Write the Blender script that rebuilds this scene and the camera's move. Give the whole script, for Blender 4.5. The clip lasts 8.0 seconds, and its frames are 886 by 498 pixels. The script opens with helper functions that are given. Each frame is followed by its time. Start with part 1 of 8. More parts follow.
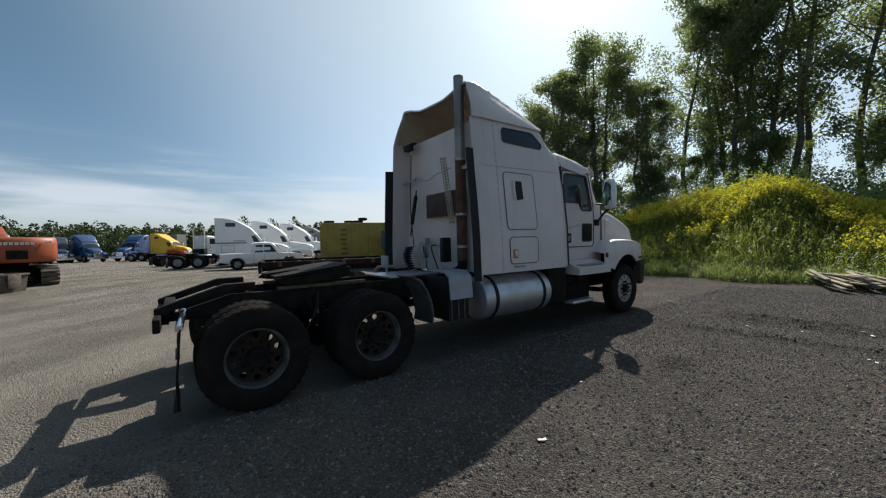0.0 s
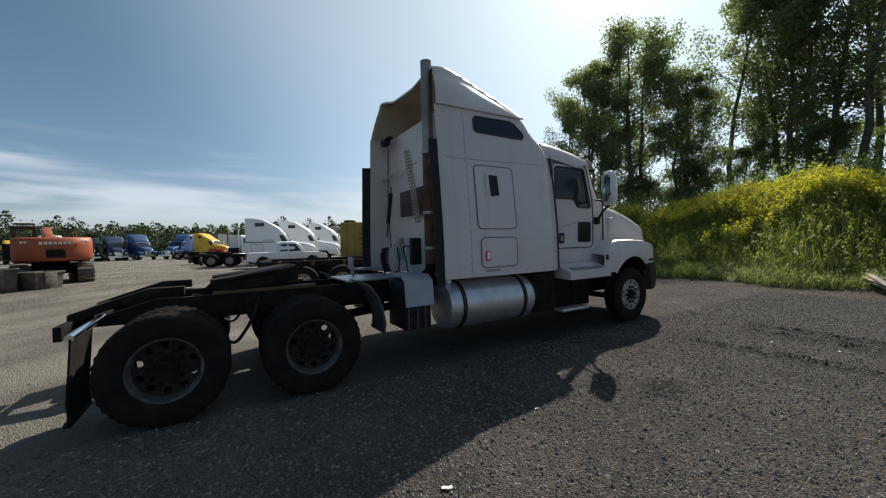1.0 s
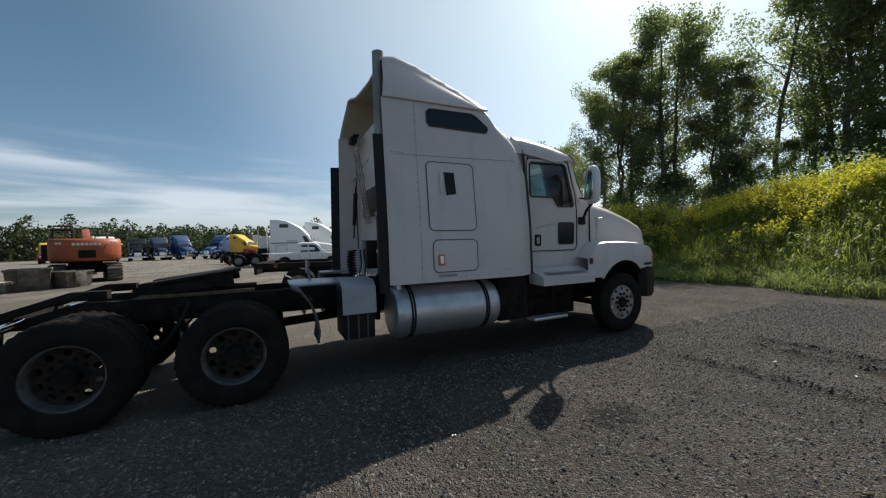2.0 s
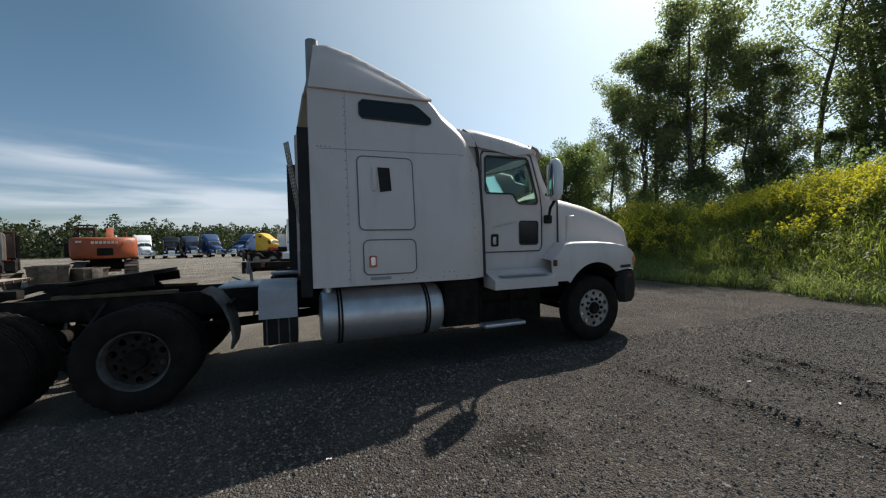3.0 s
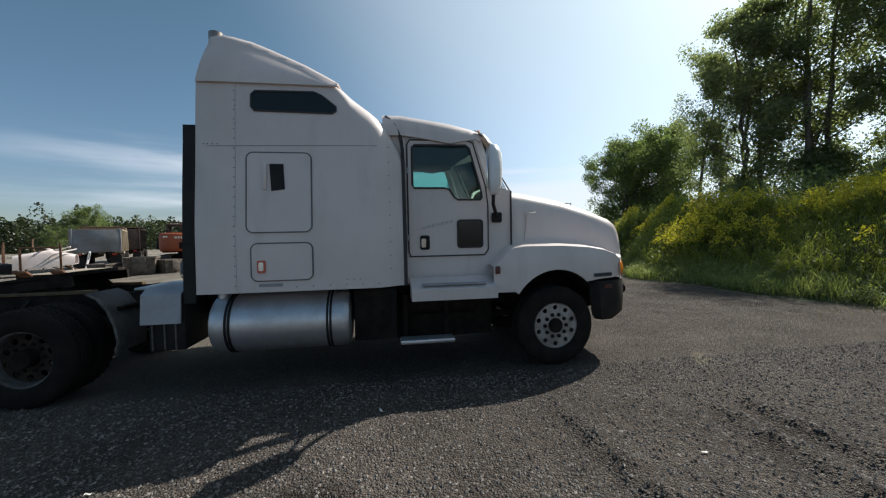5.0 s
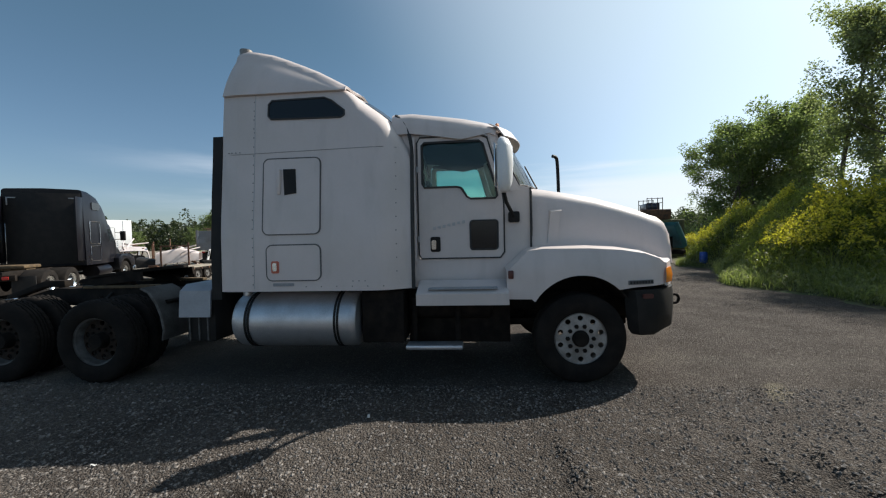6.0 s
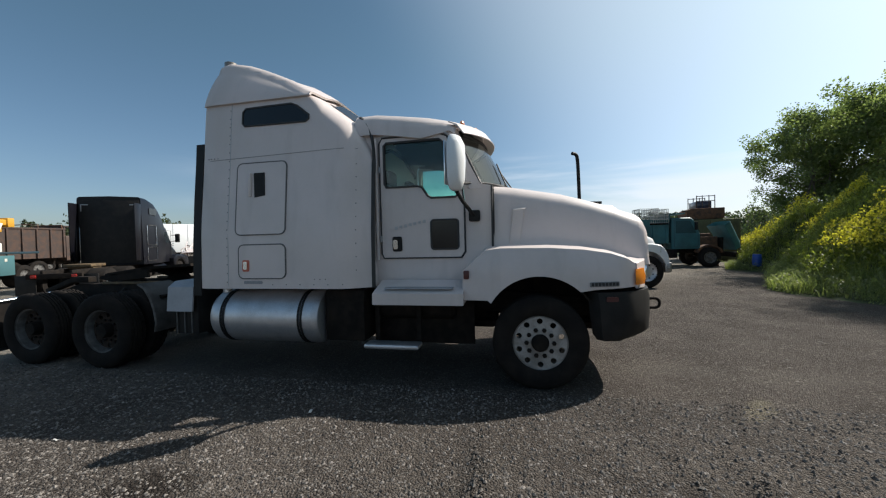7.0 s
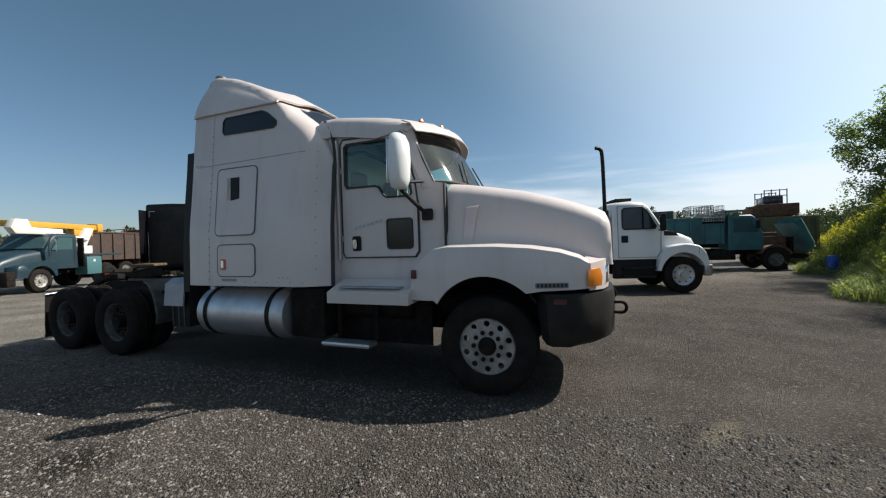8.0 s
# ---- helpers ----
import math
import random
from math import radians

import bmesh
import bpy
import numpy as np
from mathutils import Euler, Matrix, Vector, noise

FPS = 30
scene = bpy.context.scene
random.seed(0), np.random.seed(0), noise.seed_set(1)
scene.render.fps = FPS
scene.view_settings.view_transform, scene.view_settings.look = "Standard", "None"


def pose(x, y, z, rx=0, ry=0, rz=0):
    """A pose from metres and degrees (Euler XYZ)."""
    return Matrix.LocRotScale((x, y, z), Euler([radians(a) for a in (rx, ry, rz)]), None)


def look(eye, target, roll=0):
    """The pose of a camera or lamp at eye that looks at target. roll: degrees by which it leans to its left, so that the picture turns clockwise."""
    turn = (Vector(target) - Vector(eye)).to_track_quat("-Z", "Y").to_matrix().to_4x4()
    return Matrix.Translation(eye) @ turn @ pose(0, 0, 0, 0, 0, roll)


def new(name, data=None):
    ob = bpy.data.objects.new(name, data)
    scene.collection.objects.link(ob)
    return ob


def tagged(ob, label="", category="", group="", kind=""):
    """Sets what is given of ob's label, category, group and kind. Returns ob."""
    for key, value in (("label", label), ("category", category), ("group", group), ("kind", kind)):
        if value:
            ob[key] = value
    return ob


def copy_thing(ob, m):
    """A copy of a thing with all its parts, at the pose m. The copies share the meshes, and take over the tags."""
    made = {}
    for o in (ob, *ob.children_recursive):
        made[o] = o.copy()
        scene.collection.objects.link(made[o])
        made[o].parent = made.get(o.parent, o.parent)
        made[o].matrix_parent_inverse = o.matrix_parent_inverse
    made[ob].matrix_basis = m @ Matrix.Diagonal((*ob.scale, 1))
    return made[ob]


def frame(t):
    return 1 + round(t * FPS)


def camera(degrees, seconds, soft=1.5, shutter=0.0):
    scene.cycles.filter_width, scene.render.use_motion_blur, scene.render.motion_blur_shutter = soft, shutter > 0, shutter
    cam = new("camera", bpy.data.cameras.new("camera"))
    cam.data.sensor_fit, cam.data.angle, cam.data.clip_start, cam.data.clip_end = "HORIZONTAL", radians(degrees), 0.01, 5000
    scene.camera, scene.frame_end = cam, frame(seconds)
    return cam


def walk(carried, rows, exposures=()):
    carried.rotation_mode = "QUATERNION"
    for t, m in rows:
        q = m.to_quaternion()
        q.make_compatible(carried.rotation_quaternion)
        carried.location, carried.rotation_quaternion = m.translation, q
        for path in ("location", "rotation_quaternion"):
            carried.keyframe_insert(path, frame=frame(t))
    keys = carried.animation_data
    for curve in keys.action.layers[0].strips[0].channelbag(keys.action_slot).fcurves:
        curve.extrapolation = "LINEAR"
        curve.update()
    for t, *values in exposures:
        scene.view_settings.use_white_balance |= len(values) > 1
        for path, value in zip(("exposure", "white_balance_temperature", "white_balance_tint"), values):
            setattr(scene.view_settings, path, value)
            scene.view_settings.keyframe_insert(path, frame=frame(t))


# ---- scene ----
cam = camera(101.0, 8.0, soft=1.2)
PATH = [
    (0, (-7.637, -5.112, 1.580), (-6.466, -3.492, 1.541), -1.48),
    (0.5, (-7.064, -5.147, 1.581), (-5.962, -3.478, 1.541), -1.47),
    (1, (-6.534, -5.242, 1.583), (-5.521, -3.518, 1.543), -1.47),
    (1.5, (-5.995, -5.345, 1.589), (-5.063, -3.575, 1.553), -1.48),
    (3, (-4.252, -5.547, 1.577), (-3.525, -3.685, 1.541), -1.32),
    (3.5, (-3.672, -5.620, 1.582), (-3.006, -3.734, 1.541), -1.22),
    (4, (-3.104, -5.601, 1.601), (-2.496, -3.696, 1.554), -1.19),
    (5.5, (-1.661, -5.351, 1.663), (-1.581, -3.353, 1.598), -1.21),
    (6, (-1.218, -5.263, 1.664), (-1.366, -3.270, 1.604), -1.28),
    (6.5, (-0.766, -5.179, 1.642), (-1.049, -3.200, 1.589), -1.35),
    (7, (-0.215, -5.091, 1.612), (-0.616, -3.133, 1.569), -1.40),
    (7.5, (0.367, -4.939, 1.582), (-0.172, -3.013, 1.546), -1.51),
    (8, (0.870, -4.723, 1.551), (0.187, -2.843, 1.526), -1.62),
]
walk(cam, [(t, look(eye, target, roll)) for t, eye, target, roll in PATH], exposures=((0, 0.12), (1.5, 0.16), (4, 0.22), (5.5, 0.36), (7, 0.38), (8, 0.36)))

# ---- world, sun, exposure ----
SUN_AZ, SUN_EL = 33.0, 42.0          # degrees from +x towards +y, and above the ground
world = bpy.data.worlds.new("sky")
scene.world = world
world.use_nodes = True
wn, wl = world.node_tree.nodes, world.node_tree.links
wn.clear()
sky = wn.new("ShaderNodeTexSky")
sky.sky_type, sky.sun_disc = "NISHITA", False
sky.sun_elevation, sky.sun_rotation = radians(SUN_EL), radians(90 - SUN_AZ)
sky.air_density, sky.dust_density, sky.ozone_density = 1.0, 0.9, 1.2
# thin streaks of high cloud low over the horizon
wc = wn.new("ShaderNodeTexCoord")
wsep = wn.new("ShaderNodeSeparateXYZ")
wl.new(wc.outputs["Generated"], wsep.inputs[0])
wmap = wn.new("ShaderNodeMapping")
wmap.inputs["Scale"].default_value = (1.0, 1.0, 9.0)
wl.new(wc.outputs["Generated"], wmap.inputs[0])
wnoise = wn.new("ShaderNodeTexNoise")
wnoise.inputs["Scale"].default_value, wnoise.inputs["Detail"].default_value = 1.35, 7.0
wnoise.inputs["Roughness"].default_value, wnoise.inputs["Distortion"].default_value = 0.52, 0.25
wl.new(wmap.outputs[0], wnoise.inputs["Vector"])
wramp = wn.new("ShaderNodeMapRange")
wramp.interpolation_type = "SMOOTHSTEP"
wramp.inputs["From Min"].default_value, wramp.inputs["From Max"].default_value = 0.44, 0.62
wl.new(wnoise.outputs["Fac"], wramp.inputs["Value"])
wband = wn.new("ShaderNodeValToRGB")
wband.color_ramp.elements[0].position, wband.color_ramp.elements[0].color = 0.0, (0.2, 0.2, 0.2, 1)
wband.color_ramp.elements[1].position, wband.color_ramp.elements[1].color = 0.23, (0, 0, 0, 1)
for at, v in ((0.05, 0.35), (0.09, 0.75), (0.125, 0.70), (0.145, 0.15), (0.17, 0.70), (0.19, 0.5)):
    e = wband.color_ramp.elements.new(at)
    e.color = (v, v, v, 1)
wl.new(wsep.outputs["Z"], wband.inputs[0])
wmul = wn.new("ShaderNodeMath")
wmul.operation = "MULTIPLY"
wside = wn.new("ShaderNodeMapRange")        # the streaks thin out towards -x
wside.interpolation_type = "SMOOTHSTEP"
wside.inputs["From Min"].default_value, wside.inputs["From Max"].default_value = -0.80, -0.35
wl.new(wsep.outputs["X"], wside.inputs["Value"])
wthin = wn.new("ShaderNodeMath")
wthin.operation = "MULTIPLY"
wl.new(wramp.outputs[0], wthin.inputs[0])
wl.new(wside.outputs[0], wthin.inputs[1])
wl.new(wthin.outputs[0], wmul.inputs[0])
wl.new(wband.outputs[0], wmul.inputs[1])
wmix = wn.new("ShaderNodeMixRGB")
wmix.inputs[2].default_value = (9.5, 10.2, 11.2, 1)
wl.new(wmul.outputs[0], wmix.inputs[0])
wtone = wn.new("ShaderNodeMixRGB")          # a clear azure cast
wtone.blend_type, wtone.inputs[0].default_value = "MULTIPLY", 1.0
wcast = wn.new("ShaderNodeValToRGB")
wcast.color_ramp.elements[0].color, wcast.color_ramp.elements[1].color = (0.87, 0.96, 1.12, 1), (0.82, 1.02, 0.965, 1)
wcast.color_ramp.elements[1].position = 0.45
wl.new(wsep.outputs["Z"], wcast.inputs[0])
wl.new(wcast.outputs[0], wtone.inputs[2])
wl.new(sky.outputs[0], wtone.inputs[1])
# summer haze round the sun
wdot = wn.new("ShaderNodeVectorMath")
wdot.operation = "DOT_PRODUCT"
wdot.inputs[1].default_value = (math.cos(radians(SUN_EL)) * math.cos(radians(SUN_AZ)), math.cos(radians(SUN_EL)) * math.sin(radians(SUN_AZ)), math.sin(radians(SUN_EL)))
wl.new(wc.outputs["Generated"], wdot.inputs[0])
whaze = wn.new("ShaderNodeMapRange")
whaze.interpolation_type = "SMOOTHERSTEP"
whaze.inputs["From Min"].default_value, whaze.inputs["From Max"].default_value, whaze.inputs["To Max"].default_value = 0.40, 1.0, 1.0
wl.new(wdot.outputs["Value"], whaze.inputs["Value"])
wadd = wn.new("ShaderNodeMixRGB")
wadd.blend_type, wadd.inputs[2].default_value = "ADD", (4.2, 4.3, 4.3, 1)
wl.new(whaze.outputs[0], wadd.inputs[0])
wl.new(wtone.outputs[0], wadd.inputs[1])
wl.new(wadd.outputs[0], wmix.inputs[1])
wbg = wn.new("ShaderNodeBackground")
wbg.inputs["Strength"].default_value = 0.073
wl.new(wmix.outputs[0], wbg.inputs[0])
wout = wn.new("ShaderNodeOutputWorld")
wl.new(wbg.outputs[0], wout.inputs[0])

sun_way = Vector((math.cos(radians(SUN_EL)) * math.cos(radians(SUN_AZ)), math.cos(radians(SUN_EL)) * math.sin(radians(SUN_AZ)), math.sin(radians(SUN_EL))))
sun = new("sun", bpy.data.lights.new("sun", "SUN"))
sun.data.energy, sun.data.angle, sun.data.color = 5.0, radians(0.55), (1.0, 0.95, 0.87)
sun.matrix_world = look(sun_way * 60, (0, 0, 0))


# ---- materials ----
MATS = {}


def mat(name, color, rough=0.6, metal=0.0, dark=None, patch=0.5, size=2.0, grain=60.0, bump=0.1, coat=0.0, spread=(0.4, 0.65), random_tint=0.0, island=False, spec=0.5, fleck=0.25):
    """A surface with a base colour, a second colour in patches, fine grain in colour and relief."""
    m = bpy.data.materials.new(name)
    m.use_nodes = True
    n, l = m.node_tree.nodes, m.node_tree.links
    b = n["Principled BSDF"]
    b.inputs["Roughness"].default_value, b.inputs["Metallic"].default_value = rough, metal
    b.inputs["Coat Weight"].default_value = coat
    b.inputs["Specular IOR Level"].default_value = spec
    if dark is None:
        dark = tuple(c * 0.6 for c in color)
    tc = n.new("ShaderNodeTexCoord")
    big, fine = n.new("ShaderNodeTexNoise"), n.new("ShaderNodeTexNoise")
    big.inputs["Scale"].default_value, big.inputs["Detail"].default_value = size, 6
    fine.inputs["Scale"].default_value, fine.inputs["Detail"].default_value = grain, 3
    for t in (big, fine):
        l.new(tc.outputs["Object"], t.inputs["Vector"])
    r = n.new("ShaderNodeMapRange")
    r.inputs["From Min"].default_value, r.inputs["From Max"].default_value, r.inputs["To Max"].default_value = spread[0], spread[1], patch
    l.new(big.outputs["Fac"], r.inputs["Value"])
    mix = n.new("ShaderNodeMixRGB")
    mix.inputs[1].default_value, mix.inputs[2].default_value = (*color, 1), (*dark, 1)
    l.new(r.outputs[0], mix.inputs[0])
    g = n.new("ShaderNodeMixRGB")
    g.blend_type, g.inputs[0].default_value = "OVERLAY", fleck
    l.new(mix.outputs[0], g.inputs[1])
    l.new(fine.outputs["Fac"], g.inputs[2])
    last = g.outputs[0]
    if random_tint:
        info = n.new("ShaderNodeNewGeometry") if island else n.new("ShaderNodeObjectInfo")
        hsv = n.new("ShaderNodeHueSaturation")
        v = n.new("ShaderNodeMapRange")
        v.inputs["To Min"].default_value, v.inputs["To Max"].default_value = 1 - random_tint, 1 + random_tint
        l.new(info.outputs["Random Per Island" if island else "Random"], v.inputs["Value"])
        l.new(v.outputs[0], hsv.inputs["Value"])
        l.new(last, hsv.inputs["Color"])
        last = hsv.outputs[0]
    l.new(last, b.inputs["Base Color"])
    rr = n.new("ShaderNodeMapRange")
    rr.inputs["To Min"].default_value, rr.inputs["To Max"].default_value = max(0.02, rough - 0.12), min(1, rough + 0.15)
    l.new(big.outputs["Fac"], rr.inputs["Value"])
    l.new(rr.outputs[0], b.inputs["Roughness"])
    if bump:
        bp = n.new("ShaderNodeBump")
        bp.inputs["Strength"].default_value, bp.inputs["Distance"].default_value = bump, 0.01
        l.new(fine.outputs["Fac"], bp.inputs["Height"])
        l.new(bp.outputs[0], b.inputs["Normal"])
    MATS[name] = m
    return m


def glass(name, color, rough=0.03, ior=1.5):
    """A pane: mostly see-through with its tint, glossy by Fresnel."""
    m = bpy.data.materials.new(name)
    m.use_nodes = True
    n, l = m.node_tree.nodes, m.node_tree.links
    n.remove(n["Principled BSDF"])
    tr, gl = n.new("ShaderNodeBsdfTransparent"), n.new("ShaderNodeBsdfGlossy")
    tr.inputs[0].default_value = (*color, 1)
    gl.inputs["Roughness"].default_value = rough
    fr, mx = n.new("ShaderNodeFresnel"), n.new("ShaderNodeMixShader")
    fr.inputs["IOR"].default_value = ior
    l.new(fr.outputs[0], mx.inputs[0])
    l.new(tr.outputs[0], mx.inputs[1])
    l.new(gl.outputs[0], mx.inputs[2])
    l.new(mx.outputs[0], n["Material Output"].inputs[0])
    MATS[name] = m
    return m


white = mat("white_paint", (0.70, 0.615, 0.585), 0.42, dark=(0.55, 0.50, 0.46), patch=0.5, size=1.1, grain=35, bump=0.012, coat=0.15, fleck=0.05)
# rain streaks down the white sides
wn2, wl2 = white.node_tree.nodes, white.node_tree.links
streak_map, streak, fade, grime = wn2.new("ShaderNodeMapping"), wn2.new("ShaderNodeTexNoise"), wn2.new("ShaderNodeMapRange"), wn2.new("ShaderNodeMixRGB")
streak_map.inputs["Scale"].default_value = (4.0, 4.0, 0.9)
wl2.new(wn2["Texture Coordinate"].outputs["Object"], streak_map.inputs[0])
wl2.new(streak_map.outputs[0], streak.inputs["Vector"])
streak.inputs["Scale"].default_value, streak.inputs["Detail"].default_value = 1.6, 5.0
fade.inputs["From Min"].default_value, fade.inputs["From Max"].default_value, fade.inputs["To Max"].default_value = 0.54, 0.80, 0.22
wl2.new(streak.outputs["Fac"], fade.inputs["Value"])
grime.inputs[2].default_value = (0.36, 0.32, 0.28, 1)
paint_in = white.node_tree.nodes["Principled BSDF"].inputs["Base Color"]
wl2.new(paint_in.links[0].from_socket, grime.inputs[1])
wl2.new(fade.outputs[0], grime.inputs[0])
wl2.new(grime.outputs[0], paint_in)
white_clean = mat("white_paint_clean", (0.82, 0.83, 0.83), 0.35, patch=0.25, dark=(0.66, 0.65, 0.63), size=1.0, bump=0.02, coat=0.3)
beige = mat("raw_fibreglass", (0.50, 0.43, 0.31), 0.7, dark=(0.36, 0.29, 0.2), patch=0.6, size=3, bump=0.2)
rubber = mat("tyre_rubber", (0.0150, 0.0130, 0.0120), 0.9, dark=(0.030, 0.025, 0.021), patch=0.6, size=6, grain=90, bump=0.25, spec=0.12)
black = mat("black_plastic", (0.014, 0.0135, 0.0135), 0.6, dark=(0.030, 0.027, 0.025), patch=0.6, size=5, bump=0.08, spec=0.25)
grease = mat("greasy_frame", (0.0125, 0.0105, 0.0095), 0.8, dark=(0.032, 0.025, 0.020), patch=0.7, size=7, grain=80, bump=0.3, spec=0.12)
rusty = mat("rusty_steel", (0.16, 0.075, 0.04), 0.85, dark=(0.05, 0.035, 0.03), patch=0.8, size=6, bump=0.3)
steel = mat("worn_steel", (0.42, 0.42, 0.41), 0.45, 0.8, dark=(0.25, 0.23, 0.21), patch=0.6, size=5, bump=0.1)
chrome = mat("chrome", (0.78, 0.80, 0.82), 0.16, 1.0, dark=(0.5, 0.5, 0.5), patch=0.4, size=5, bump=0.03)
stack_metal = mat("heat_stained_metal", (0.30, 0.275, 0.25), 0.42, 0.7, dark=(0.14, 0.12, 0.10), patch=0.6, size=4, bump=0.06)
aluminium = mat("dull_aluminium", (0.62, 0.62, 0.64), 0.42, 0.75, dark=(0.42, 0.41, 0.41), patch=0.5, size=4, bump=0.05)
alu_wheel = mat("dusty_alloy_wheel", (0.40, 0.38, 0.36), 0.55, 0.35, dark=(0.20, 0.175, 0.15), patch=0.7, size=9, bump=0.08)
hatch_brown = mat("dark_brown_hatch", (0.065, 0.038, 0.030), 0.7, dark=(0.03, 0.02, 0.017), patch=0.7, size=5, bump=0.15)
dusty_wheel = mat("grimy_wheel", (0.15, 0.145, 0.138), 0.75, 0.1, dark=(0.06, 0.052, 0.045), patch=0.8, size=8, bump=0.15)
# rust brown, darkened for the shade inside the dished drive wheels
dark_disc = mat("shaded_rust_disc", (0.05, 0.036, 0.028), 0.85, 0.1, dark=(0.022, 0.018, 0.016), patch=0.8, size=9, bump=0.2, spec=0.2)
grey_seal = mat("grey_door_seal", (0.15, 0.142, 0.138), 0.8, bump=0.0)
faint_seam = mat("faint_panel_seam", (0.36, 0.33, 0.32), 0.7, bump=0.0)
lid_paint = mat("pale_scuffed_lid", (0.38, 0.385, 0.41), 0.5, 0.15, dark=(0.27, 0.27, 0.28), patch=0.5, size=4, grain=40, bump=0.04, fleck=0.1)
wing_grey = mat("dusty_grey_wing", (0.105, 0.103, 0.098), 0.75, dark=(0.05, 0.047, 0.044), patch=0.7, size=5, bump=0.1, spec=0.2)
seam = mat("dark_seal", (0.05, 0.05, 0.05), 0.8, bump=0.0)
bare = mat("bare_grey_panel", (0.42, 0.43, 0.45), 0.5, 0.3, dark=(0.3, 0.29, 0.28), patch=0.5, size=4, bump=0.06)
amber = mat("amber_lens", (0.85, 0.26, 0.03), 0.25, bump=0.0, coat=0.5)
red = mat("red_plastic", (0.5, 0.03, 0.02), 0.35, bump=0.0)
orange_label = mat("faded_red_label", (0.62, 0.16, 0.10), 0.6, bump=0.0)
tint = glass("green_tinted_glass", (0.66, 0.86, 0.81))
dark_glass = mat("black_glass", (0.012, 0.013, 0.015), 0.12, bump=0.0, patch=0.2)
screen_glass = glass("windscreen_glass", (0.72, 0.88, 0.85), 0.03, 1.75)
cloth = mat("dark_cloth", (0.045, 0.045, 0.05), 0.9, bump=0.2)
cable_red = mat("red_hose", (0.35, 0.03, 0.025), 0.5, bump=0.0)
cable_blue = mat("blue_hose", (0.03, 0.07, 0.2), 0.5, bump=0.0)
plate_steel = mat("tread_plate", (0.38, 0.40, 0.43), 0.4, 0.6, dark=(0.27, 0.27, 0.28), patch=0.5, size=3, grain=45, bump=0.2)
mirror_face = mat("mirror_glass", (0.9, 0.9, 0.9), 0.05, 1.0, bump=0.0, patch=0.05)
grey_text = mat("grey_writing", (0.30, 0.30, 0.31), 0.6, bump=0.0)

# ---- mesh helpers ----


def part(name, bm, material, parent=None, label="", sharp=35):
    """Links a bmesh as one mesh object under a thing or a part."""
    bmesh.ops.recalc_face_normals(bm, faces=bm.faces)
    lim = radians(sharp)
    for f in bm.faces:
        f.smooth = True
    for ed in bm.edges:
        if len(ed.link_faces) == 2 and ed.calc_face_angle(0.0) > lim:
            ed.smooth = False
    me = bpy.data.meshes.new(name)
    bm.to_mesh(me)
    bm.free()
    me.materials.append(material)
    ob = new(name, me)
    if parent is not None:
        ob.parent = parent
    if label:
        ob["label"] = label
    return ob


def thing(name, label, category, m=None, group="", kind=""):
    """An Empty at the base of a thing, to which its parts are parented."""
    ob = new(name)
    ob.empty_display_size = 0.2
    if m is not None:
        ob.matrix_world = m
    return tagged(ob, label, category, group, kind)


def merge(*bms):
    """Joins bmeshes into the first."""
    a = bms[0]
    for b in bms[1:]:
        me = bpy.data.meshes.new("tmp")
        b.to_mesh(me)
        b.free()
        a.from_mesh(me)
        bpy.data.meshes.remove(me)
    return a


def box(x0, x1, y0, y1, z0, z1, bevel=0.01, m=None, seg=2):
    bm = bmesh.new()
    bmesh.ops.create_cube(bm, size=1, matrix=Matrix.Translation(((x0 + x1) / 2, (y0 + y1) / 2, (z0 + z1) / 2)) @ Matrix.Diagonal((abs(x1 - x0), abs(y1 - y0), abs(z1 - z0), 1)))
    if bevel:
        bmesh.ops.bevel(bm, geom=bm.edges[:], offset=bevel, segments=seg, affect="EDGES", profile=0.5)
    if m is not None:
        bm.transform(m)
    return bm


def prism(profile, y0, y1, bevel=0.0, seg=2):
    """An x-z outline pushed from y0 to y1."""
    bm = bmesh.new()
    f = bm.faces.new([bm.verts.new((x, y0, z)) for x, z in profile])
    r = bmesh.ops.extrude_face_region(bm, geom=[f])
    bmesh.ops.translate(bm, vec=(0, y1 - y0, 0), verts=[v for v in r["geom"] if isinstance(v, bmesh.types.BMVert)])
    bmesh.ops.recalc_face_normals(bm, faces=bm.faces)
    if bevel:
        bmesh.ops.bevel(bm, geom=bm.edges[:], offset=bevel, segments=seg, affect="EDGES", profile=0.5)
    return bm


def loft(sections, closed=True, caps=(True, True), thick=0.0):
    """Skins rings of points one after another."""
    bm = bmesh.new()
    rows = [[bm.verts.new(p) for p in s] for s in sections]
    for a, b in zip(rows, rows[1:]):
        n = len(a)
        for i in range(n if closed else n - 1):
            j = (i + 1) % n
            bm.faces.new((a[i], a[j], b[j], b[i]))
    if closed:
        if caps[0]:
            bm.faces.new(rows[0])
        if caps[1]:
            bm.faces.new(rows[-1][::-1])
    bmesh.ops.recalc_face_normals(bm, faces=bm.faces)
    if thick:
        bmesh.ops.solidify(bm, geom=bm.faces[:], thickness=thick)
    return bm


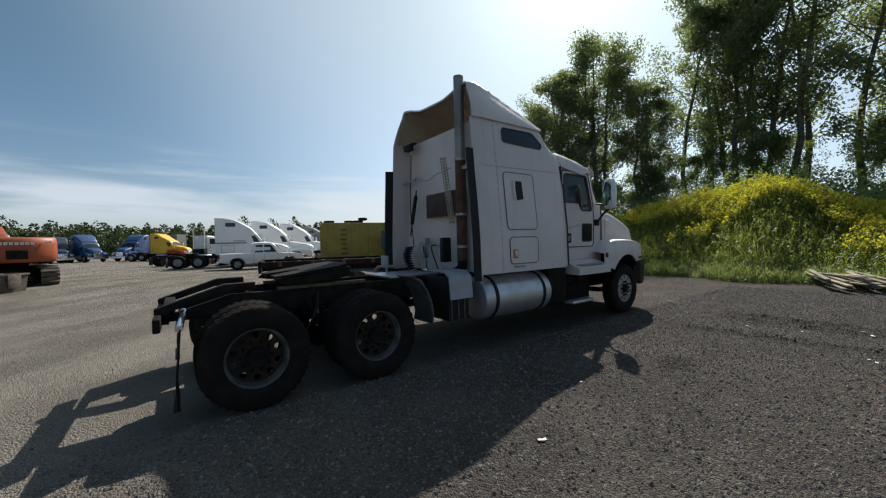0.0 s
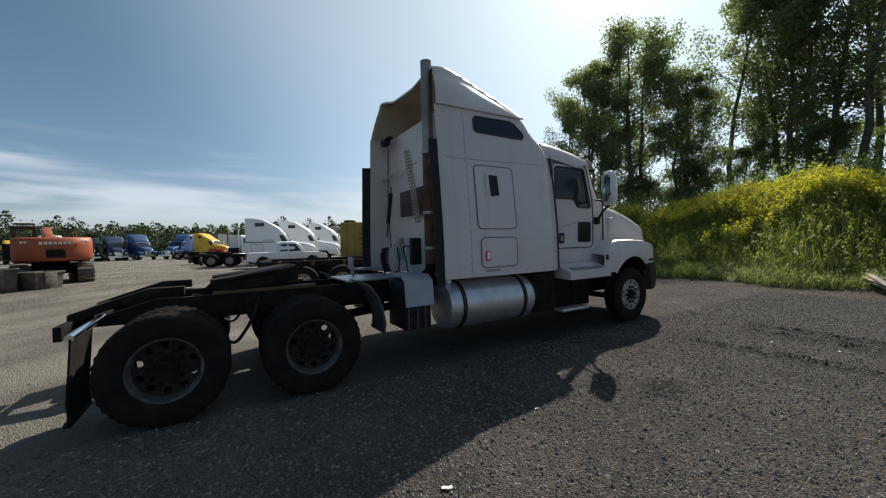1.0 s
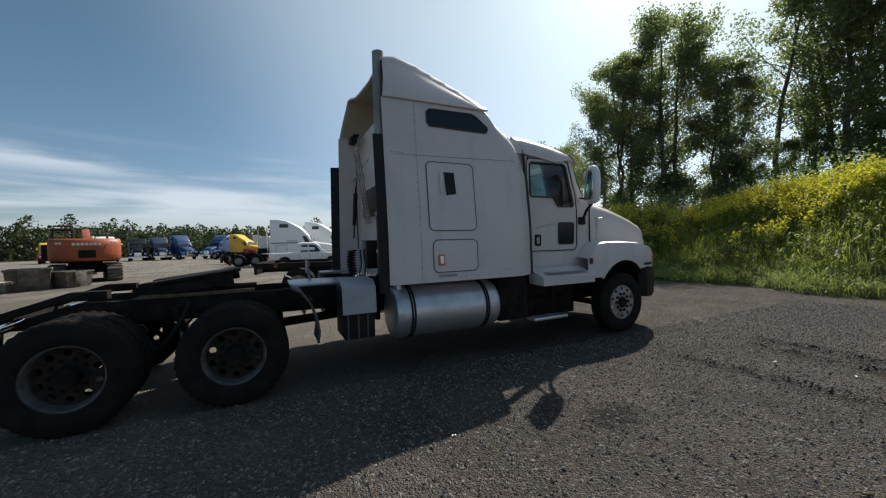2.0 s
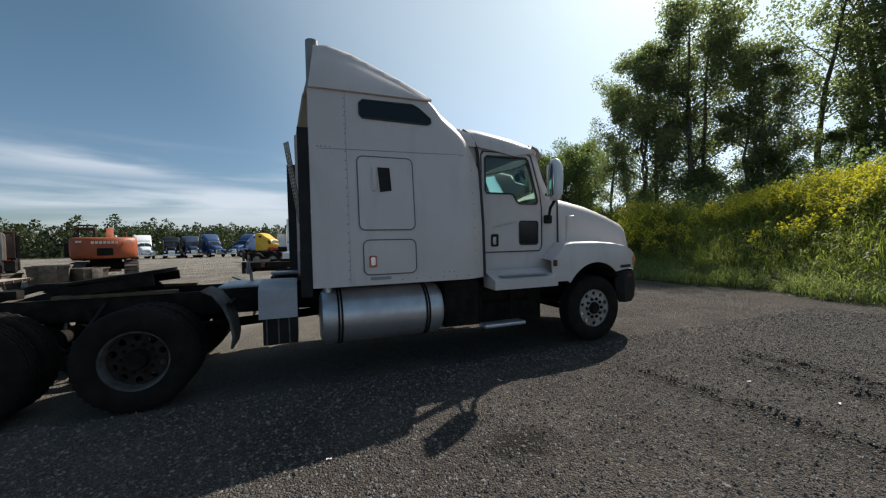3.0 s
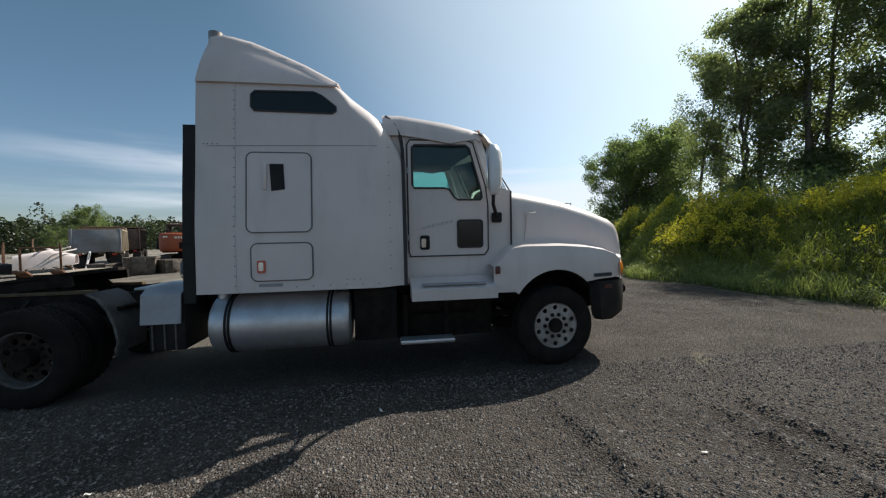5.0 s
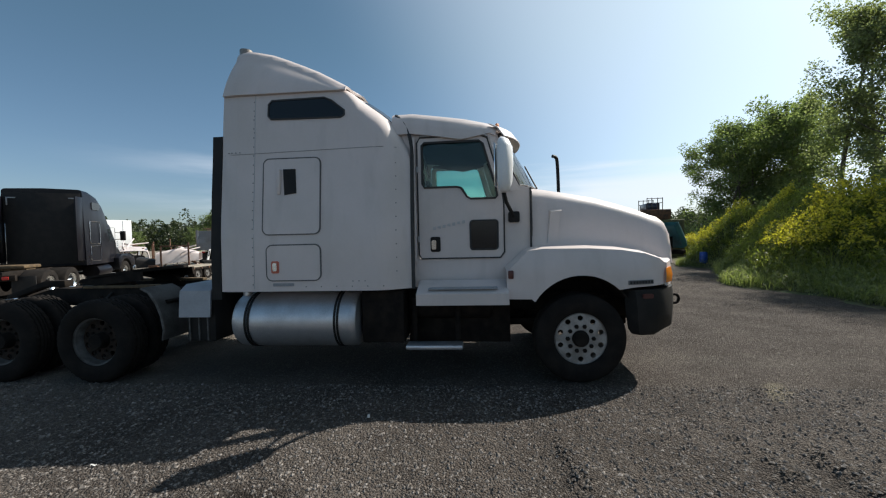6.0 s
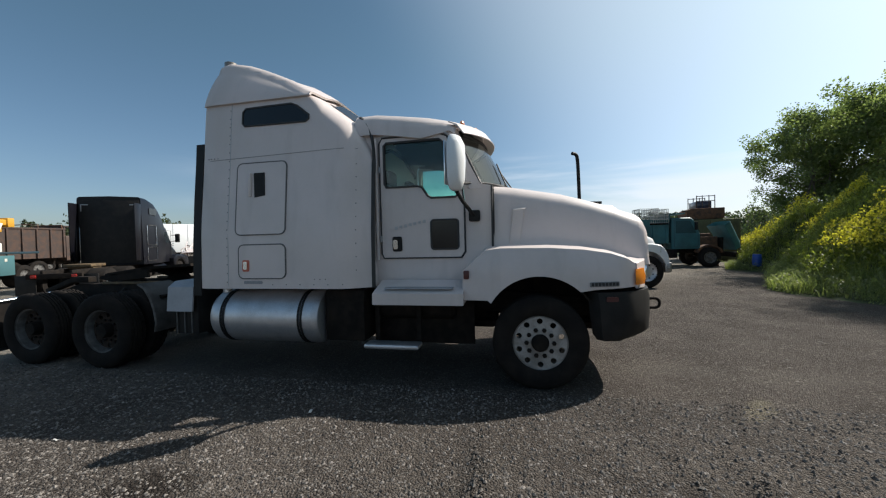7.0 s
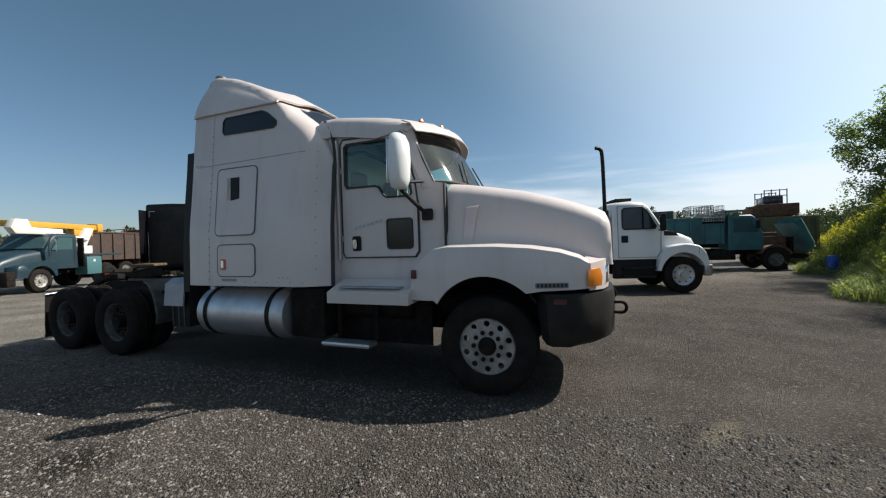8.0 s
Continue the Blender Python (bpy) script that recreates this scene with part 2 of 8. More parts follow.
def tube(points, r, n=10, caps=True):
    """A round pipe along points; r is a number or one for each point."""
    pts = [Vector(p) for p in points]
    rs = r if isinstance(r, (list, tuple)) else [r] * len(pts)
    rings = []
    side = None
    for i, p in enumerate(pts):
        d = (pts[min(i + 1, len(pts) - 1)] - pts[max(i - 1, 0)]).normalized()
        if side is None:
            side = d.orthogonal().normalized()
        side = (side - d * side.dot(d)).normalized()
        up = d.cross(side)
        rings.append([p + rs[i] * (side * math.cos(2 * math.pi * k / n) + up * math.sin(2 * math.pi * k / n)) for k in range(n)])
    return loft(rings, caps=(caps, caps))


def curve_points(pts, per=6):
    """A smooth line (Catmull-Rom) through points."""
    pts = [Vector(p) for p in pts]
    out = []
    for i in range(len(pts) - 1):
        p0, p1, p2, p3 = pts[max(i - 1, 0)], pts[i], pts[i + 1], pts[min(i + 2, len(pts) - 1)]
        for k in range(per):
            t = k / per
            out.append(0.5 * ((2 * p1) + (p2 - p0) * t + (2 * p0 - 5 * p1 + 4 * p2 - p3) * t * t + (3 * p1 - p0 - 3 * p2 + p3) * t ** 3))
    out.append(pts[-1])
    return out


def lathe(profile, n=32, axis="y"):
    """Turns a list of (radius, along) round an axis through the origin."""
    rings = []
    for r, a in profile:
        ring = []
        for k in range(n):
            c, s = r * math.cos(2 * math.pi * k / n), r * math.sin(2 * math.pi * k / n)
            ring.append({"y": (c, a, s), "x": (a, c, s), "z": (c, s, a)}[axis])
        rings.append(ring)
    return loft(rings, caps=(False, False))


def rounded(x0, x1, z0, z1, r, n=5):
    """The outline of a rectangle with round corners, as (x, z)."""
    out = []
    for cx, cz, a in ((x1 - r, z1 - r, 0), (x0 + r, z1 - r, 90), (x0 + r, z0 + r, 180), (x1 - r, z0 + r, 270)):
        for k in range(n + 1):
            t = radians(a + 90 * k / n)
            out.append((cx + r * math.cos(t), cz + r * math.sin(t)))
    return out


def sheet(outline, holes, place, thick):
    """A flat panel with holes: outline and holes as (u, v), put into space by place(u, v), thickened."""
    bm = bmesh.new()
    for loop in (outline, *holes):
        vs = [bm.verts.new((u, v, 0)) for u, v in loop]
        for a, b in zip(vs, vs[1:] + vs[:1]):
            bm.edges.new((a, b))
    bmesh.ops.triangle_fill(bm, edges=bm.edges[:], use_beauty=True)
    for v in bm.verts:
        v.co = place(v.co.x, v.co.y)
    bmesh.ops.recalc_face_normals(bm, faces=bm.faces)
    if thick:
        bmesh.ops.solidify(bm, geom=bm.faces[:], thickness=thick)
    return bm


def rim(outline, place, r):
    """A thin closed bead along an outline."""
    pts = [Vector(place(u, v)) for u, v in outline]
    n, rings = len(pts), []
    for i, p in enumerate(pts):
        d = (pts[(i + 1) % n] - pts[i - 1]).normalized()
        a = d.cross(Vector((0.31, 1, 0.17))).normalized()
        b = d.cross(a)
        rings.append([p + r * (a * math.cos(t) + b * math.sin(t)) for t in (0.8, 2.37, 3.94, 5.5)])
    return loft(rings + rings[:1], caps=(False, False))


def smooth(t):
    t = min(1.0, max(0.0, t))
    return t * t * (3 - 2 * t)


def lerp_table(table, x):
    """Reads a table of (x, y) pairs along straight lines."""
    if x <= table[0][0]:
        return table[0][1]
    for (a, p), (b, q) in zip(table, table[1:]):
        if x <= b:
            return p + (q - p) * (x - a) / (b - a)
    return table[-1][1]

# ---- ground and bank ----


def yard_z(x, y):
    """Height of the yard: level round the truck, a low swell behind it."""
    return 0.22 * math.exp(-((x + 12.5) ** 2 + (y - 18.5) ** 2) / 40.0)


def bank_z(x, y):
    """Height of the overgrown bank along the yard's edge."""
    foot = 7.3 + 0.35 * math.sin(0.55 * y + 0.8) + 0.25 * math.sin(1.7 * y) + 0.6 * smooth((-1 - y) / 3) + 1.7 * smooth((y - 7) / 4) + 3.6 * smooth((y - 13.5) / 4.5)
    top = lerp_table(((-30, 1.6), (-6, 1.7), (-3.5, 2.0), (-2.3, 2.6), (-1.2, 3.2), (0, 3.4), (2, 3.1), (4, 2.6), (7, 2.5), (10, 2.8), (13, 2.5), (16, 2.2), (20, 1.6), (26, 1.0), (30, 0.8), (60, 0.6)), y)
    run = 6.6 - 3.4 * smooth((y - 5.5) / 4)
    d = (x - foot) / run
    bump = 0.16 * noise.noise((x * 0.7, y * 0.7, 3.1)) + 0.07 * noise.noise((x * 2.3, y * 2.3, 7.7))
    z = top * (smooth(d) * 0.5 + 0.5 * min(1.0, max(0.0, d)))
    if d > 0:
        z += bump * min(1, d * 3)
    return yard_z(x, y) * (1 - smooth(d)) + z + (0.02 if d > 0 else 0.35 * d), d


def spaced(lo, hi, fine, c0, c1, growth=1.16):
    """Grid lines: even steps between c0 and c1, growing ones outside."""
    xs = list(np.arange(c0, c1 + 1e-6, fine))
    s, v = fine, c1
    while v < hi:
        s *= growth
        v += s
        xs.append(v)
    s, v = fine, c0
    while v > lo:
        s *= growth
        v -= s
        xs.insert(0, v)
    return xs


RUTS = ((0.74, -0.03), (1.16, 0.02), (-0.62, 0.05))    # wheel ruts: x where y = -3, and slant


def ground_relief(x, y):
    """Small unevenness and wheel ruts near the walk."""
    z = 0.018 * noise.noise((x * 0.5, y * 0.5, 0)) + 0.010 * noise.noise((x * 1.7, y * 1.7, 5)) + 0.006 * noise.noise((x * 6, y * 6, 9))
    for k, (x0, slope) in enumerate(RUTS):
        c = x - (x0 + slope * (-3.0 - y)) + 0.12 * noise.noise((y * 0.8, k * 4.0, 1.0))
        w = smooth((-1.9 - y) / 0.8) * smooth((y + 7.0) / 1.0)
        z += w * (math.exp(-((c - 0.16) / 0.10) ** 2) * (0.045 + 0.05 * noise.noise((x * 4.1, y * 5, k * 3.0))) - 0.025 * math.exp(-(c / 0.12) ** 2))
    near = math.exp(-(max(0, abs(x) - 9) / 4) ** 2 - (max(0, abs(y + 2) - 7) / 4) ** 2)
    return z * near


def grid_mesh(name, xs, ys, height, material):
    vs, fs = [], []
    for y in ys:
        for x in xs:
            vs.append((x, y, height(x, y)))
    nx = len(xs)
    for j in range(len(ys) - 1):
        for i in range(nx - 1):
            a = j * nx + i
            fs.append((a, a + 1, a + nx + 1, a + nx))
    me = bpy.data.meshes.new(name)
    me.from_pydata(vs, [], fs)
    me.polygons.foreach_set("use_smooth", [True] * len(fs))
    me.materials.append(material)
    return new(name, me)


def gravel_material():
    m = bpy.data.materials.new("gravel")
    m.use_nodes = True
    n, l = m.node_tree.nodes, m.node_tree.links
    b = n["Principled BSDF"]
    b.inputs["Roughness"].default_value, b.inputs["Specular IOR Level"].default_value = 0.9, 0.08
    geo = n.new("ShaderNodeTexCoord")
    pos = geo.outputs["Object"]

    def noise_tex(scale, detail=4.0, rough=0.55):
        t = n.new("ShaderNodeTexNoise")
        t.inputs["Scale"].default_value, t.inputs["Detail"].default_value, t.inputs["Roughness"].default_value = scale, detail, rough
        l.new(pos, t.inputs["Vector"])
        return t.outputs["Fac"]

    def ranged(v, a, b2, lo=0.0, hi=1.0):
        r = n.new("ShaderNodeMapRange")
        r.interpolation_type = "SMOOTHSTEP"
        for k, q in zip(("From Min", "From Max", "To Min", "To Max"), (a, b2, lo, hi)):
            r.inputs[k].default_value = q
        l.new(v, r.inputs["Value"])
        return r.outputs[0]

    def mixed(f, c1, c2, kind="MIX"):
        x = n.new("ShaderNodeMixRGB")
        x.blend_type = kind
        for k, v in ((0, f), (1, c1), (2, c2)):
            if isinstance(v, (int, float)):
                x.inputs[k].default_value = v
            elif isinstance(v, tuple):
                x.inputs[k].default_value = (*v, 1)
            else:
                l.new(v, x.inputs[k])
        return x.outputs[0]

    def math_node(op, a, b2):
        x = n.new("ShaderNodeMath")
        x.operation = op
        for k, v in ((0, a), (1, b2)):
            if isinstance(v, (int, float)):
                x.inputs[k].default_value = v
            else:
                l.new(v, x.inputs[k])
        return x.outputs[0]

    sep = n.new("ShaderNodeSeparateXYZ")
    l.new(pos, sep.inputs[0])
    # dark crushed asphalt round the truck, pale driven dust behind it
    wob = math_node("MULTIPLY", noise_tex(0.18, 3), 9.0)
    line = math_node("ADD", math_node("SUBTRACT", sep.outputs["Y"], math_node("MULTIPLY", sep.outputs["X"], 1.0)), wob)
    pale = ranged(line, 5.0, 13.5)
    dark = mixed(ranged(noise_tex(1.1), 0.35, 0.7), (0.066, 0.056, 0.050), (0.116, 0.100, 0.088))
    dust = mixed(ranged(noise_tex(0.35, 5), 0.35, 0.68), (0.36, 0.33, 0.28), (0.21, 0.19, 0.16))
    base = mixed(pale, dark, dust)
    # worn, dusty streaks along the way the wheels take
    mp = n.new("ShaderNodeMapping")
    mp.inputs["Rotation"].default_value = (0, 0, radians(-24))
    mp.inputs["Scale"].default_value = (0.16, 0.95, 1)
    l.new(pos, mp.inputs[0])
    st = n.new("ShaderNodeTexNoise")
    st.inputs["Scale"].default_value, st.inputs["Detail"].default_value = 1.0, 5
    l.new(mp.outputs[0], st.inputs["Vector"])
    base = mixed(ranged(st.outputs["Fac"], 0.52, 0.72, 0, 0.32), base, (0.17, 0.155, 0.135))

    def blot(cx, cy, rx, ry, turn, wobble=0.5):
        """1 inside a ragged ellipse, 0 outside."""
        q = n.new("ShaderNodeMapping")
        q.vector_type = "TEXTURE"
        q.inputs["Location"].default_value = (cx, cy, 0)
        q.inputs["Rotation"].default_value = (0, 0, radians(turn))
        q.inputs["Scale"].default_value = (rx, ry, 40)
        l.new(pos, q.inputs[0])
        ln = n.new("ShaderNodeVectorMath")
        ln.operation = "LENGTH"
        l.new(q.outputs[0], ln.inputs[0])
        return ranged(math_node("ADD", ln.outputs["Value"], math_node("MULTIPLY", math_node("SUBTRACT", noise_tex(7, 4), 0.5), wobble)), 1.25, 0.35)

    # swept pale wheel tracks behind the truck
    rot = n.new("ShaderNodeMapping")
    rot.inputs["Rotation"].default_value = (0, 0, radians(-52))
    l.new(pos, rot.inputs[0])
    wav = n.new("ShaderNodeTexWave")
    wav.inputs["Scale"].default_value, wav.inputs["Distortion"].default_value, wav.inputs["Detail"].default_value, wav.inputs["Detail Scale"].default_value = 0.16, 5.0, 4.0, 0.5
    wav.bands_direction = "Y"
    l.new(rot.outputs[0], wav.inputs["Vector"])
    base = mixed(math_node("MULTIPLY", pale, ranged(wav.outputs["Fac"], 0.45, 0.9, 0, 0.45)), base, (0.17, 0.155, 0.135))
    # churned soil in the ruts, with their shading also put into the colour
    for x0, slope in RUTS:
        band = math_node("ABSOLUTE", math_node("ADD", math_node("SUBTRACT", sep.outputs["X"], math_node("MULTIPLY", math_node("SUBTRACT", -3.0, sep.outputs["Y"]), slope)), math_node("SUBTRACT", math_node("MULTIPLY", noise_tex(1.6, 4), 0.9), x0 + 0.45)), 0)
        lim = math_node("MULTIPLY", ranged(sep.outputs["Y"], -2.2, -3.0), ranged(noise_tex(2.2, 4), 0.36, 0.55))
        base = mixed(math_node("MULTIPLY", math_node("MULTIPLY", ranged(band, 0.42, 0.12), lim), 0.8), base, (0.033, 0.029, 0.026))
    # slightly lighter towards +x, a brightness correction put into the colour
    base = mixed(ranged(sep.outputs["X"], -6.5, -3.5, 0, 0.16), base, (0.16, 0.138, 0.115))
    # single stones
    vor = n.new("ShaderNodeTexVoronoi")
    vor.inputs["Scale"].default_value = 58.0
    l.new(pos, vor.inputs["Vector"])
    vor2 = n.new("ShaderNodeTexVoronoi")
    vor2.inputs["Scale"].default_value = 130.0
    l.new(pos, vor2.inputs["Vector"])
    sepc = n.new("ShaderNodeSeparateColor")
    l.new(vor.outputs["Color"], sepc.inputs[0])
    sepd = n.new("ShaderNodeSeparateColor")
    l.new(vor2.outputs["Color"], sepd.inputs[0])
    base = mixed(ranged(sepc.outputs[0], 0.80, 0.98, 0, 0.55), base, (0.29, 0.26, 0.23))
    base = mixed(ranged(sepd.outputs[1], 0.62, 0.95, 0, 0.32), base, (0.21, 0.20, 0.19))
    base = mixed(ranged(sepd.outputs[2], 0.55, 0.95, 0, 0.55), base, (0.03, 0.028, 0.027))
    # oil stains and a dusty patch
    for bx0, by0, r1, r2, tn, w0, col in ((-2.68, -3.12, 0.34, 0.24, 10, 0.85, (0.030, 0.025, 0.022)), (1.93, -1.28, 0.30, 0.12, 55, 0.5, (0.27, 0.24, 0.17)), (-5.3, -3.3, 0.3, 0.12, 20, 0.3, (0.06, 0.055, 0.05))):
        base = mixed(math_node("MULTIPLY", blot(bx0, by0, r1, r2, tn, 1.2), w0), base, col)
    base = mixed(1.0, base, (1.13, 1.11, 1.09), "MULTIPLY")
    l.new(base, b.inputs["Base Color"])
    h = math_node("ADD", math_node("MULTIPLY", vor.outputs["Distance"], -1.0), math_node("MULTIPLY", vor2.outputs["Distance"], -0.5))
    h = math_node("ADD", h, math_node("MULTIPLY", noise_tex(14, 5), 0.9))
    bp = n.new("ShaderNodeBump")
    bp.inputs["Strength"].default_value, bp.inputs["Distance"].default_value = 1.0, 0.034
    l.new(h, bp.inputs["Height"])
    l.new(bp.outputs[0], b.inputs["Normal"])
    return m


gravel = gravel_material()
soil = mat("grassy_soil", (0.055, 0.075, 0.022), 0.95, dark=(0.085, 0.065, 0.035), patch=0.8, size=1.6, grain=25, bump=0.6)
gx = spaced(-900, 900, 0.09, -6.0, 6.5, 1.13)
gy = spaced(-300, 1500, 0.09, -6.6, 0.0, 1.13)
ground = tagged(grid_mesh("ground", gx, gy, lambda x, y: yard_z(x, y) + ground_relief(x, y), gravel), "dark grey crushed gravel yard with pale dusty wheel tracks", "ground", kind="structure")
bx = list(np.arange(6.0, 16, 0.35)) + list(np.arange(16, 90, 4.0))
by = list(np.arange(-50, -20, 3.0)) + list(np.arange(-20, 34, 0.5)) + list(np.arange(34, 90, 4.0))
bank = tagged(grid_mesh("grass_bank", bx, by, lambda x, y: bank_z(x, y)[0], soil), "overgrown earth bank with weeds along the gravel yard", "bank", kind="structure")

# ---- the white tractor unit ----


def disc_with_holes(r, holes, hole_r, ring, y, thick, n=36):
    out = [(r * math.cos(2 * math.pi * k / n), r * math.sin(2 * math.pi * k / n)) for k in range(n)]
    hs = []
    for i in range(holes):
        a = 2 * math.pi * (i + 0.5) / holes
        hs.append([(ring * math.cos(a) + hole_r * math.cos(t), ring * math.sin(a) + hole_r * math.sin(t)) for t in [2 * math.pi * k / 8 for k in range(8)]])
    return sheet(out, hs, lambda u, v: Vector((u, y, v)), thick)


def tyre_mesh(R, r, w, lugs=0, lug_w=0.4):
    """A tyre round the y axis from y=0 (outside) to y=w."""
    s = R - r
    prof = [(r, 0.030), (r + 0.02, 0.012), (r + s * 0.35, -0.004), (r + s * 0.7, 0.0), (R - 0.035, 0.014), (R - 0.010, 0.030), (R, 0.045)]
    k = 5
    for i in range(k):
        a, b = 0.045 + (w - 0.09) * i / k, 0.045 + (w - 0.09) * (i + 1) / k
        if i:
            prof += [(R - 0.014, a - 0.004), (R - 0.014, a + 0.004)]
        prof += [(R, a + 0.008), (R, b - 0.008)]
    prof += [(R, w - 0.045), (R - 0.010, w - 0.03), (R - 0.035, w - 0.014), (r + s * 0.5, w), (r + 0.02, w - 0.012), (r, w - 0.03)]
    if not lugs:
        return lathe(prof, 48)
    n, rings = lugs * 2, []
    for rr, a in prof:
        ring = []
        for k in range(n):
            cut = 0.013 if rr > R - 0.02 and (k % 2 == 0) and not (0.40 < a / w < 0.60) else 0.0
            c, s = (rr - cut) * math.cos(2 * math.pi * k / n), (rr - cut) * math.sin(2 * math.pi * k / n)
            ring.append((c, a, s))
        rings.append(ring)
    return loft(rings, caps=(False, False))


def front_wheel(parent, x, y, z, side, face=None, R=0.505, r=0.29, w=0.28, mats=(None, None), lugs=False):
    """side -1: the outer face looks to -y. The disc is pressed outwards."""
    alloy = mats[0] or alu_wheel
    flip = Matrix.Diagonal((1, 1, 1, 1)) if side < 0 else Matrix.Rotation(math.pi, 4, "Z")
    prof = [(r - 0.005, 0.055), (r + 0.012, 0.028), (r + 0.012, 0.040), (r - 0.012, 0.05), (r - 0.02, 0.10), (r - 0.02, w - 0.05), (r + 0.01, w - 0.03)]
    bm = merge(lathe(prof, 40), disc_with_holes(r - 0.012, 10, 0.032, r * 0.80, 0.055, 0.02), lathe([(r * 0.62, 0.056), (r * 0.60, 0.04), (r * 0.36, 0.036), (r * 0.36, 0.05)], 32))
    bm.transform(flip)
    wh = part("wheel", bm, alloy, parent)
    wh.location = (x, y, z)
    bm = tyre_mesh(R, r, w)
    bm.transform(flip)
    part("tyre", bm, rubber, wh)
    bm = lathe([(0.0, -0.015), (0.07, -0.012), (0.09, 0.01), (0.098, 0.05)], 20)
    bm.transform(flip)
    part("hub", bm, mats[1] or grease, wh)
    for i in range(10):
        a = 2 * math.pi * i / 10
        bm = lathe([(0.0, 0.006), (0.018, 0.008), (0.025, 0.022), (0.025, 0.045)], 6)
        bm.transform(Matrix.Translation((r * 0.49 * math.cos(a), 0, r * 0.49 * math.sin(a))))
        bm.transform(flip)
        part("lug_nut", bm, mats[1] or grease, wh)
    return wh


def dual_wheel(parent, x, y, z, side, R=0.51, r=0.29, mats=(None, None)):
    """Twin drive wheels; the outer disc is dished inwards."""
    flip = Matrix.Diagonal((1, 1, 1, 1)) if side < 0 else Matrix.Rotation(math.pi, 4, "Z")
    d = 0.15
    prof = [(r + 0.012, 0.025), (r + 0.012, 0.04), (r - 0.015, 0.05), (r - 0.03, 0.09), (r - 0.035, d), (r - 0.035, 0.24)]
    bm = lathe(prof, 40)
    bm.transform(flip)
    wh = part("wheel", bm, mats[0] or dusty_wheel, parent)
    wh.location = (x, y, z)
    bm = disc_with_holes(r - 0.035, 10, 0.034, r * 0.72, d, 0.02)
    bm.transform(flip)
    part("disc", bm, mats[0] or dark_disc, wh, "rust-brown dished disc with recess shade in its colour")
    for k, off in enumerate((0.0, 0.33)):
        bm = tyre_mesh(R, r, 0.27, lugs=40)
        bm.transform(Matrix.Translation((0, off, 0)))
        bm.transform(flip)
        part("tyre", bm, rubber, wh)
    bm = lathe([(0.0, 0.03), (0.085, 0.03), (0.095, 0.045), (0.10, d), (0.16, d)], 20)
    bm.transform(flip)
    part("hub", bm, mats[1] or grease, wh)
    for i in range(10):
        a = 2 * math.pi * i / 10
        bm = lathe([(0.0, d - 0.045), (0.014, d - 0.043), (0.018, d - 0.03), (0.018, d)], 6)
        bm.transform(Matrix.Translation((0.142 * math.cos(a), 0, 0.142 * math.sin(a))))
        bm.transform(flip)
        part("lug_nut", bm, mats[1] or grease, wh)
    return wh


def slp_half(x, z):
    """Half width of the sleeper at a height; it narrows towards the cab."""
    w = lerp_table(((1.0, 1.225), (1.8, 1.205), (2.7, 1.115), (3.1, 1.085), (3.45, 1.045), (4.1, 0.95)), z)
    return w - 0.22 * smooth((x + 2.28) / 0.42) ** 1.3 * (0.8 + 0.2 * smooth((z - 2.4) / 0.8)) - 0.03 * smooth((-4.0 - x) / 0.15)


ROOF = ((-4.13, 3.99), (-3.95, 4.01), (-3.67, 3.99), (-3.36, 3.87), (-3.03, 3.71), (-2.69, 3.50), (-2.32, 3.24), (-2.06, 3.03), (-1.93, 2.84), (-1.88, 2.70))


def sleeper_ring(x, z_top, n_side=10):
    """A ring of the sleeper's body at x: floor, wall, round shoulder, roof."""
    pts = []
    r = 0.03 + 0.26 * smooth((x + 2.72) / 0.30)
    rise = 0.11 * smooth((x + 2.75) / 0.25)
    for k in range(n_side + 1):
        z = 1.09 + (z_top - r - 1.09) * k / n_side
        pts.append((x, -slp_half(x, z), z))
    w = slp_half(x, z_top - r)
    for k in range(1, 6):
        a = radians(90 * k / 5)
        pts.append((x, -(w - r * (1 - math.cos(a))), z_top - r + r * math.sin(a)))
    for f in (0.8, 0.6, 0.35, 0.12):
        pts.append((x, -(w - r) * f, z_top + rise * smooth((1 - f) / 0.6)))
    return pts + [(px, -py, pz) for px, py, pz in pts[::-1]]


rivet_grey = mat("rivet_grey", (0.24, 0.22, 0.21), 0.6, bump=0.0)


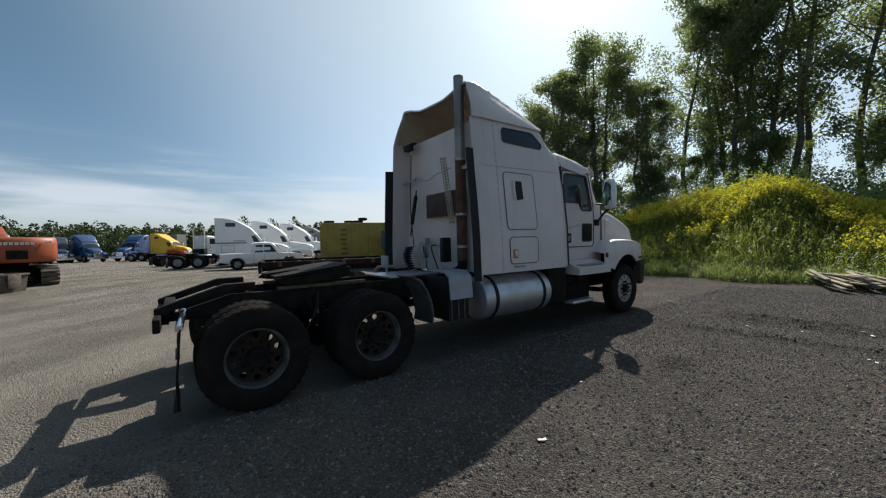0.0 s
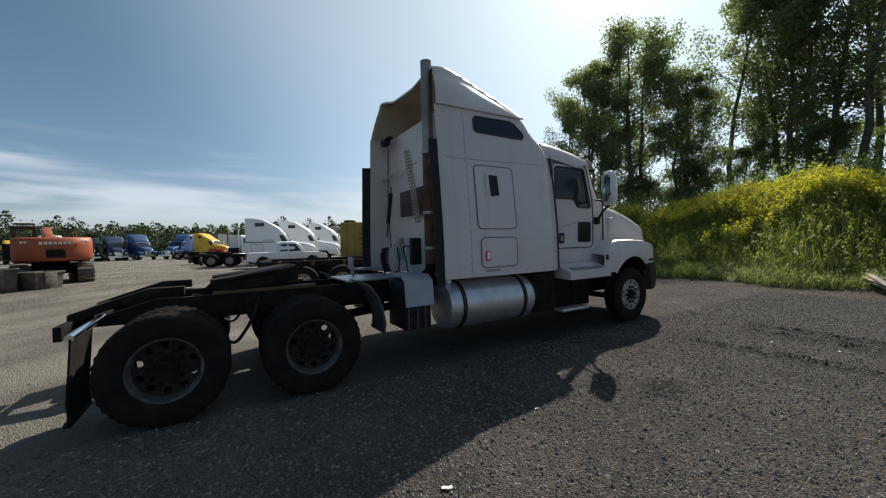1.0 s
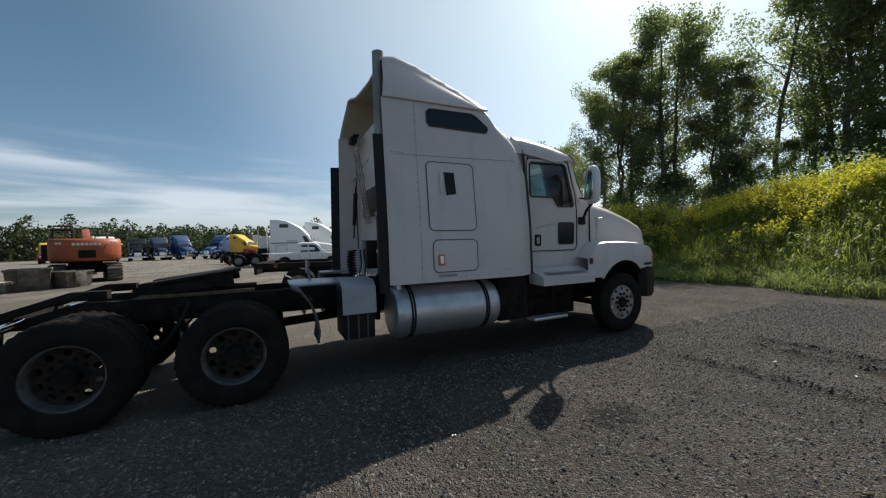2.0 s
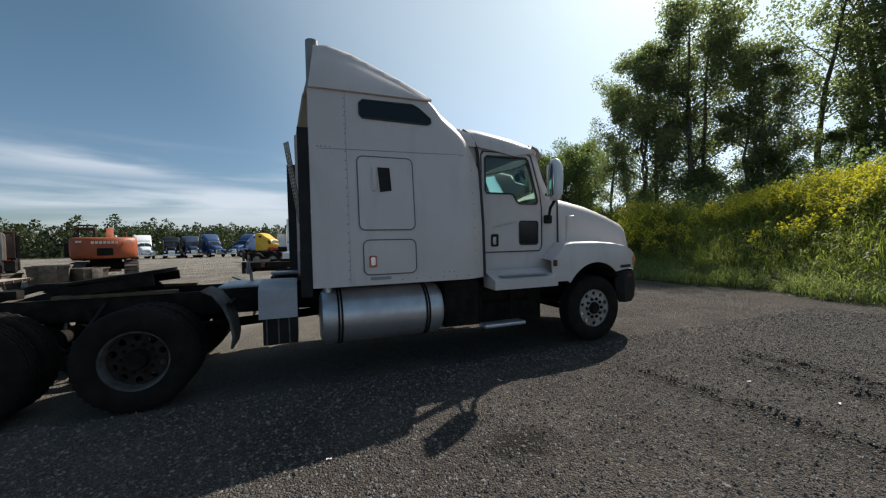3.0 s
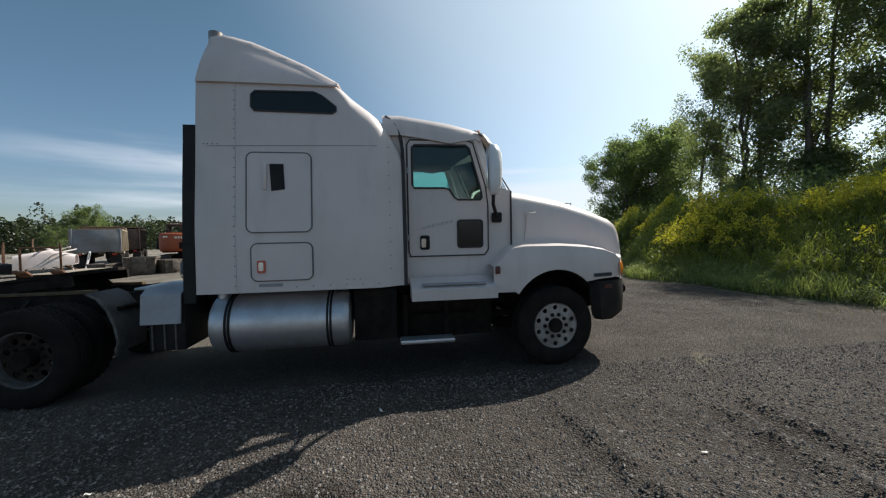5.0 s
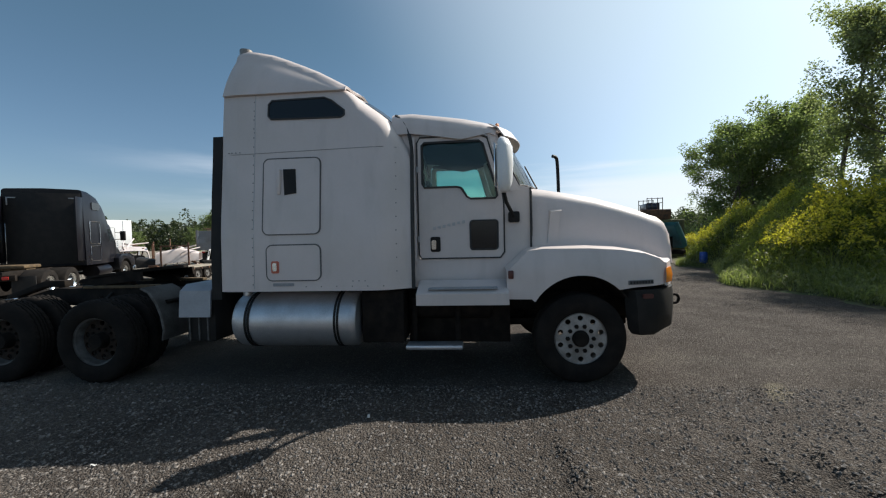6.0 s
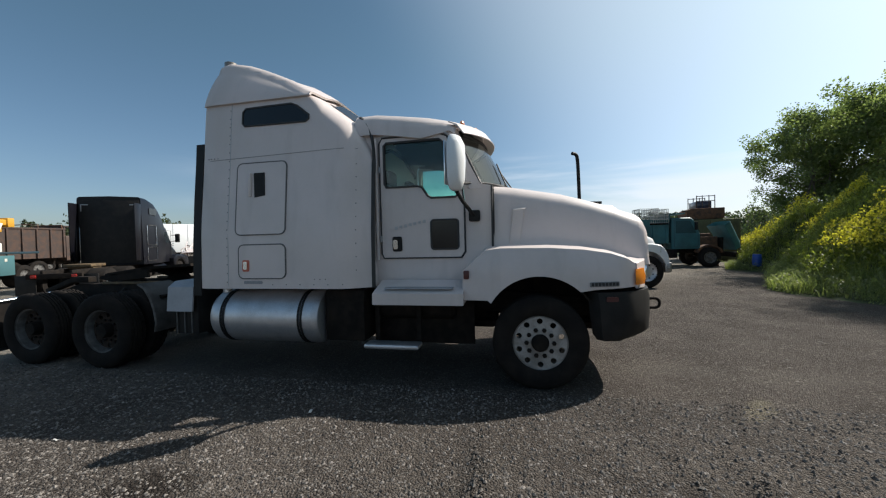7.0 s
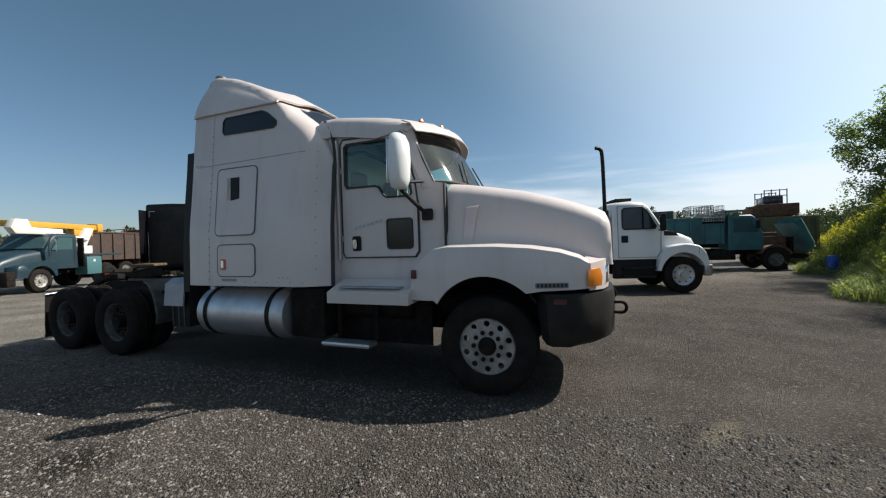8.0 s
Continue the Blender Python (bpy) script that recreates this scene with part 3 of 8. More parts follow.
def build_truck():
    root = thing("semi_truck", "worn white bonneted tractor unit with tall sleeper on dark gravel", "truck")
    # sleeper: walls up to the seam under the roof fairing
    xs = [-3.93, -3.91, -3.8, -3.6, -3.3, -3.0, -2.75, -2.66, -2.58, -2.48, -2.38, -2.28, -2.18, -2.10, -2.03, -1.97, -1.93, -1.90]
    body = part("sleeper_body", loft([sleeper_ring(x, min(3.435, lerp_table(ROOF, x) - 0.01)) for x in xs]), white, root, sharp=50)
    side = lambda off: (lambda u, v: Vector((u, -slp_half(u, v) - off, v)))
    # roof fairing, a hollow shell open at the back, lower in the middle than along its ribs
    rows = []
    for x in [-4.12, -4.06, -3.95, -3.8, -3.6, -3.4, -3.2, -3.0, -2.88, -2.78, -2.70, -2.62]:
        top = lerp_table(ROOF, x)
        z0 = 3.40
        half = []
        for k in range(6):
            z = z0 + max(0.01, top - 0.10 - z0) * k / 5
            half.append((x, -(slp_half(x, z) + 0.012 - 0.12 * (k / 5) ** 2 * smooth((top - z0) / 0.5)), z))
        w = -half[-1][1]
        dip = 0.13 * smooth((-3.45 - x) / 0.6) - 0.12 * smooth((x + 3.7) / 0.8)
        cr = 0.14 - 0.09 * smooth((-3.5 - x) / 0.5)
        for a in (30, 60, 90):
            t = radians(a)
            zs_ = max(z0 + 0.01, top - 0.10)
            half.append((x, -(w - cr * (1 - math.cos(t))), zs_ + (top - zs_) * math.sin(t)))
        for f in (0.78, 0.6, 0.4, 0.2, 0.0):
            half.append((x, -(w - cr) * f, top - dip * smooth((1 - f) / 0.7)))
        full = half + [(a, -b, c) for a, b, c in half[-2::-1]]
        rows.append([(a - 0.075 * (b + 1.0) * smooth((-3.6 - x) / 0.5) + 0.10 * smooth((-3.7 - x) / 0.4) * (c - 3.4) / 0.6, b, c) for a, b, c in full])
    fair = part("roof_fairing", loft(rows, closed=False, thick=-0.025), white, root, sharp=50)
    inner = [[(x + 0.02, y * 0.95, max(z - 0.035, 3.432)) for x, y, z in r] for r in rows[:7]]
    part("fairing_liner", loft(inner, closed=False), beige, fair, "bare beige fibreglass inside of the fairing")
    part("seam", tube([side(0.012)(x, 3.425) for x in np.linspace(-4.08, -2.75, 10)], 0.005, 6), grey_seal, fair)
    # glass of the sleeper
    win = [(-3.52, 3.10), (-3.55, 3.14), (-3.55, 3.28), (-3.51, 3.325), (-2.88, 3.335), (-2.80, 3.30), (-2.64, 3.17), (-2.64, 3.12), (-2.68, 3.09)]
    for sgn in (1, -1):
        pl = lambda u, v, s=sgn: Vector((u, s * (slp_half(u, v) + 0.004), v))
        w = part("side_window", sheet(win, [], pl, 0.006), dark_glass, body, "black side window")
        part("window_seal", rim(win, pl, 0.012), seam, w)
    slope = []
    for x in np.linspace(-2.60, -2.10, 7):
        q = slp_half(x, min(3.435, lerp_table(ROOF, x)) - 0.28) - 0.29
        slope.append([(x, q * f * 0.97, lerp_table(ROOF, x) + 0.004 + 0.11 * smooth((x + 2.75) / 0.25) * smooth((1 - abs(f) * 0.97) / 0.6)) for f in np.linspace(-1, 1, 13)])
    part("roof_window", loft(slope, closed=False, thick=0.01), dark_glass, fair, "black raked roof window")
    gasket = [Vector((-1.885, y * 0.995, z)) for _, y, z in sleeper_ring(-1.90, lerp_table(ROOF, -1.90))]
    for sgn in (-1, 1):
        part("corner_gaiter", tube(curve_points([(-1.885, sgn * 0.925, 2.45), (-1.888, sgn * 0.93, 2.75), (-1.93, sgn * 0.925, 2.95), (-2.0, sgn * 0.90, 3.07), (-2.08, sgn * 0.85, 3.15)]), 0.022, 6), seam, body)
    part("cab_gasket", tube(gasket, 0.024, 6), seam, body, "black rubber gaiter between cab and sleeper")
    # lockers in the near wall and the far wall
    for sgn in (1, -1):
        for nm, (x0, x1, z0, z1) in (("bunk_door", (-3.60, -2.92, 1.745, 2.63)), ("locker_door", (-3.56, -2.92, 1.215, 1.625))):
            o = rounded(x0, x1, z0, z1, 0.07)
            d = part(nm, sheet(o, [], lambda u, v, s=sgn: Vector((u, s * (slp_half(u, v) + 0.010), v)), 0.012), white, body)
            part("door_seal", rim(o, lambda u, v, s=sgn: Vector((u, s * (slp_half(u, v) + 0.006), v)), 0.009), grey_seal, d)
            if nm == "bunk_door":
                hx0, hx1, hz0, hz1 = -3.36, -3.20, 2.20, 2.50
                pk = [(hx0, hz1), (hx1 - 0.015, hz1), (hx1, hz0 + 0.02), (hx0 + 0.02, hz0)]
                part("vent", sheet(pk, [], lambda u, v, s=sgn: Vector((u, s * (slp_half(u, v) + 0.020), v)), 0.012), black, d, "black vent opening")
                part("vent_guard", box(-3.43, -3.385, sgn * 1.13, sgn * 1.19, 2.21, 2.50, 0.012), white, d)
            else:
                part("latch", sheet(rounded(-3.50, -3.41, 1.30, 1.44, 0.02), [], lambda u, v, s=sgn: Vector((u, s * (slp_half(u, v) + 0.020), v)), 0.012), orange_label, d, "faded red and white latch sticker")
                part("latch_bezel", sheet(rounded(-3.48, -3.43, 1.325, 1.42, 0.015), [], lambda u, v, s=sgn: Vector((u, s * (slp_half(u, v) + 0.030), v)), 0.012), chrome, d)
        part("name_badge", sheet(rounded(-3.49, -3.24, 1.150, 1.185, 0.01, 2), [], lambda u, v, s=sgn: Vector((u, s * (slp_half(u, v) + 0.008), v)), 0.008), grey_text, body, "small dark grey badge")
        # panel seams and rivets
        part("panel_seam", tube([(x, sgn * (slp_half(x, 2.695 + 0.02 * (x + 4)) + 0.001), 2.695 + 0.02 * (x + 4)) for x in np.linspace(-4.1, -2.05, 14)], 0.004, 6), faint_seam, body)
        part("panel_seam", tube([(-3.715, sgn * (slp_half(-3.715, z) + 0.0005), z) for z in np.linspace(1.12, 3.4, 10)], 0.003, 6), bare, body)
        spots = [(-3.73, z) for z in np.linspace(1.17, 3.32, 21)] + [(-2.06, z) for z in np.linspace(1.30, 2.55, 9)] + [(x, 1.14) for x in np.linspace(-3.1, -2.2, 6)]
        spots += [(-2.55, 1.2), (-2.48, 1.2), (-2.41, 1.2), (-3.30, 3.46), (-3.37, 3.46), (-3.43, 3.46), (-4.04, 2.72), (-4.0, 2.72), (-3.95, 2.72), (-3.9, 2.72), (-3.72, 2.95), (-3.72, 3.15)]
        for x, z in spots:
            bm = lathe([(0.0, -0.004), (0.007, -0.003), (0.009, 0.002)], 6)
            if sgn > 0:
                bm.transform(Matrix.Rotation(math.pi, 4, "Z"))
            r = part("rivet", bm, rivet_grey, body)
            r.location = (x, sgn * slp_half(x, z), z)
    # back wall gear
    for sgn in (1, -1):
        rows = []
        for z in (1.0, 1.6, 2.2, 2.7, 2.93):
            w = slp_half(-4.1, z)
            xa, xb = (-4.30, -4.43) if sgn > 0 else (-4.135, -4.255)
            rows.append([(xa, sgn * (w - 0.03), z), (xa, sgn * w, z), (xb, sgn * (w - 0.005 + 0.05 * (sgn > 0)), z), (xb, sgn * (w - 0.03 + 0.05 * (sgn > 0)), z)])
        part("side_extender", loft(rows), black, root, "black rubber edge flap")
        zs = np.linspace(1.09, 3.41, 12)
        part("side_fin", loft([[Vector((x, sgn * slp_half(x, z), z)) for z in zs] for x in ((-4.30, -4.1, -3.9) if sgn > 0 else (-4.13, -4.06, -3.9))], closed=False, thick=0.03), white, body)
    lamp = part("work_lamp", merge(box(-4.16, -4.05, 0.68, 0.88, 3.28, 3.39, 0.02), box(-4.12, -4.03, 0.62, 0.98, 3.38, 3.41, 0.006)), black, body, "black work lamp")
    part("lamp_cable", tube(curve_points([(-4.06, 0.78, 3.22), (-4.05, 0.82, 2.9), (-4.05, 0.86, 2.5), (-4.05, 0.86, 2.1), (-4.06, 0.8, 1.75), (-4.07, 0.74, 1.5)]), 0.009, 6), black, lamp)
    part("cross_bar", tube([(-4.07, 1.12, 2.71), (-4.07, 0.70, 2.73), (-4.07, 0.62, 2.74)], 0.022, 8), bare, body)
    part("hose_hook", tube(curve_points([(-4.06, 0.45, 2.70), (-4.08, 0.2, 2.66), (-4.2, -0.2, 2.68), (-4.2, -0.6, 2.72)]), 0.008, 6), bare, body)
    part("gas_strut", merge(tube([(-4.14, 0.52, 2.42), (-4.14, 0.68, 1.92)], 0.034, 10), tube([(-4.14, 0.50, 2.52), (-4.14, 0.52, 2.42)], 0.012, 8), tube([(-4.14, 0.68, 1.92), (-4.14, 0.74, 1.70)], 0.012, 8)), black, body, "black gas strut")
    ped = part("control_box", merge(box(-4.09, -4.03, -0.58, 0.27, 2.0, 2.40, 0.012), box(-4.10, -4.08, -0.52, 0.21, 2.05, 2.35, 0.008)), hatch_brown, body, "dark brown square access hatch")
    holes = [[(u + 0.013 * math.cos(t), v + 0.013 * math.sin(t)) for t in (0, 1.05, 2.1, 3.14, 4.2, 5.24)] for u in (-0.022, 0.022) for v in np.linspace(0.05, 0.95, 22)]
    strip = sheet([(-0.045, 0), (0.045, 0), (0.045, 1.0), (-0.045, 1.0)], holes, lambda u, v: Vector((0, u, v)), 0.012)
    strip.transform(Matrix.Translation((-4.23, -0.66, 1.86)) @ Matrix.Rotation(radians(8.5), 4, "Y").inverted() @ Matrix.Rotation(radians(36), 4, "Z"))
    part("perforated_rail", strip, stack_metal, body, "grey perforated steel rail")
    for k, (col, y0) in enumerate(((cable_red, 0.62), (cable_blue, 0.56), (black, 0.50))):
        pts = [(-4.16 + 0.06 * math.cos(i * 0.8) - 0.02 * k, y0 + 0.16 + 0.06 * math.sin(i * 0.8) + 0.1 * math.sin(i * 0.05), 1.50 - i * 0.0055) for i in range(76)]
        part("coiled_hose", tube(pts, 0.013, 6), col, body, ("red", "blue", "black")[k] + " coiled air hose")
    for k in range(5):
        y = 0.42 - 0.13 * k
        part("cable", tube(curve_points([(-4.06, y, 1.62 - 0.03 * k), (-4.13, y + 0.05, 1.5), (-4.14, y - 0.05, 1.3), (-4.2, y - 0.14 - 0.04 * k, 1.12), (-4.06, y - 0.2, 1.02)]), 0.011, 6), black if k % 2 else bare, body)
    part("junction_box", merge(box(-4.13, -4.03, 0.26, 0.40, 1.50, 1.66, 0.02), box(-4.12, -4.03, 0.30, 0.37, 1.30, 1.52, 0.01)), steel, body)
    part("junction_box", box(-4.2, -4.03, -0.36, -0.26, 1.25, 1.65, 0.02), black, body)
    # exhaust stack
    st = part("exhaust_pipe", tube([(-4.05, -0.665, 2.84), (-4.05, -0.665, 4.13)], 0.078, 20, caps=False), stack_metal, root, "dull heat-stained metal exhaust stack")
    part("heat_shield", tube([(-4.05, -0.665, 1.28), (-4.05, -0.665, 2.86)], 0.082, 18), rusty, st, "sooty heat shield")
    part("elbow", tube(curve_points([(-4.05, -0.665, 1.32), (-4.055, -0.64, 1.16), (-4.13, -0.5, 1.06), (-4.15, -0.32, 1.0)]), 0.08, 14), grease, st)
    # added dark plug that closes the open pipe below its mouth
    part("soot_core", tube([(-4.05, -0.665, 3.0), (-4.05, -0.665, 4.09)], 0.07, 16), grease, st)
    for z in (1.5, 2.0, 2.85):
        part("stack_clamp", lathe([(0.083, z - 0.02), (0.092, z - 0.02), (0.092, z + 0.02), (0.083, z + 0.02)], 18, "z"), steel, st).location = (-4.05, -0.665, 0)
    part("stack_bracket", box(-4.09, -4.03, -1.06, -0.74, 2.68, 2.74, 0.006), steel, st)
    return root, body, fair


truck, slp_body, slp_fair = build_truck()


def build_cab(root):
    cw = 0.90
    # roof with its brow
    rows = []
    for x, z, w in ((-2.12, 3.14, 0.905), (-1.9, 3.145, 0.905), (-1.6, 3.105, 0.905), (-1.3, 3.055, 0.902), (-1.08, 2.995, 0.895), (-0.98, 2.955, 0.885), (-0.93, 2.92, 0.87)):
        hang = 0.24 - 0.17 * smooth((x + 1.25) / 0.3)
        half = [(x, -w, z - hang), (x, -w * 0.997, z - hang * 0.66), (x, -w * 0.975, z - hang * 0.3), (x, -w * 0.91, z - 0.015), (x, -w * 0.8, z + 0.02), (x, -w * 0.5, z + 0.06), (x, 0, z + 0.08)]
        rows.append(half + [(a, -b, c) for a, b, c in half[-2::-1]])
    bow = lambda y: 0.28 * (1 - (y / 0.9) ** 2)
    for k, row in enumerate(rows):
        f = smooth((row[0][0] + 1.6) / 0.7)
        rows[k] = [(x + f * bow(y), y, z) for x, y, z in row]
    roof = part("cab_roof", loft(rows, closed=False, thick=-0.04), white, root, sharp=50)
    part("headliner", loft([[(x, y * 0.95, z - 0.06) for x, y, z in r] for r in rows[:6]], closed=False), cloth, roof)
    # sun visor, a curved white board over the windscreen with marker lamps
    vis = []
    for a, b in ((-0.03, 0.012), (0.07, -0.03), (0.15, -0.135), (0.143, -0.145), (0.062, -0.045), (-0.035, 0.0)):
        vis.append([(-0.93 + bow(y) + a, y, 2.985 + 0.05 * (1 - (y / 0.9) ** 2) + b) for y in np.linspace(-0.92, 0.92, 19)])
    part("sun_visor", loft([list(c) for c in zip(*vis)]), white, roof, "white sun visor")
    for y in (-0.62, -0.22, 0.0, 0.22, 0.62):
        bm = loft([[(0.03 * c, 0.05 * s, 0) for c, s in [(math.cos(t), math.sin(t)) for t in np.linspace(0, 5.6, 8)]], [(0.022 * c, 0.04 * s, 0.03) for c, s in [(math.cos(t), math.sin(t)) for t in np.linspace(0, 5.6, 8)]]])
        m = part("marker_lamp", bm, amber, roof, "amber marker lamp")
        m.location = (-1.0 + bow(y), y, 3.01 + 0.055 * (1 - (y / 0.9) ** 2))
    fillet = 0.05
    for sgn in (-1, 1):
        pl = lambda off: (lambda u, v: Vector((u, sgn * (cw + off - 0.02 * smooth((u + 1.0) / 0.6) - 0.012 * smooth((1.9 - v) / 0.6)), v)))
        # door
        outer = [(-1.80, 1.42), (-1.83, 1.47), (-1.83, 2.80), (-1.79, 2.86), (-1.08, 2.865), (-0.995, 2.83), (-0.84, 2.30), (-0.81, 2.05), (-0.81, 1.49), (-0.86, 1.42)]
        win = [(-1.75, 2.27), (-1.77, 2.31), (-1.77, 2.77), (-1.74, 2.80), (-1.09, 2.805), (-1.045, 2.77), (-0.90, 2.25), (-0.885, 2.15), (-0.91, 2.125), (-1.20, 2.125), (-1.24, 2.15), (-1.31, 2.255), (-1.36, 2.27)]
        low = rounded(-1.21, -0.885, 1.52, 1.865, 0.035)
        door = part("door", sheet(outer, [win, low], pl(0.0), 0.035), white, root)
        part("door_seal", rim(outer, pl(0.004), 0.010), seam, door)
        wg = part("window", sheet(win, [], pl(-0.015), 0.005), tint, door, "green tinted window glass")
        wg.visible_shadow = False
        part("window_seal", rim(win, pl(0.002), 0.016), seam, door)
        part("peep_window", sheet(low, [], pl(-0.004), 0.006), dark_glass, door, "dark lower door window")
        part("peep_seal", rim(low, pl(0.002), 0.012), seam, door)
        h = part("handle_recess", sheet(rounded(-1.69, -1.57, 1.50, 1.68, 0.025), [], pl(0.004), 0.008), black, door)
        part("handle", sheet(rounded(-1.675, -1.62, 1.53, 1.64, 0.015), [], pl(0.018), 0.015), chrome, h, "chrome door handle")
        for k in range(7):
            part("faded_writing", sheet([(-1.66 + 0.058 * k, 1.76 + 0.012 * k + 0.01 * (k % 2)), (-1.62 + 0.058 * k, 1.762 + 0.012 * k), (-1.622 + 0.058 * k, 1.80 + 0.012 * k), (-1.655 + 0.058 * k, 1.795 + 0.012 * k)], [], pl(0.003), 0.002), grey_bar, door)
        for z in (1.62, 2.45):
            part("hinge", box(-1.845, -1.815, sgn * (cw - 0.01), sgn * (cw + 0.02), z, z + 0.07, 0.005), bare, door)
        # the cab's side round the door, with the cowl in front
        frame_o = [(-2.05, 1.08), (-2.05, 2.95), (-1.0, 2.93), (-0.93, 2.88), (-0.72, 2.28), (-0.49, 2.24), (-0.49, 1.05)]
        frame_h = [(-1.815, 1.41), (-1.84, 1.465), (-1.84, 2.81), (-1.80, 2.87), (-1.08, 2.875), (-0.985, 2.84), (-0.83, 2.30), (-0.80, 2.05), (-0.80, 1.48), (-0.85, 1.41)]
        sp = part("side_panel", sheet(frame_o, [frame_h], pl(-0.012), 0.03), white, root)
        part("drip_rail", tube(curve_points([pl(0.01)(-1.80, 2.875), pl(0.02)(-1.4, 2.895), pl(0.02)(-1.08, 2.885), pl(0.012)(-0.985, 2.845)], 4), 0.012, 6), bare, sp)
        part("pillar_rail", tube([pl(0.02)(-1.87, 1.4), pl(0.02)(-1.87, 2.86)], 0.018, 8), white, sp)
        part("cowl_seam", box(-0.505, -0.485, sgn * (cw - 0.10), sgn * (cw - 0.015), 1.5, 2.24, 0.004), seam, sp)
        # fairing step below the door
        st = [(1.04, sgn * 1.245), (1.16, sgn * (cw + 0.01)), (0.93, sgn * (cw + 0.01)), (0.915, sgn * 1.245)]
        rows = [[(x, y, z) for z, y in st] for x in (-1.83, -1.3, -0.80)]
        s = part("step_fairing", loft(rows), white, root, "white painted step fairing with worn top")
        part("step_tread", box(-1.70, -0.92, sgn * 1.02, sgn * 1.20, 1.085, 1.10, 0.006, m=Matrix.Translation((0, 0, 1.09)) @ Matrix.Rotation(sgn * -0.0, 4, "X") @ Matrix.Translation((0, 0, -1.09))), plate_steel, s)
        lowst = part("lower_step", box(-1.97, -1.32, sgn * 1.0, sgn * 1.20, 0.40, 0.455, 0.02), aluminium, root, "aluminium lower step")
        for x in (-1.90, -1.38):
            part("step_hanger", box(x - 0.03, x + 0.03, sgn * 0.90, sgn * 0.93, 0.41, 0.95, 0.008), grease, lowst)
        # mirror
        mir = []
        for k, (z, hx, hy) in enumerate(((2.14, 0.05, 0.03), (2.16, 0.09, 0.06), (2.25, 0.115, 0.085), (2.45, 0.12, 0.095), (2.62, 0.11, 0.09), (2.70, 0.085, 0.06), (2.725, 0.045, 0.03))):
            mir.append([(-0.86 + hy * math.cos(t) * (1.3 if math.cos(t) > 0 else 0.55), sgn * 1.27 + hx * 1.25 * math.sin(t), z) for t in np.linspace(0, 2 * math.pi, 17)[:-1]])
        bm = loft(mir)
        bm.transform(Matrix.Translation((-0.86, sgn * 1.27, 0)) @ Matrix.Rotation(sgn * radians(14), 4, "Z") @ Matrix.Translation((0.86, -sgn * 1.27, 0)))
        mr = part("mirror", bm, white_clean, root, "white mirror shell", sharp=60)
        part("mirror_glass", box(-0.925, -0.915, sgn * 1.16, sgn * 1.38, 2.20, 2.66, 0.004, m=Matrix.Translation((-0.86, sgn * 1.27, 0)) @ Matrix.Rotation(sgn * radians(14), 4, "Z") @ Matrix.Translation((0.86, -sgn * 1.27, 0))), mirror_face, mr)
        arm = part("mirror_arm", merge(tube([(-0.84, sgn * 1.25, 2.14), (-0.80, sgn * 1.10, 2.05), (-0.70, sgn * 0.92, 1.90)], 0.022, 8), tube([(-0.84, sgn * 1.22, 2.22), (-0.74, sgn * 0.92, 2.27)], 0.018, 8)), black, mr, "black mirror arm")
        part("arm_foot", box(-0.76, -0.63, sgn * 0.87, sgn * 0.93, 1.83, 1.96, 0.02), black, arm)
    # windscreen, bent in plan, between raked posts
    def ws(u, v):
        y = 0.84 * u
        return Vector((-0.90 + 0.27 * v + (0.28 + 0.06 * v) * (1 - u * u), y * (1 + 0.02 * v), 2.87 - 0.60 * v))
    us = np.linspace(-1, 1, 17)
    glassrows = [[ws(u, v) for u in us] for v in (0.02, 0.25, 0.5, 0.75, 0.98)]
    w = part("windscreen", loft(glassrows, closed=False), screen_glass, root, "bowed windscreen glass")
    w.visible_shadow = False
    edge = [(u, 0.0) for u in us] + [(1.0, v) for v in (0.25, 0.5, 0.75)] + [(u, 1.0) for u in us[::-1]] + [(-1.0, v) for v in (0.75, 0.5, 0.25)]
    part("windscreen_seal", rim(edge, lambda u, v: ws(u, v), 0.022), seam, w)
    for sgn in (-1, 1):
        part("a_pillar", loft([[(x, sgn * y, z) for x, y, z in r] for r in (
            [(-1.02, 0.90, 2.93), (-0.88, 0.82, 2.93), (-0.88, 0.86, 2.9), (-0.98, 0.91, 2.88)],
            [(-0.90, 0.895, 2.55), (-0.77, 0.83, 2.58), (-0.76, 0.86, 2.55), (-0.86, 0.905, 2.5)],
            [(-0.78, 0.88, 2.22), (-0.60, 0.84, 2.24), (-0.58, 0.87, 2.22), (-0.74, 0.895, 2.2)])]), white, root)
    for y0 in (-0.45, 0.12):
        part("wiper", tube([ws(y0 - 0.05, 0.99) + Vector((0.04, 0, 0.0)), ws(y0 + 0.15, 0.45) + Vector((0.035, 0, 0))], 0.010, 6), black, w)
    # inside
    part("cab_floor", box(-2.0, -0.55, -0.86, 0.86, 1.05, 1.12, 0.0), cloth, root)
    part("dashboard", loft([[(x, y, z) for x, z in ((-0.55, 1.2), (-0.55, 2.10), (-0.70, 2.13), (-0.92, 2.02), (-0.95, 1.2))] for y in (-0.84, 0.84)]), cloth, root)
    part("bulkhead", box(-2.04, -2.0, -0.86, 0.86, 1.1, 2.95, 0.0), cloth, root)
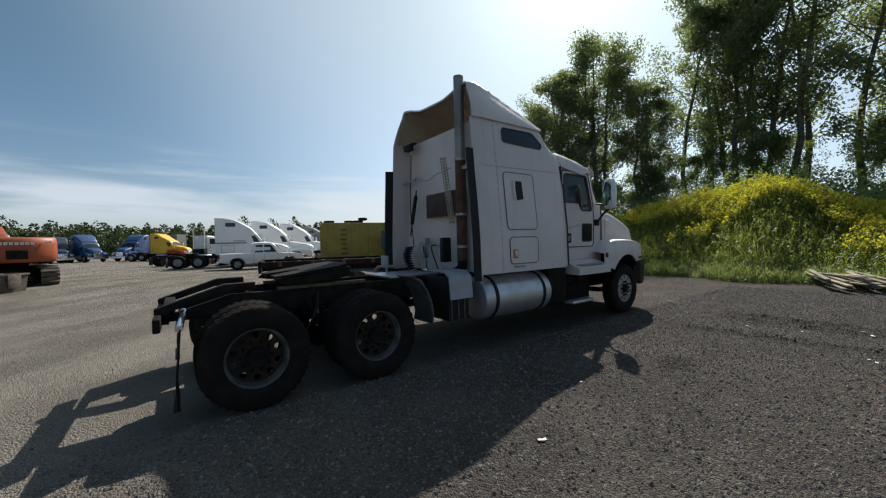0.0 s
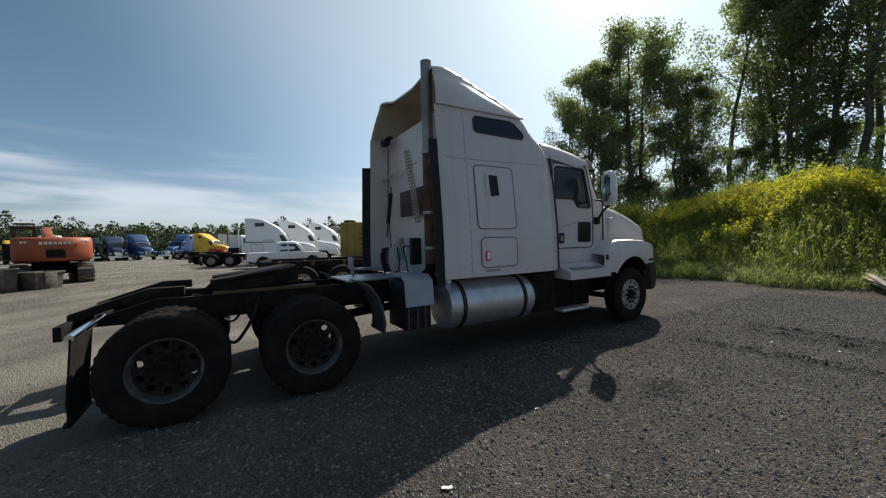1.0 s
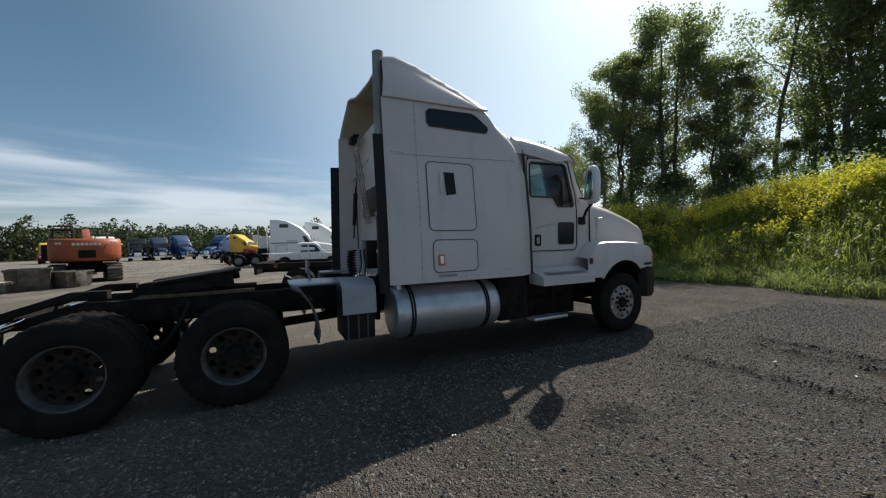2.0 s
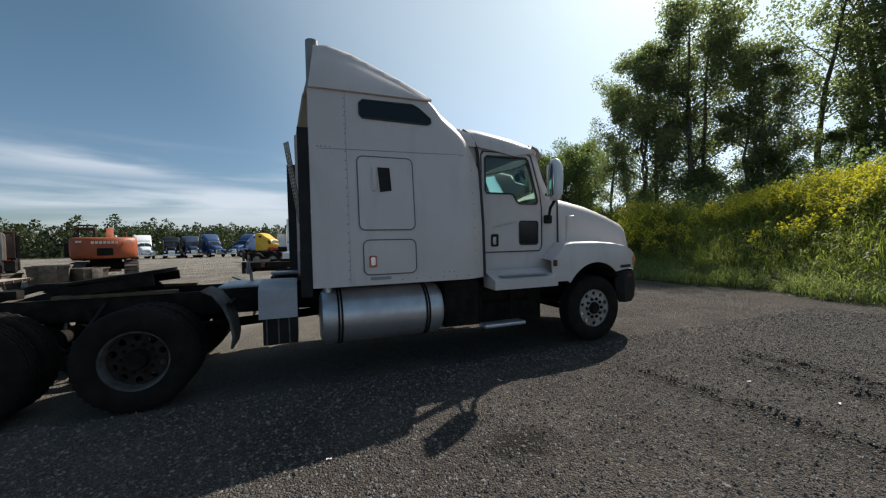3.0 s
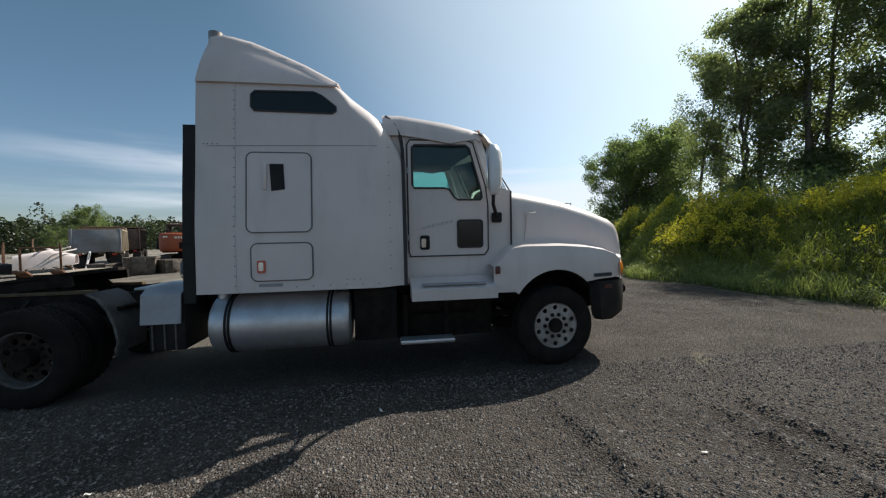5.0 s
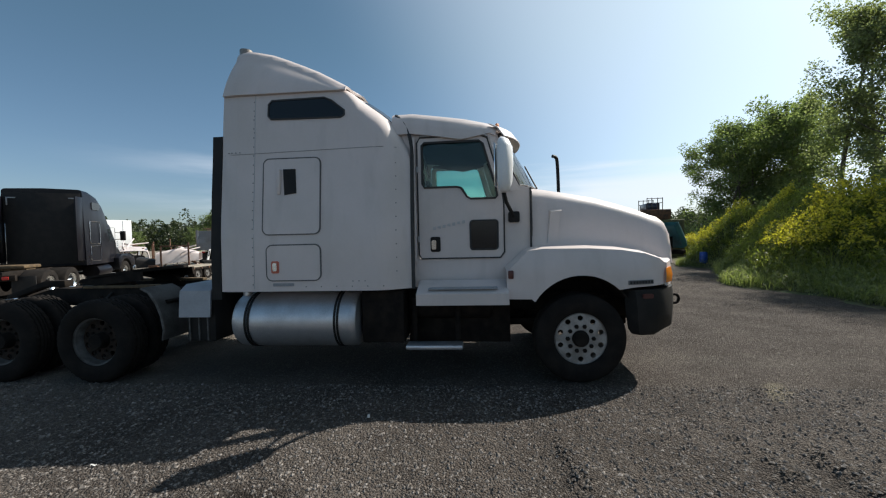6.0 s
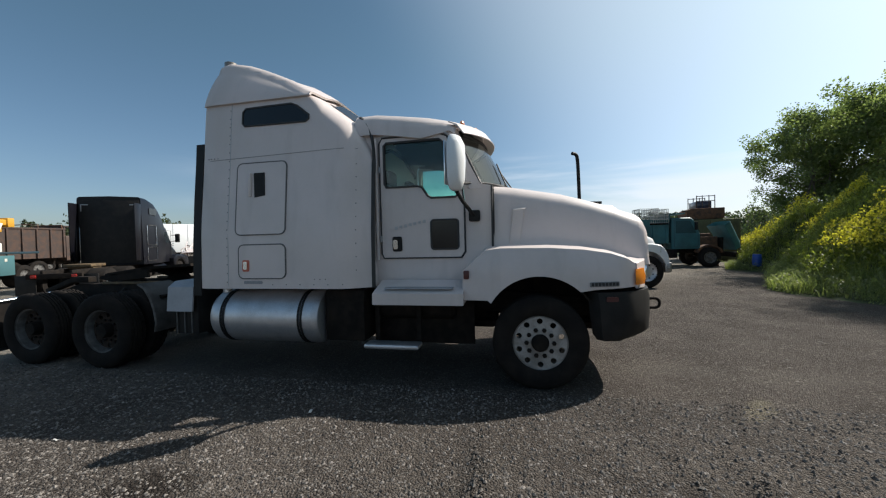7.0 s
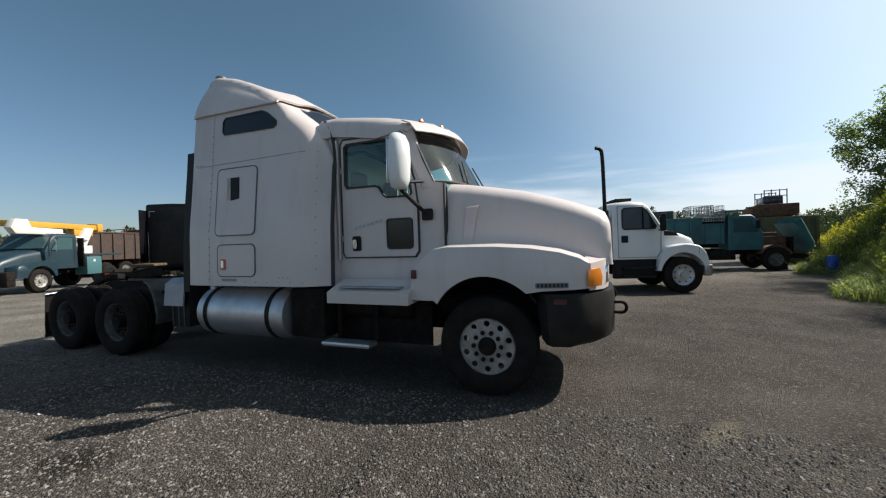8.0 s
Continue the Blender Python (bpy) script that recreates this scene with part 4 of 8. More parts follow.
    for y in (-0.45, 0.45):
        sb = part("seat", merge(box(-1.78, -1.30, y - 0.25, y + 0.25, 1.55, 1.72, 0.06, seg=3), box(-1.90, -1.75, y - 0.25, y + 0.25, 1.65, 2.36, 0.06, seg=3)), cloth, root, "dark cloth seat")
        part("seat_base", box(-1.72, -1.38, y - 0.2, y + 0.2, 1.11, 1.56, 0.03), black, sb)
        part("headrest", box(-1.92, -1.80, y - 0.15, y + 0.15, 2.34, 2.55, 0.05, seg=3), cloth, sb)
    bm = bmesh.new()
    rings = []
    for k in range(25):
        a = 2 * math.pi * k / 24
        c = Vector((0, 0.22 * math.cos(a), 0.22 * math.sin(a)))
        rings.append([c * (1 + 0.08 * math.cos(t)) + Vector((0.018 * math.sin(t), 0, 0)) for t in np.linspace(0, 5.23, 6)])
    bm.free()
    bm = merge(loft(rings, caps=(False, False)), box(-0.012, 0.012, -0.21, 0.21, -0.02, 0.02, 0.0), box(-0.012, 0.012, -0.02, 0.02, -0.21, 0.0, 0.0))
    bm.transform(Matrix.Translation((-1.12, 0.45, 2.03)) @ Matrix.Rotation(radians(-38), 4, "Y"))
    part("steering_wheel", bm, black, root)


grey_bar = mat("faint_grey_bar", (0.58, 0.57, 0.57), 0.6, bump=0.0)
build_cab(truck)


def fender_w(x):
    """Half width of the front wings along the truck."""
    return lerp_table(((-0.8, 1.14), (-0.4, 1.175), (0.2, 1.175), (0.55, 1.14), (0.85, 1.05), (1.02, 0.93), (1.14, 0.75)), x)


def build_front(root):
    # bonnet: rings across the truck along x
    prof = ((-0.485, 2.245, 0.84), (-0.3, 2.225, 0.82), (0.0, 2.175, 0.785), (0.3, 2.12, 0.75), (0.6, 2.035, 0.725), (0.85, 1.955, 0.705), (1.0, 1.895, 0.69), (1.10, 1.865, 0.675), (1.16, 1.825, 0.66), (1.195, 1.75, 0.65), (1.205, 1.5, 0.645), (1.205, 1.34, 0.645))
    rows = []
    for x, zt, w in prof:
        zb = 1.44 - 0.14 * smooth((x - 0.3) / 0.4)
        half = [(x, -w, zb)]
        for k in range(1, 4):
            half.append((x, -w + 0.03 * (k / 3) ** 2 + 0.02 * k / 3, zb + max(0.01, zt - 0.17 - zb) * k / 3))
        wy = -half[-1][1]
        r = min(0.17, (zt - zb) * 0.8)
        for a in (22, 45, 67, 90):
            t = radians(a)
            half.append((x, -(wy - r * 1.3 * (1 - math.cos(t))), zt - r + r * math.sin(t)))
        half += [(x + 0.01 * (x > 1.15), -wy * 0.4, zt + 0.025), (x + 0.015 * (x > 1.15), 0, zt + 0.04)]
        rows.append(half + [(a, -b, c) for a, b, c in half[-2::-1]])
    hood = part("bonnet", loft(rows, closed=False, thick=-0.02), white, root, sharp=50)
    part("grille", merge(box(1.12, 1.17, -0.56, 0.56, 0.95, 1.62, 0.02), *[box(1.165, 1.185, -0.52, 0.52, 1.0 + 0.075 * k, 1.03 + 0.075 * k, 0.004) for k in range(8)]), black, hood)
    for sgn in (-1, 1):
        # moulded air duct on the bonnet's flank
        duct = [(-0.33, 1.52), (-0.27, 1.97), (-0.11, 1.985), (-0.13, 1.94), (-0.19, 1.52)]
        yo = lambda x: lerp_table(tuple((p[0], p[2]) for p in prof), x)
        part("air_duct", loft([[(x, sgn * (yo(x) - 0.03), z) for x, z in duct], [(x, sgn * (yo(x) + 0.028), z - 0.005) for x, z in [(-0.31, 1.53), (-0.255, 1.955), (-0.125, 1.965), (-0.14, 1.93), (-0.20, 1.53)]]]), white, hood)
        part("hinge_line", tube([(-0.478, sgn * 0.845, 1.5), (-0.478, sgn * 0.83, 2.2)], 0.008, 6), seam, hood)
        # wing: outer skin with the wheel arch, crowned top
        arch_r = 0.62
        out = [(-0.815, 0.96), (-0.815, 1.27), (-0.56, 1.50), (-0.40, 1.52), (0.1, 1.515), (0.45, 1.49), (0.72, 1.445), (0.90, 1.385), (0.985, 1.33), (1.0, 1.27), (1.0, 1.09), (0.60, 1.06)]
        archpts = [(0.0 + 0.60 * math.cos(t), 0.60 + arch_r * math.sin(t)) for t in np.linspace(radians(47), radians(148), 14)]
        outline = out[:-1] + [(0.56, 1.075)] + archpts + [(-0.545, 0.96)]
        bm = bmesh.new()
        vs = [bm.verts.new((u, v, 0)) for u, v in outline]
        for a, b in zip(vs, vs[1:] + vs[:1]):
            bm.edges.new((a, b))
        bmesh.ops.triangle_fill(bm, edges=bm.edges[:], use_beauty=True)
        bmesh.ops.subdivide_edges(bm, edges=[e for e in bm.edges if e.calc_length() > 0.3], cuts=2)
        bmesh.ops.triangulate(bm, faces=bm.faces)
        for v in bm.verts:
            x, z = v.co.x, v.co.y
            v.co = (x, sgn * (fender_w(x) - 0.05 * smooth((z - 1.30) / 0.25)), z)
        bmesh.ops.recalc_face_normals(bm, faces=bm.faces)
        bmesh.ops.solidify(bm, geom=bm.faces[:], thickness=0.02)
        wing = part("wing", bm, white, root, "white front wing", sharp=50)
        tops = ((-0.815, 1.27), (-0.56, 1.50), (-0.40, 1.52), (0.1, 1.515), (0.45, 1.49), (0.72, 1.445), (0.90, 1.385), (0.985, 1.33), (1.02, 1.26))
        rows = []
        for x, z in tops:
            y0, y1 = fender_w(x) - 0.05 * smooth((z - 1.30) / 0.25), 0.55
            row = []
            for k in range(7):
                f = k / 6
                y = y0 + (y1 - y0) * f
                row.append((x, sgn * y, z + 0.03 * math.sin(min(1, f * 3) * math.pi / 2) - (0.0 if f < 0.5 else 0.02 * (f - 0.5))))
            rows.append(row)
        part("wing_top", loft(rows, closed=False, thick=0.02), white, wing, sharp=60)
        # nose panel between wing and grille with the head lamp
        nose = [[(x, sgn * y, z) for x, y, z in r] for r in (
            [(1.0, 0.955, 1.33), (1.12, 0.80, 1.35), (1.19, 0.58, 1.38)], [(1.005, 0.96, 1.2), (1.13, 0.80, 1.2), (1.19, 0.58, 1.2)], [(1.0, 0.96, 1.07), (1.12, 0.80, 1.07), (1.18, 0.58, 1.07)])]
        part("nose_panel", loft(nose, closed=False, thick=0.02), white, wing)
        part("nose_cover", loft([[(1.0, sgn * 0.955, 1.33), (1.12, sgn * 0.80, 1.352), (1.19, sgn * 0.58, 1.382)], [(0.94, sgn * 0.93, 1.355), (0.96, sgn * 0.75, 1.395), (0.98, sgn * 0.52, 1.41)]], closed=False, thick=0.015), white, wing)
        part("head_lamp", box(1.10, 1.175, sgn * 0.56, sgn * 0.72, 1.12, 1.30, 0.02, m=None), chrome, wing, "chrome head lamp")
        sig = [[(x, sgn * y, z) for x, y, z in r] for r in (
            [(0.975, 0.99, 1.11), (1.04, 0.945, 1.11), (1.10, 0.87, 1.11), (1.04, 0.90, 1.11)], [(0.975, 1.0, 1.19), (1.05, 0.955, 1.19), (1.11, 0.87, 1.19), (1.04, 0.90, 1.19)], [(0.98, 0.98, 1.27), (1.03, 0.945, 1.275), (1.09, 0.87, 1.28), (1.04, 0.90, 1.28)])]
        part("indicator", loft(sig), amber, wing, "amber corner indicator")
        part("side_repeater", box(-0.80, -0.74, sgn * (fender_w(-0.77) - 0.005), sgn * (fender_w(-0.77) + 0.03), 1.19, 1.285, 0.012), dull_red, wing, "dull red side lamp")
        part("name_badge", sheet(rounded(0.50, 0.80, 1.105, 1.155, 0.01, 2), [], lambda u, v: Vector((u, sgn * (fender_w(u) + 0.012), v)), 0.008), badge_grey, wing, "grey metal badge")
        for k in range(8):
            part("badge_bar", sheet([(0.515 + 0.036 * k, 1.115), (0.538 + 0.036 * k, 1.115), (0.538 + 0.036 * k, 1.147), (0.515 + 0.036 * k, 1.147)], [], lambda u, v: Vector((u, sgn * (fender_w(u) + 0.020), v)), 0.006), seam, wing)
        part("wheel_well", loft([[(0.60 * math.cos(t), sgn * y, 0.60 + arch_r * math.sin(t)) for t in np.linspace(radians(35), radians(150), 14)] for y in (1.11, 0.55)], closed=False, thick=-0.02), grease, wing)
        # bumper corner
        rows = []
        for z, grow, x1 in ((0.54, 0.0, 0.64), (0.60, 0.02, 0.60), (0.80, 0.03, 0.575), (0.95, 0.03, 0.565), (1.045, 0.02, 0.56)):
            plan = [(x1, 1.10), (0.80, 1.075), (0.93, 0.99), (1.06, 0.86), (1.16, 0.70), (1.22, 0.45), (1.24, 0.0)]
            cut = -0.07 if z < 0.56 else 0.0
            rows.append([(x + grow + cut * (x > 0.9), sgn * (y + grow * (y > 0)), z) for x, y in plan] + [(x - 0.06, sgn * max(0, y - 0.07), z) for x, y in plan[::-1]])
        part("bumper", loft(rows), black, root, "dull black plastic bumper", sharp=50)
        part("bumper_lamp", sheet(rounded(0.66, 0.78, 0.95, 1.0, 0.015, 3), [], lambda u, v: Vector((u, sgn * (1.125 - 0.12 * (u - 0.6)), v)), 0.012), dull_red, root, "dull red reflector")
        part("tow_hook", merge(tube(curve_points([(1.20, sgn * 0.55, 0.80), (1.32, sgn * 0.55, 0.80), (1.35, sgn * 0.55, 0.85), (1.32, sgn * 0.55, 0.90), (1.22, sgn * 0.55, 0.90)]), 0.016, 8), box(1.17, 1.22, sgn * 0.50, sgn * 0.60, 0.76, 0.94, 0.01)), grease, root, "black tow hook")
        front_wheel(root, 0.0, sgn * 1.125, 0.50, sgn)
    part("front_axle", merge(tube([(0, -0.95, 0.50), (0, -0.5, 0.42), (0, 0.5, 0.42), (0, 0.95, 0.50)], 0.055, 10), box(-0.8, 0.75, -0.47, -0.38, 0.52, 0.60, 0.01), box(-0.8, 0.75, 0.38, 0.47, 0.52, 0.60, 0.01)), grease, root)
    part("engine", merge(box(-0.45, 1.0, -0.34, 0.34, 0.55, 1.75, 0.06), box(-1.5, -0.5, -0.26, 0.26, 0.45, 1.0, 0.06)), grease, root)


badge_grey = mat("badge_grey", (0.28, 0.28, 0.29), 0.45, 0.4, bump=0.0)
dull_red = mat("dull_red_lens", (0.10, 0.025, 0.02), 0.4, bump=0.0)
build_front(truck)


def build_chassis(root):
    for sgn in (-1, 1):
        part("frame_rail", prism([(-7.80, 0.84), (-7.76, 0.90), (-7.2, 1.06), (-5.2, 1.06), (-1.0, 1.02), (1.05, 0.86), (1.05, 0.66), (-1.2, 0.74), (-5.2, 0.78), (-7.72, 0.84)], sgn * 0.40, sgn * 0.48, 0.006), grease, root)
        # fuel tank with straps, cap and brackets
        tk = part("fuel_tank", lathe([(0.0, -4.06), (0.24, -4.055), (0.30, -4.035), (0.325, -4.0), (0.33, -3.95), (0.33, -2.63), (0.325, -2.59), (0.30, -2.555), (0.24, -2.54), (0.0, -2.535)], 40, "x"), aluminium, root, "dull aluminium fuel tank")
        tk.location = (0, sgn * 0.885, 0.71)
        for x in (-3.84, -2.77):
            part("strap", lathe([(0.331, x - 0.03), (0.340, x - 0.03), (0.340, x - 0.006), (0.331, x - 0.006)], 40, "x"), black, tk)
            part("strap", lathe([(0.331, x + 0.006), (0.340, x + 0.006), (0.340, x + 0.03), (0.331, x + 0.03)], 40, "x"), black, tk)
            part("tank_bracket", box(x - 0.04, x + 0.04, sgn * -0.42, sgn * -0.05, -0.36, 0.30, 0.01), grease, tk)
        part("filler_cap", lathe([(0.0, 0.37), (0.05, 0.37), (0.055, 0.36), (0.055, 0.30)], 16, "z"), aluminium, tk).location = (-3.96, sgn * 0.08, 0)
        # tool box with a sloping tread plate lid and the dark box below
        bx = part("battery_box", prism([(-4.66, 0.48), (-4.66, 1.10), (-4.30, 1.10), (-4.30, 0.48)], sgn * 0.55, sgn * 1.10, 0.015), black, root, "black battery box")
        rows = [[(x, sgn * 1.19, 0.79), (x, sgn * 1.16, 1.10), (x, sgn * 1.05, 1.17), (x, sgn * 0.6, 1.175)] for x in (-4.69, -4.5, -4.30)]
        part("tread_plate", loft(rows, closed=False, thick=0.02), lid_paint, bx, "scuffed pale grey box lid")
        for x in (-4.62, -4.50, -4.39):
            part("strap", box(x - 0.008, x + 0.008, sgn * 1.10, sgn * 1.115, 0.49, 0.80, 0.003), dusty_wheel, bx)
        # inner quarter wing in front of the drive wheels
        pts = [(-5.22, 1.13), (-5.12, 1.08), (-5.03, 0.95), (-4.97, 0.80), (-4.94, 0.62), (-4.96, 0.50)]
        rows = [[(x, sgn * y, z) for x, z in pts] for y in (1.12, 0.66)]
        qw = part("quarter_wing", loft(rows, closed=False, thick=0.012), wing_grey, root, "dusty grey quarter wing")
        part("wing_edge", tube([(x, sgn * 1.125, z) for x, z in pts], 0.014, 6), dusty_wheel, qw, "grey worn edge bead")
        part("wing_stay", tube([(-5.0, sgn * 0.45, 0.95), (-5.0, sgn * 1.0, 0.95)], 0.025, 8), grease, root)
        # drive wheels
        for x in (-5.77, -7.05):
            dual_wheel(root, x, sgn * 1.235, 0.50, sgn)
        # mud flap on its chrome hanger
        fl = part("mud_flap", loft([[(x, sgn * y, z) for y in (0.66, 0.9, 1.2)] for x, z in ((-7.66, 0.88), (-7.68, 0.6), (-7.70, 0.36), (-7.69, 0.17))], closed=False, thick=0.015), rubber, root, "black rubber mud flap")
        part("flap_weight", box(-7.72, -7.67, sgn * 0.66, sgn * 1.2, 0.16, 0.20, 0.006), black, fl)
        part("flap_hanger", merge(tube(curve_points([(-7.62, sgn * 0.45, 0.93), (-7.64, sgn * 0.8, 0.91), (-7.66, sgn * 1.20, 0.88)]), 0.032, 12)), chrome, fl, "chrome mud flap hanger")
        part("tail_lamp", merge(lathe([(0.0, -0.02), (0.05, -0.018), (0.055, 0.02)], 16, "x")), red, root, "red tail lamp").location = (-7.84, sgn * 0.62, 0.86)
        # rear springs and air bags
        for x in (-5.77, -7.05):
            part("air_bag", lathe([(0.0, 0.52), (0.10, 0.52), (0.13, 0.56), (0.12, 0.62), (0.13, 0.68), (0.10, 0.74), (0.0, 0.74)], 16, "z"), rubber, root).location = (x - 0.32, sgn * 0.45, 0)
        part("shock", tube([(-6.2, sgn * 0.55, 0.5), (-6.4, sgn * 0.55, 0.95)], 0.035, 8), grease, root)
        part("air_hose", tube(curve_points([(-6.25, sgn * 0.5, 1.0), (-6.3, sgn * 0.62, 0.85), (-6.38, sgn * 0.7, 0.7), (-6.5, sgn * 0.68, 0.55), (-6.62, sgn * 0.6, 0.6)]), 0.018, 8), black, root)
        part("lower_box", box(-2.5, -2.0, sgn * 0.5, sgn * 1.08, 0.45, 1.06, 0.02), grease, root)
        part("air_tank", lathe([(0.0, -1.95), (0.10, -1.94), (0.14, -1.90), (0.14, -1.0), (0.10, -0.96), (0.0, -0.95)], 20, "x"), grease, root).location = (0, sgn * 0.72, 0.80)
        # added dark sheet standing in for the deep shade behind the steps
        part("splash_guard", box(-2.0, -0.74, sgn * 0.70, sgn * 0.73, 0.36, 1.06, 0.008), grease, root)
        # pale plate standing in for a small hole that shows bright
        part("frame_lamp", box(-2.30, -2.22, sgn * 1.0, sgn * 1.015, 0.80, 0.86, 0.006), bare, root)
    for x in (-5.77, -7.05):
        ax = part("axle", tube([(x, -0.9, 0.5), (x, 0.9, 0.5)], 0.09, 12), grease, root)
        part("differential", lathe([(0.0, -0.2), (0.16, -0.18), (0.24, 0.0), (0.16, 0.18), (0.0, 0.2)], 16), grease, ax).location = (x, 0, 0.5)
    for x in (-7.74, -6.9, -6.35, -5.2, -4.2, -2.2, -0.9):
        part("cross_member", box(x - 0.05, x + 0.05, -0.42, 0.42, 0.84, 1.0, 0.01), grease, root)
    part("tail_plate", box(-7.86, -7.80, -0.85, 0.85, 0.80, 0.93, 0.01), grease, root, "dark tail lamp bar")
    # deck ramps at the tail
    for sgn in (-1, 1):
        part("ramp_rail", prism([(-7.86, 0.82), (-7.86, 0.98), (-7.25, 1.18), (-6.95, 1.18), (-6.95, 1.09), (-7.27, 1.09), (-7.74, 0.94), (-7.74, 0.82)], sgn * 0.40, sgn * 0.52, 0.006), grease, root)
    # fifth wheel: a tilted plate with a throat, on its bracket
    plate = [(-0.50, 0.16), (-0.50, 0.44), (-0.34, 0.50), (0.30, 0.50), (0.42, 0.36), (0.46, 0.0), (0.42, -0.36), (0.30, -0.50), (-0.34, -0.50), (-0.50, -0.44), (-0.50, -0.16), (-0.12, -0.05), (-0.12, 0.05)]
    fwp = sheet(plate, [], lambda u, v: Vector((u, v, 0)), 0.045)
    fwp = merge(fwp, prism([(-0.55, -0.02), (-0.5, 0.02), (0.40, 0.0), (0.40, -0.12), (-0.3, -0.10)], 0.46, 0.50), prism([(-0.55, -0.02), (-0.5, 0.02), (0.40, 0.0), (0.40, -0.12), (-0.3, -0.10)], -0.50, -0.46))
    fwp.transform(Matrix.Translation((-6.22, 0, 1.235)) @ Matrix.Rotation(radians(-7), 4, "Y"))
    fw = part("fifth_wheel", fwp, grease, root, "greasy fifth wheel plate")
    for s in (-1, 1):
        part("fifth_wheel_bracket", prism([(-6.45, 1.06), (-6.3, 1.2), (-6.1, 1.2), (-5.95, 1.06)], s * 0.36, s * 0.44, 0.004), grease, fw)
    for s in (-1, 1):
        part("slide_rail", box(-6.7, -5.6, s * 0.40, s * 0.5, 1.06, 1.10, 0.004), ochre, fw, "grease-stained ochre slide rail")
    part("deck_plate", box(-5.2, -4.35, -0.42, 0.42, 1.07, 1.10, 0.006), plate_steel, root, "tread plate catwalk")
    part("hose_stand", merge(tube([(-4.9, 0.25, 1.08), (-4.92, 0.25, 1.26)], 0.02, 8), box(-4.95, -4.93, 0.12, 0.36, 1.2, 1.38, 0.008, m=Matrix.Rotation(radians(0), 4, "Z"))), lid_paint, root, "pale bent hose bracket")
    part("gearbox", merge(box(-2.6, -1.5, -0.25, 0.25, 0.5, 1.0, 0.06), tube([(-2.6, 0, 0.72), (-5.6, 0, 0.55)], 0.06, 10)), grease, root)


ochre = mat("ochre_grease", (0.13, 0.085, 0.04), 0.7, dark=(0.05, 0.036, 0.024), patch=0.8, size=10, bump=0.2)
build_chassis(truck)

# ---- other vehicles and plant in the yard ----
blue_paint = mat("blue_paint", (0.02, 0.06, 0.18), 0.35, dark=(0.015, 0.035, 0.09), patch=0.5, size=1, bump=0.03, coat=0.4)
navy_paint = mat("navy_paint", (0.012, 0.02, 0.06), 0.3, dark=(0.02, 0.025, 0.04), patch=0.5, size=1, bump=0.03, coat=0.5)
black_paint = mat("black_paint", (0.006, 0.006, 0.009), 0.30, dark=(0.011, 0.010, 0.011), patch=0.5, size=1, bump=0.02, coat=0.0, spec=0.22)
grey_paint = mat("grey_paint", (0.16, 0.17, 0.17), 0.45, dark=(0.09, 0.09, 0.085), patch=0.5, size=1.5, bump=0.04)
yellow_paint = mat("yellow_paint", (0.78, 0.46, 0.02), 0.4, dark=(0.55, 0.32, 0.03), patch=0.5, size=1.5, bump=0.03)
red_paint = mat("red_paint", (0.55, 0.03, 0.015), 0.4, dark=(0.3, 0.02, 0.015), patch=0.5, size=1.5, bump=0.03)
teal_paint = mat("teal_paint", (0.045, 0.16, 0.18), 0.45, dark=(0.03, 0.08, 0.085), patch=0.7, size=1.5, bump=0.06)
steel_blue = mat("faded_blue_paint", (0.014, 0.034, 0.047), 0.4, dark=(0.022, 0.042, 0.05), patch=0.6, size=1.5, bump=0.05)
orange_paint = mat("orange_paint", (0.38, 0.088, 0.03), 0.5, dark=(0.25, 0.06, 0.026), patch=0.6, size=1.2, bump=0.05)
dull_yellow = mat("dull_yellow_steel", (0.36, 0.27, 0.05), 0.7, dark=(0.22, 0.16, 0.04), patch=0.7, size=1.2, bump=0.15)
bin_grey = mat("dusty_grey_steel", (0.24, 0.26, 0.28), 0.75, dark=(0.15, 0.14, 0.13), patch=0.8, size=1.0, bump=0.15)
bin_tan = mat("dusty_tan_steel", (0.36, 0.30, 0.22), 0.8, dark=(0.2, 0.16, 0.12), patch=0.7, size=1.5, bump=0.15)
wood = mat("grey_planks", (0.34, 0.29, 0.22), 0.85, dark=(0.18, 0.15, 0.12), patch=0.7, size=3, grain=25, bump=0.3, random_tint=0.25)
fresh_wood = mat("pale_planks", (0.52, 0.42, 0.28), 0.85, dark=(0.30, 0.23, 0.15), patch=0.7, size=3, grain=25, bump=0.3, random_tint=0.25)
crane_yellow = mat("crane_yellow", (0.58, 0.30, 0.03), 0.4, dark=(0.6, 0.3, 0.03), patch=0.4, size=1, bump=0.03)
crane_white = mat("crane_cream", (0.72, 0.70, 0.62), 0.5, dark=(0.5, 0.47, 0.4), patch=0.5, size=1, bump=0.05)
blue_plastic = mat("blue_plastic", (0.02, 0.08, 0.36), 0.4, dark=(0.02, 0.05, 0.2), patch=0.4, size=3, bump=0.03)
far_glass = mat("far_window", (0.02, 0.026, 0.03), 0.1, bump=0.0, patch=0.3)
teal_glass = mat("teal_window", (0.05, 0.10, 0.11), 0.1, bump=0.0, patch=0.3)


def set_down(x, y, heading, scale=1.0):
    """A pose on the yard's surface: heading in degrees, 0 along +x."""
    return Matrix.Translation((x, y, yard_z(x, y))) @ Matrix.Rotation(radians(heading), 4, "Z") @ Matrix.Scale(scale, 4)


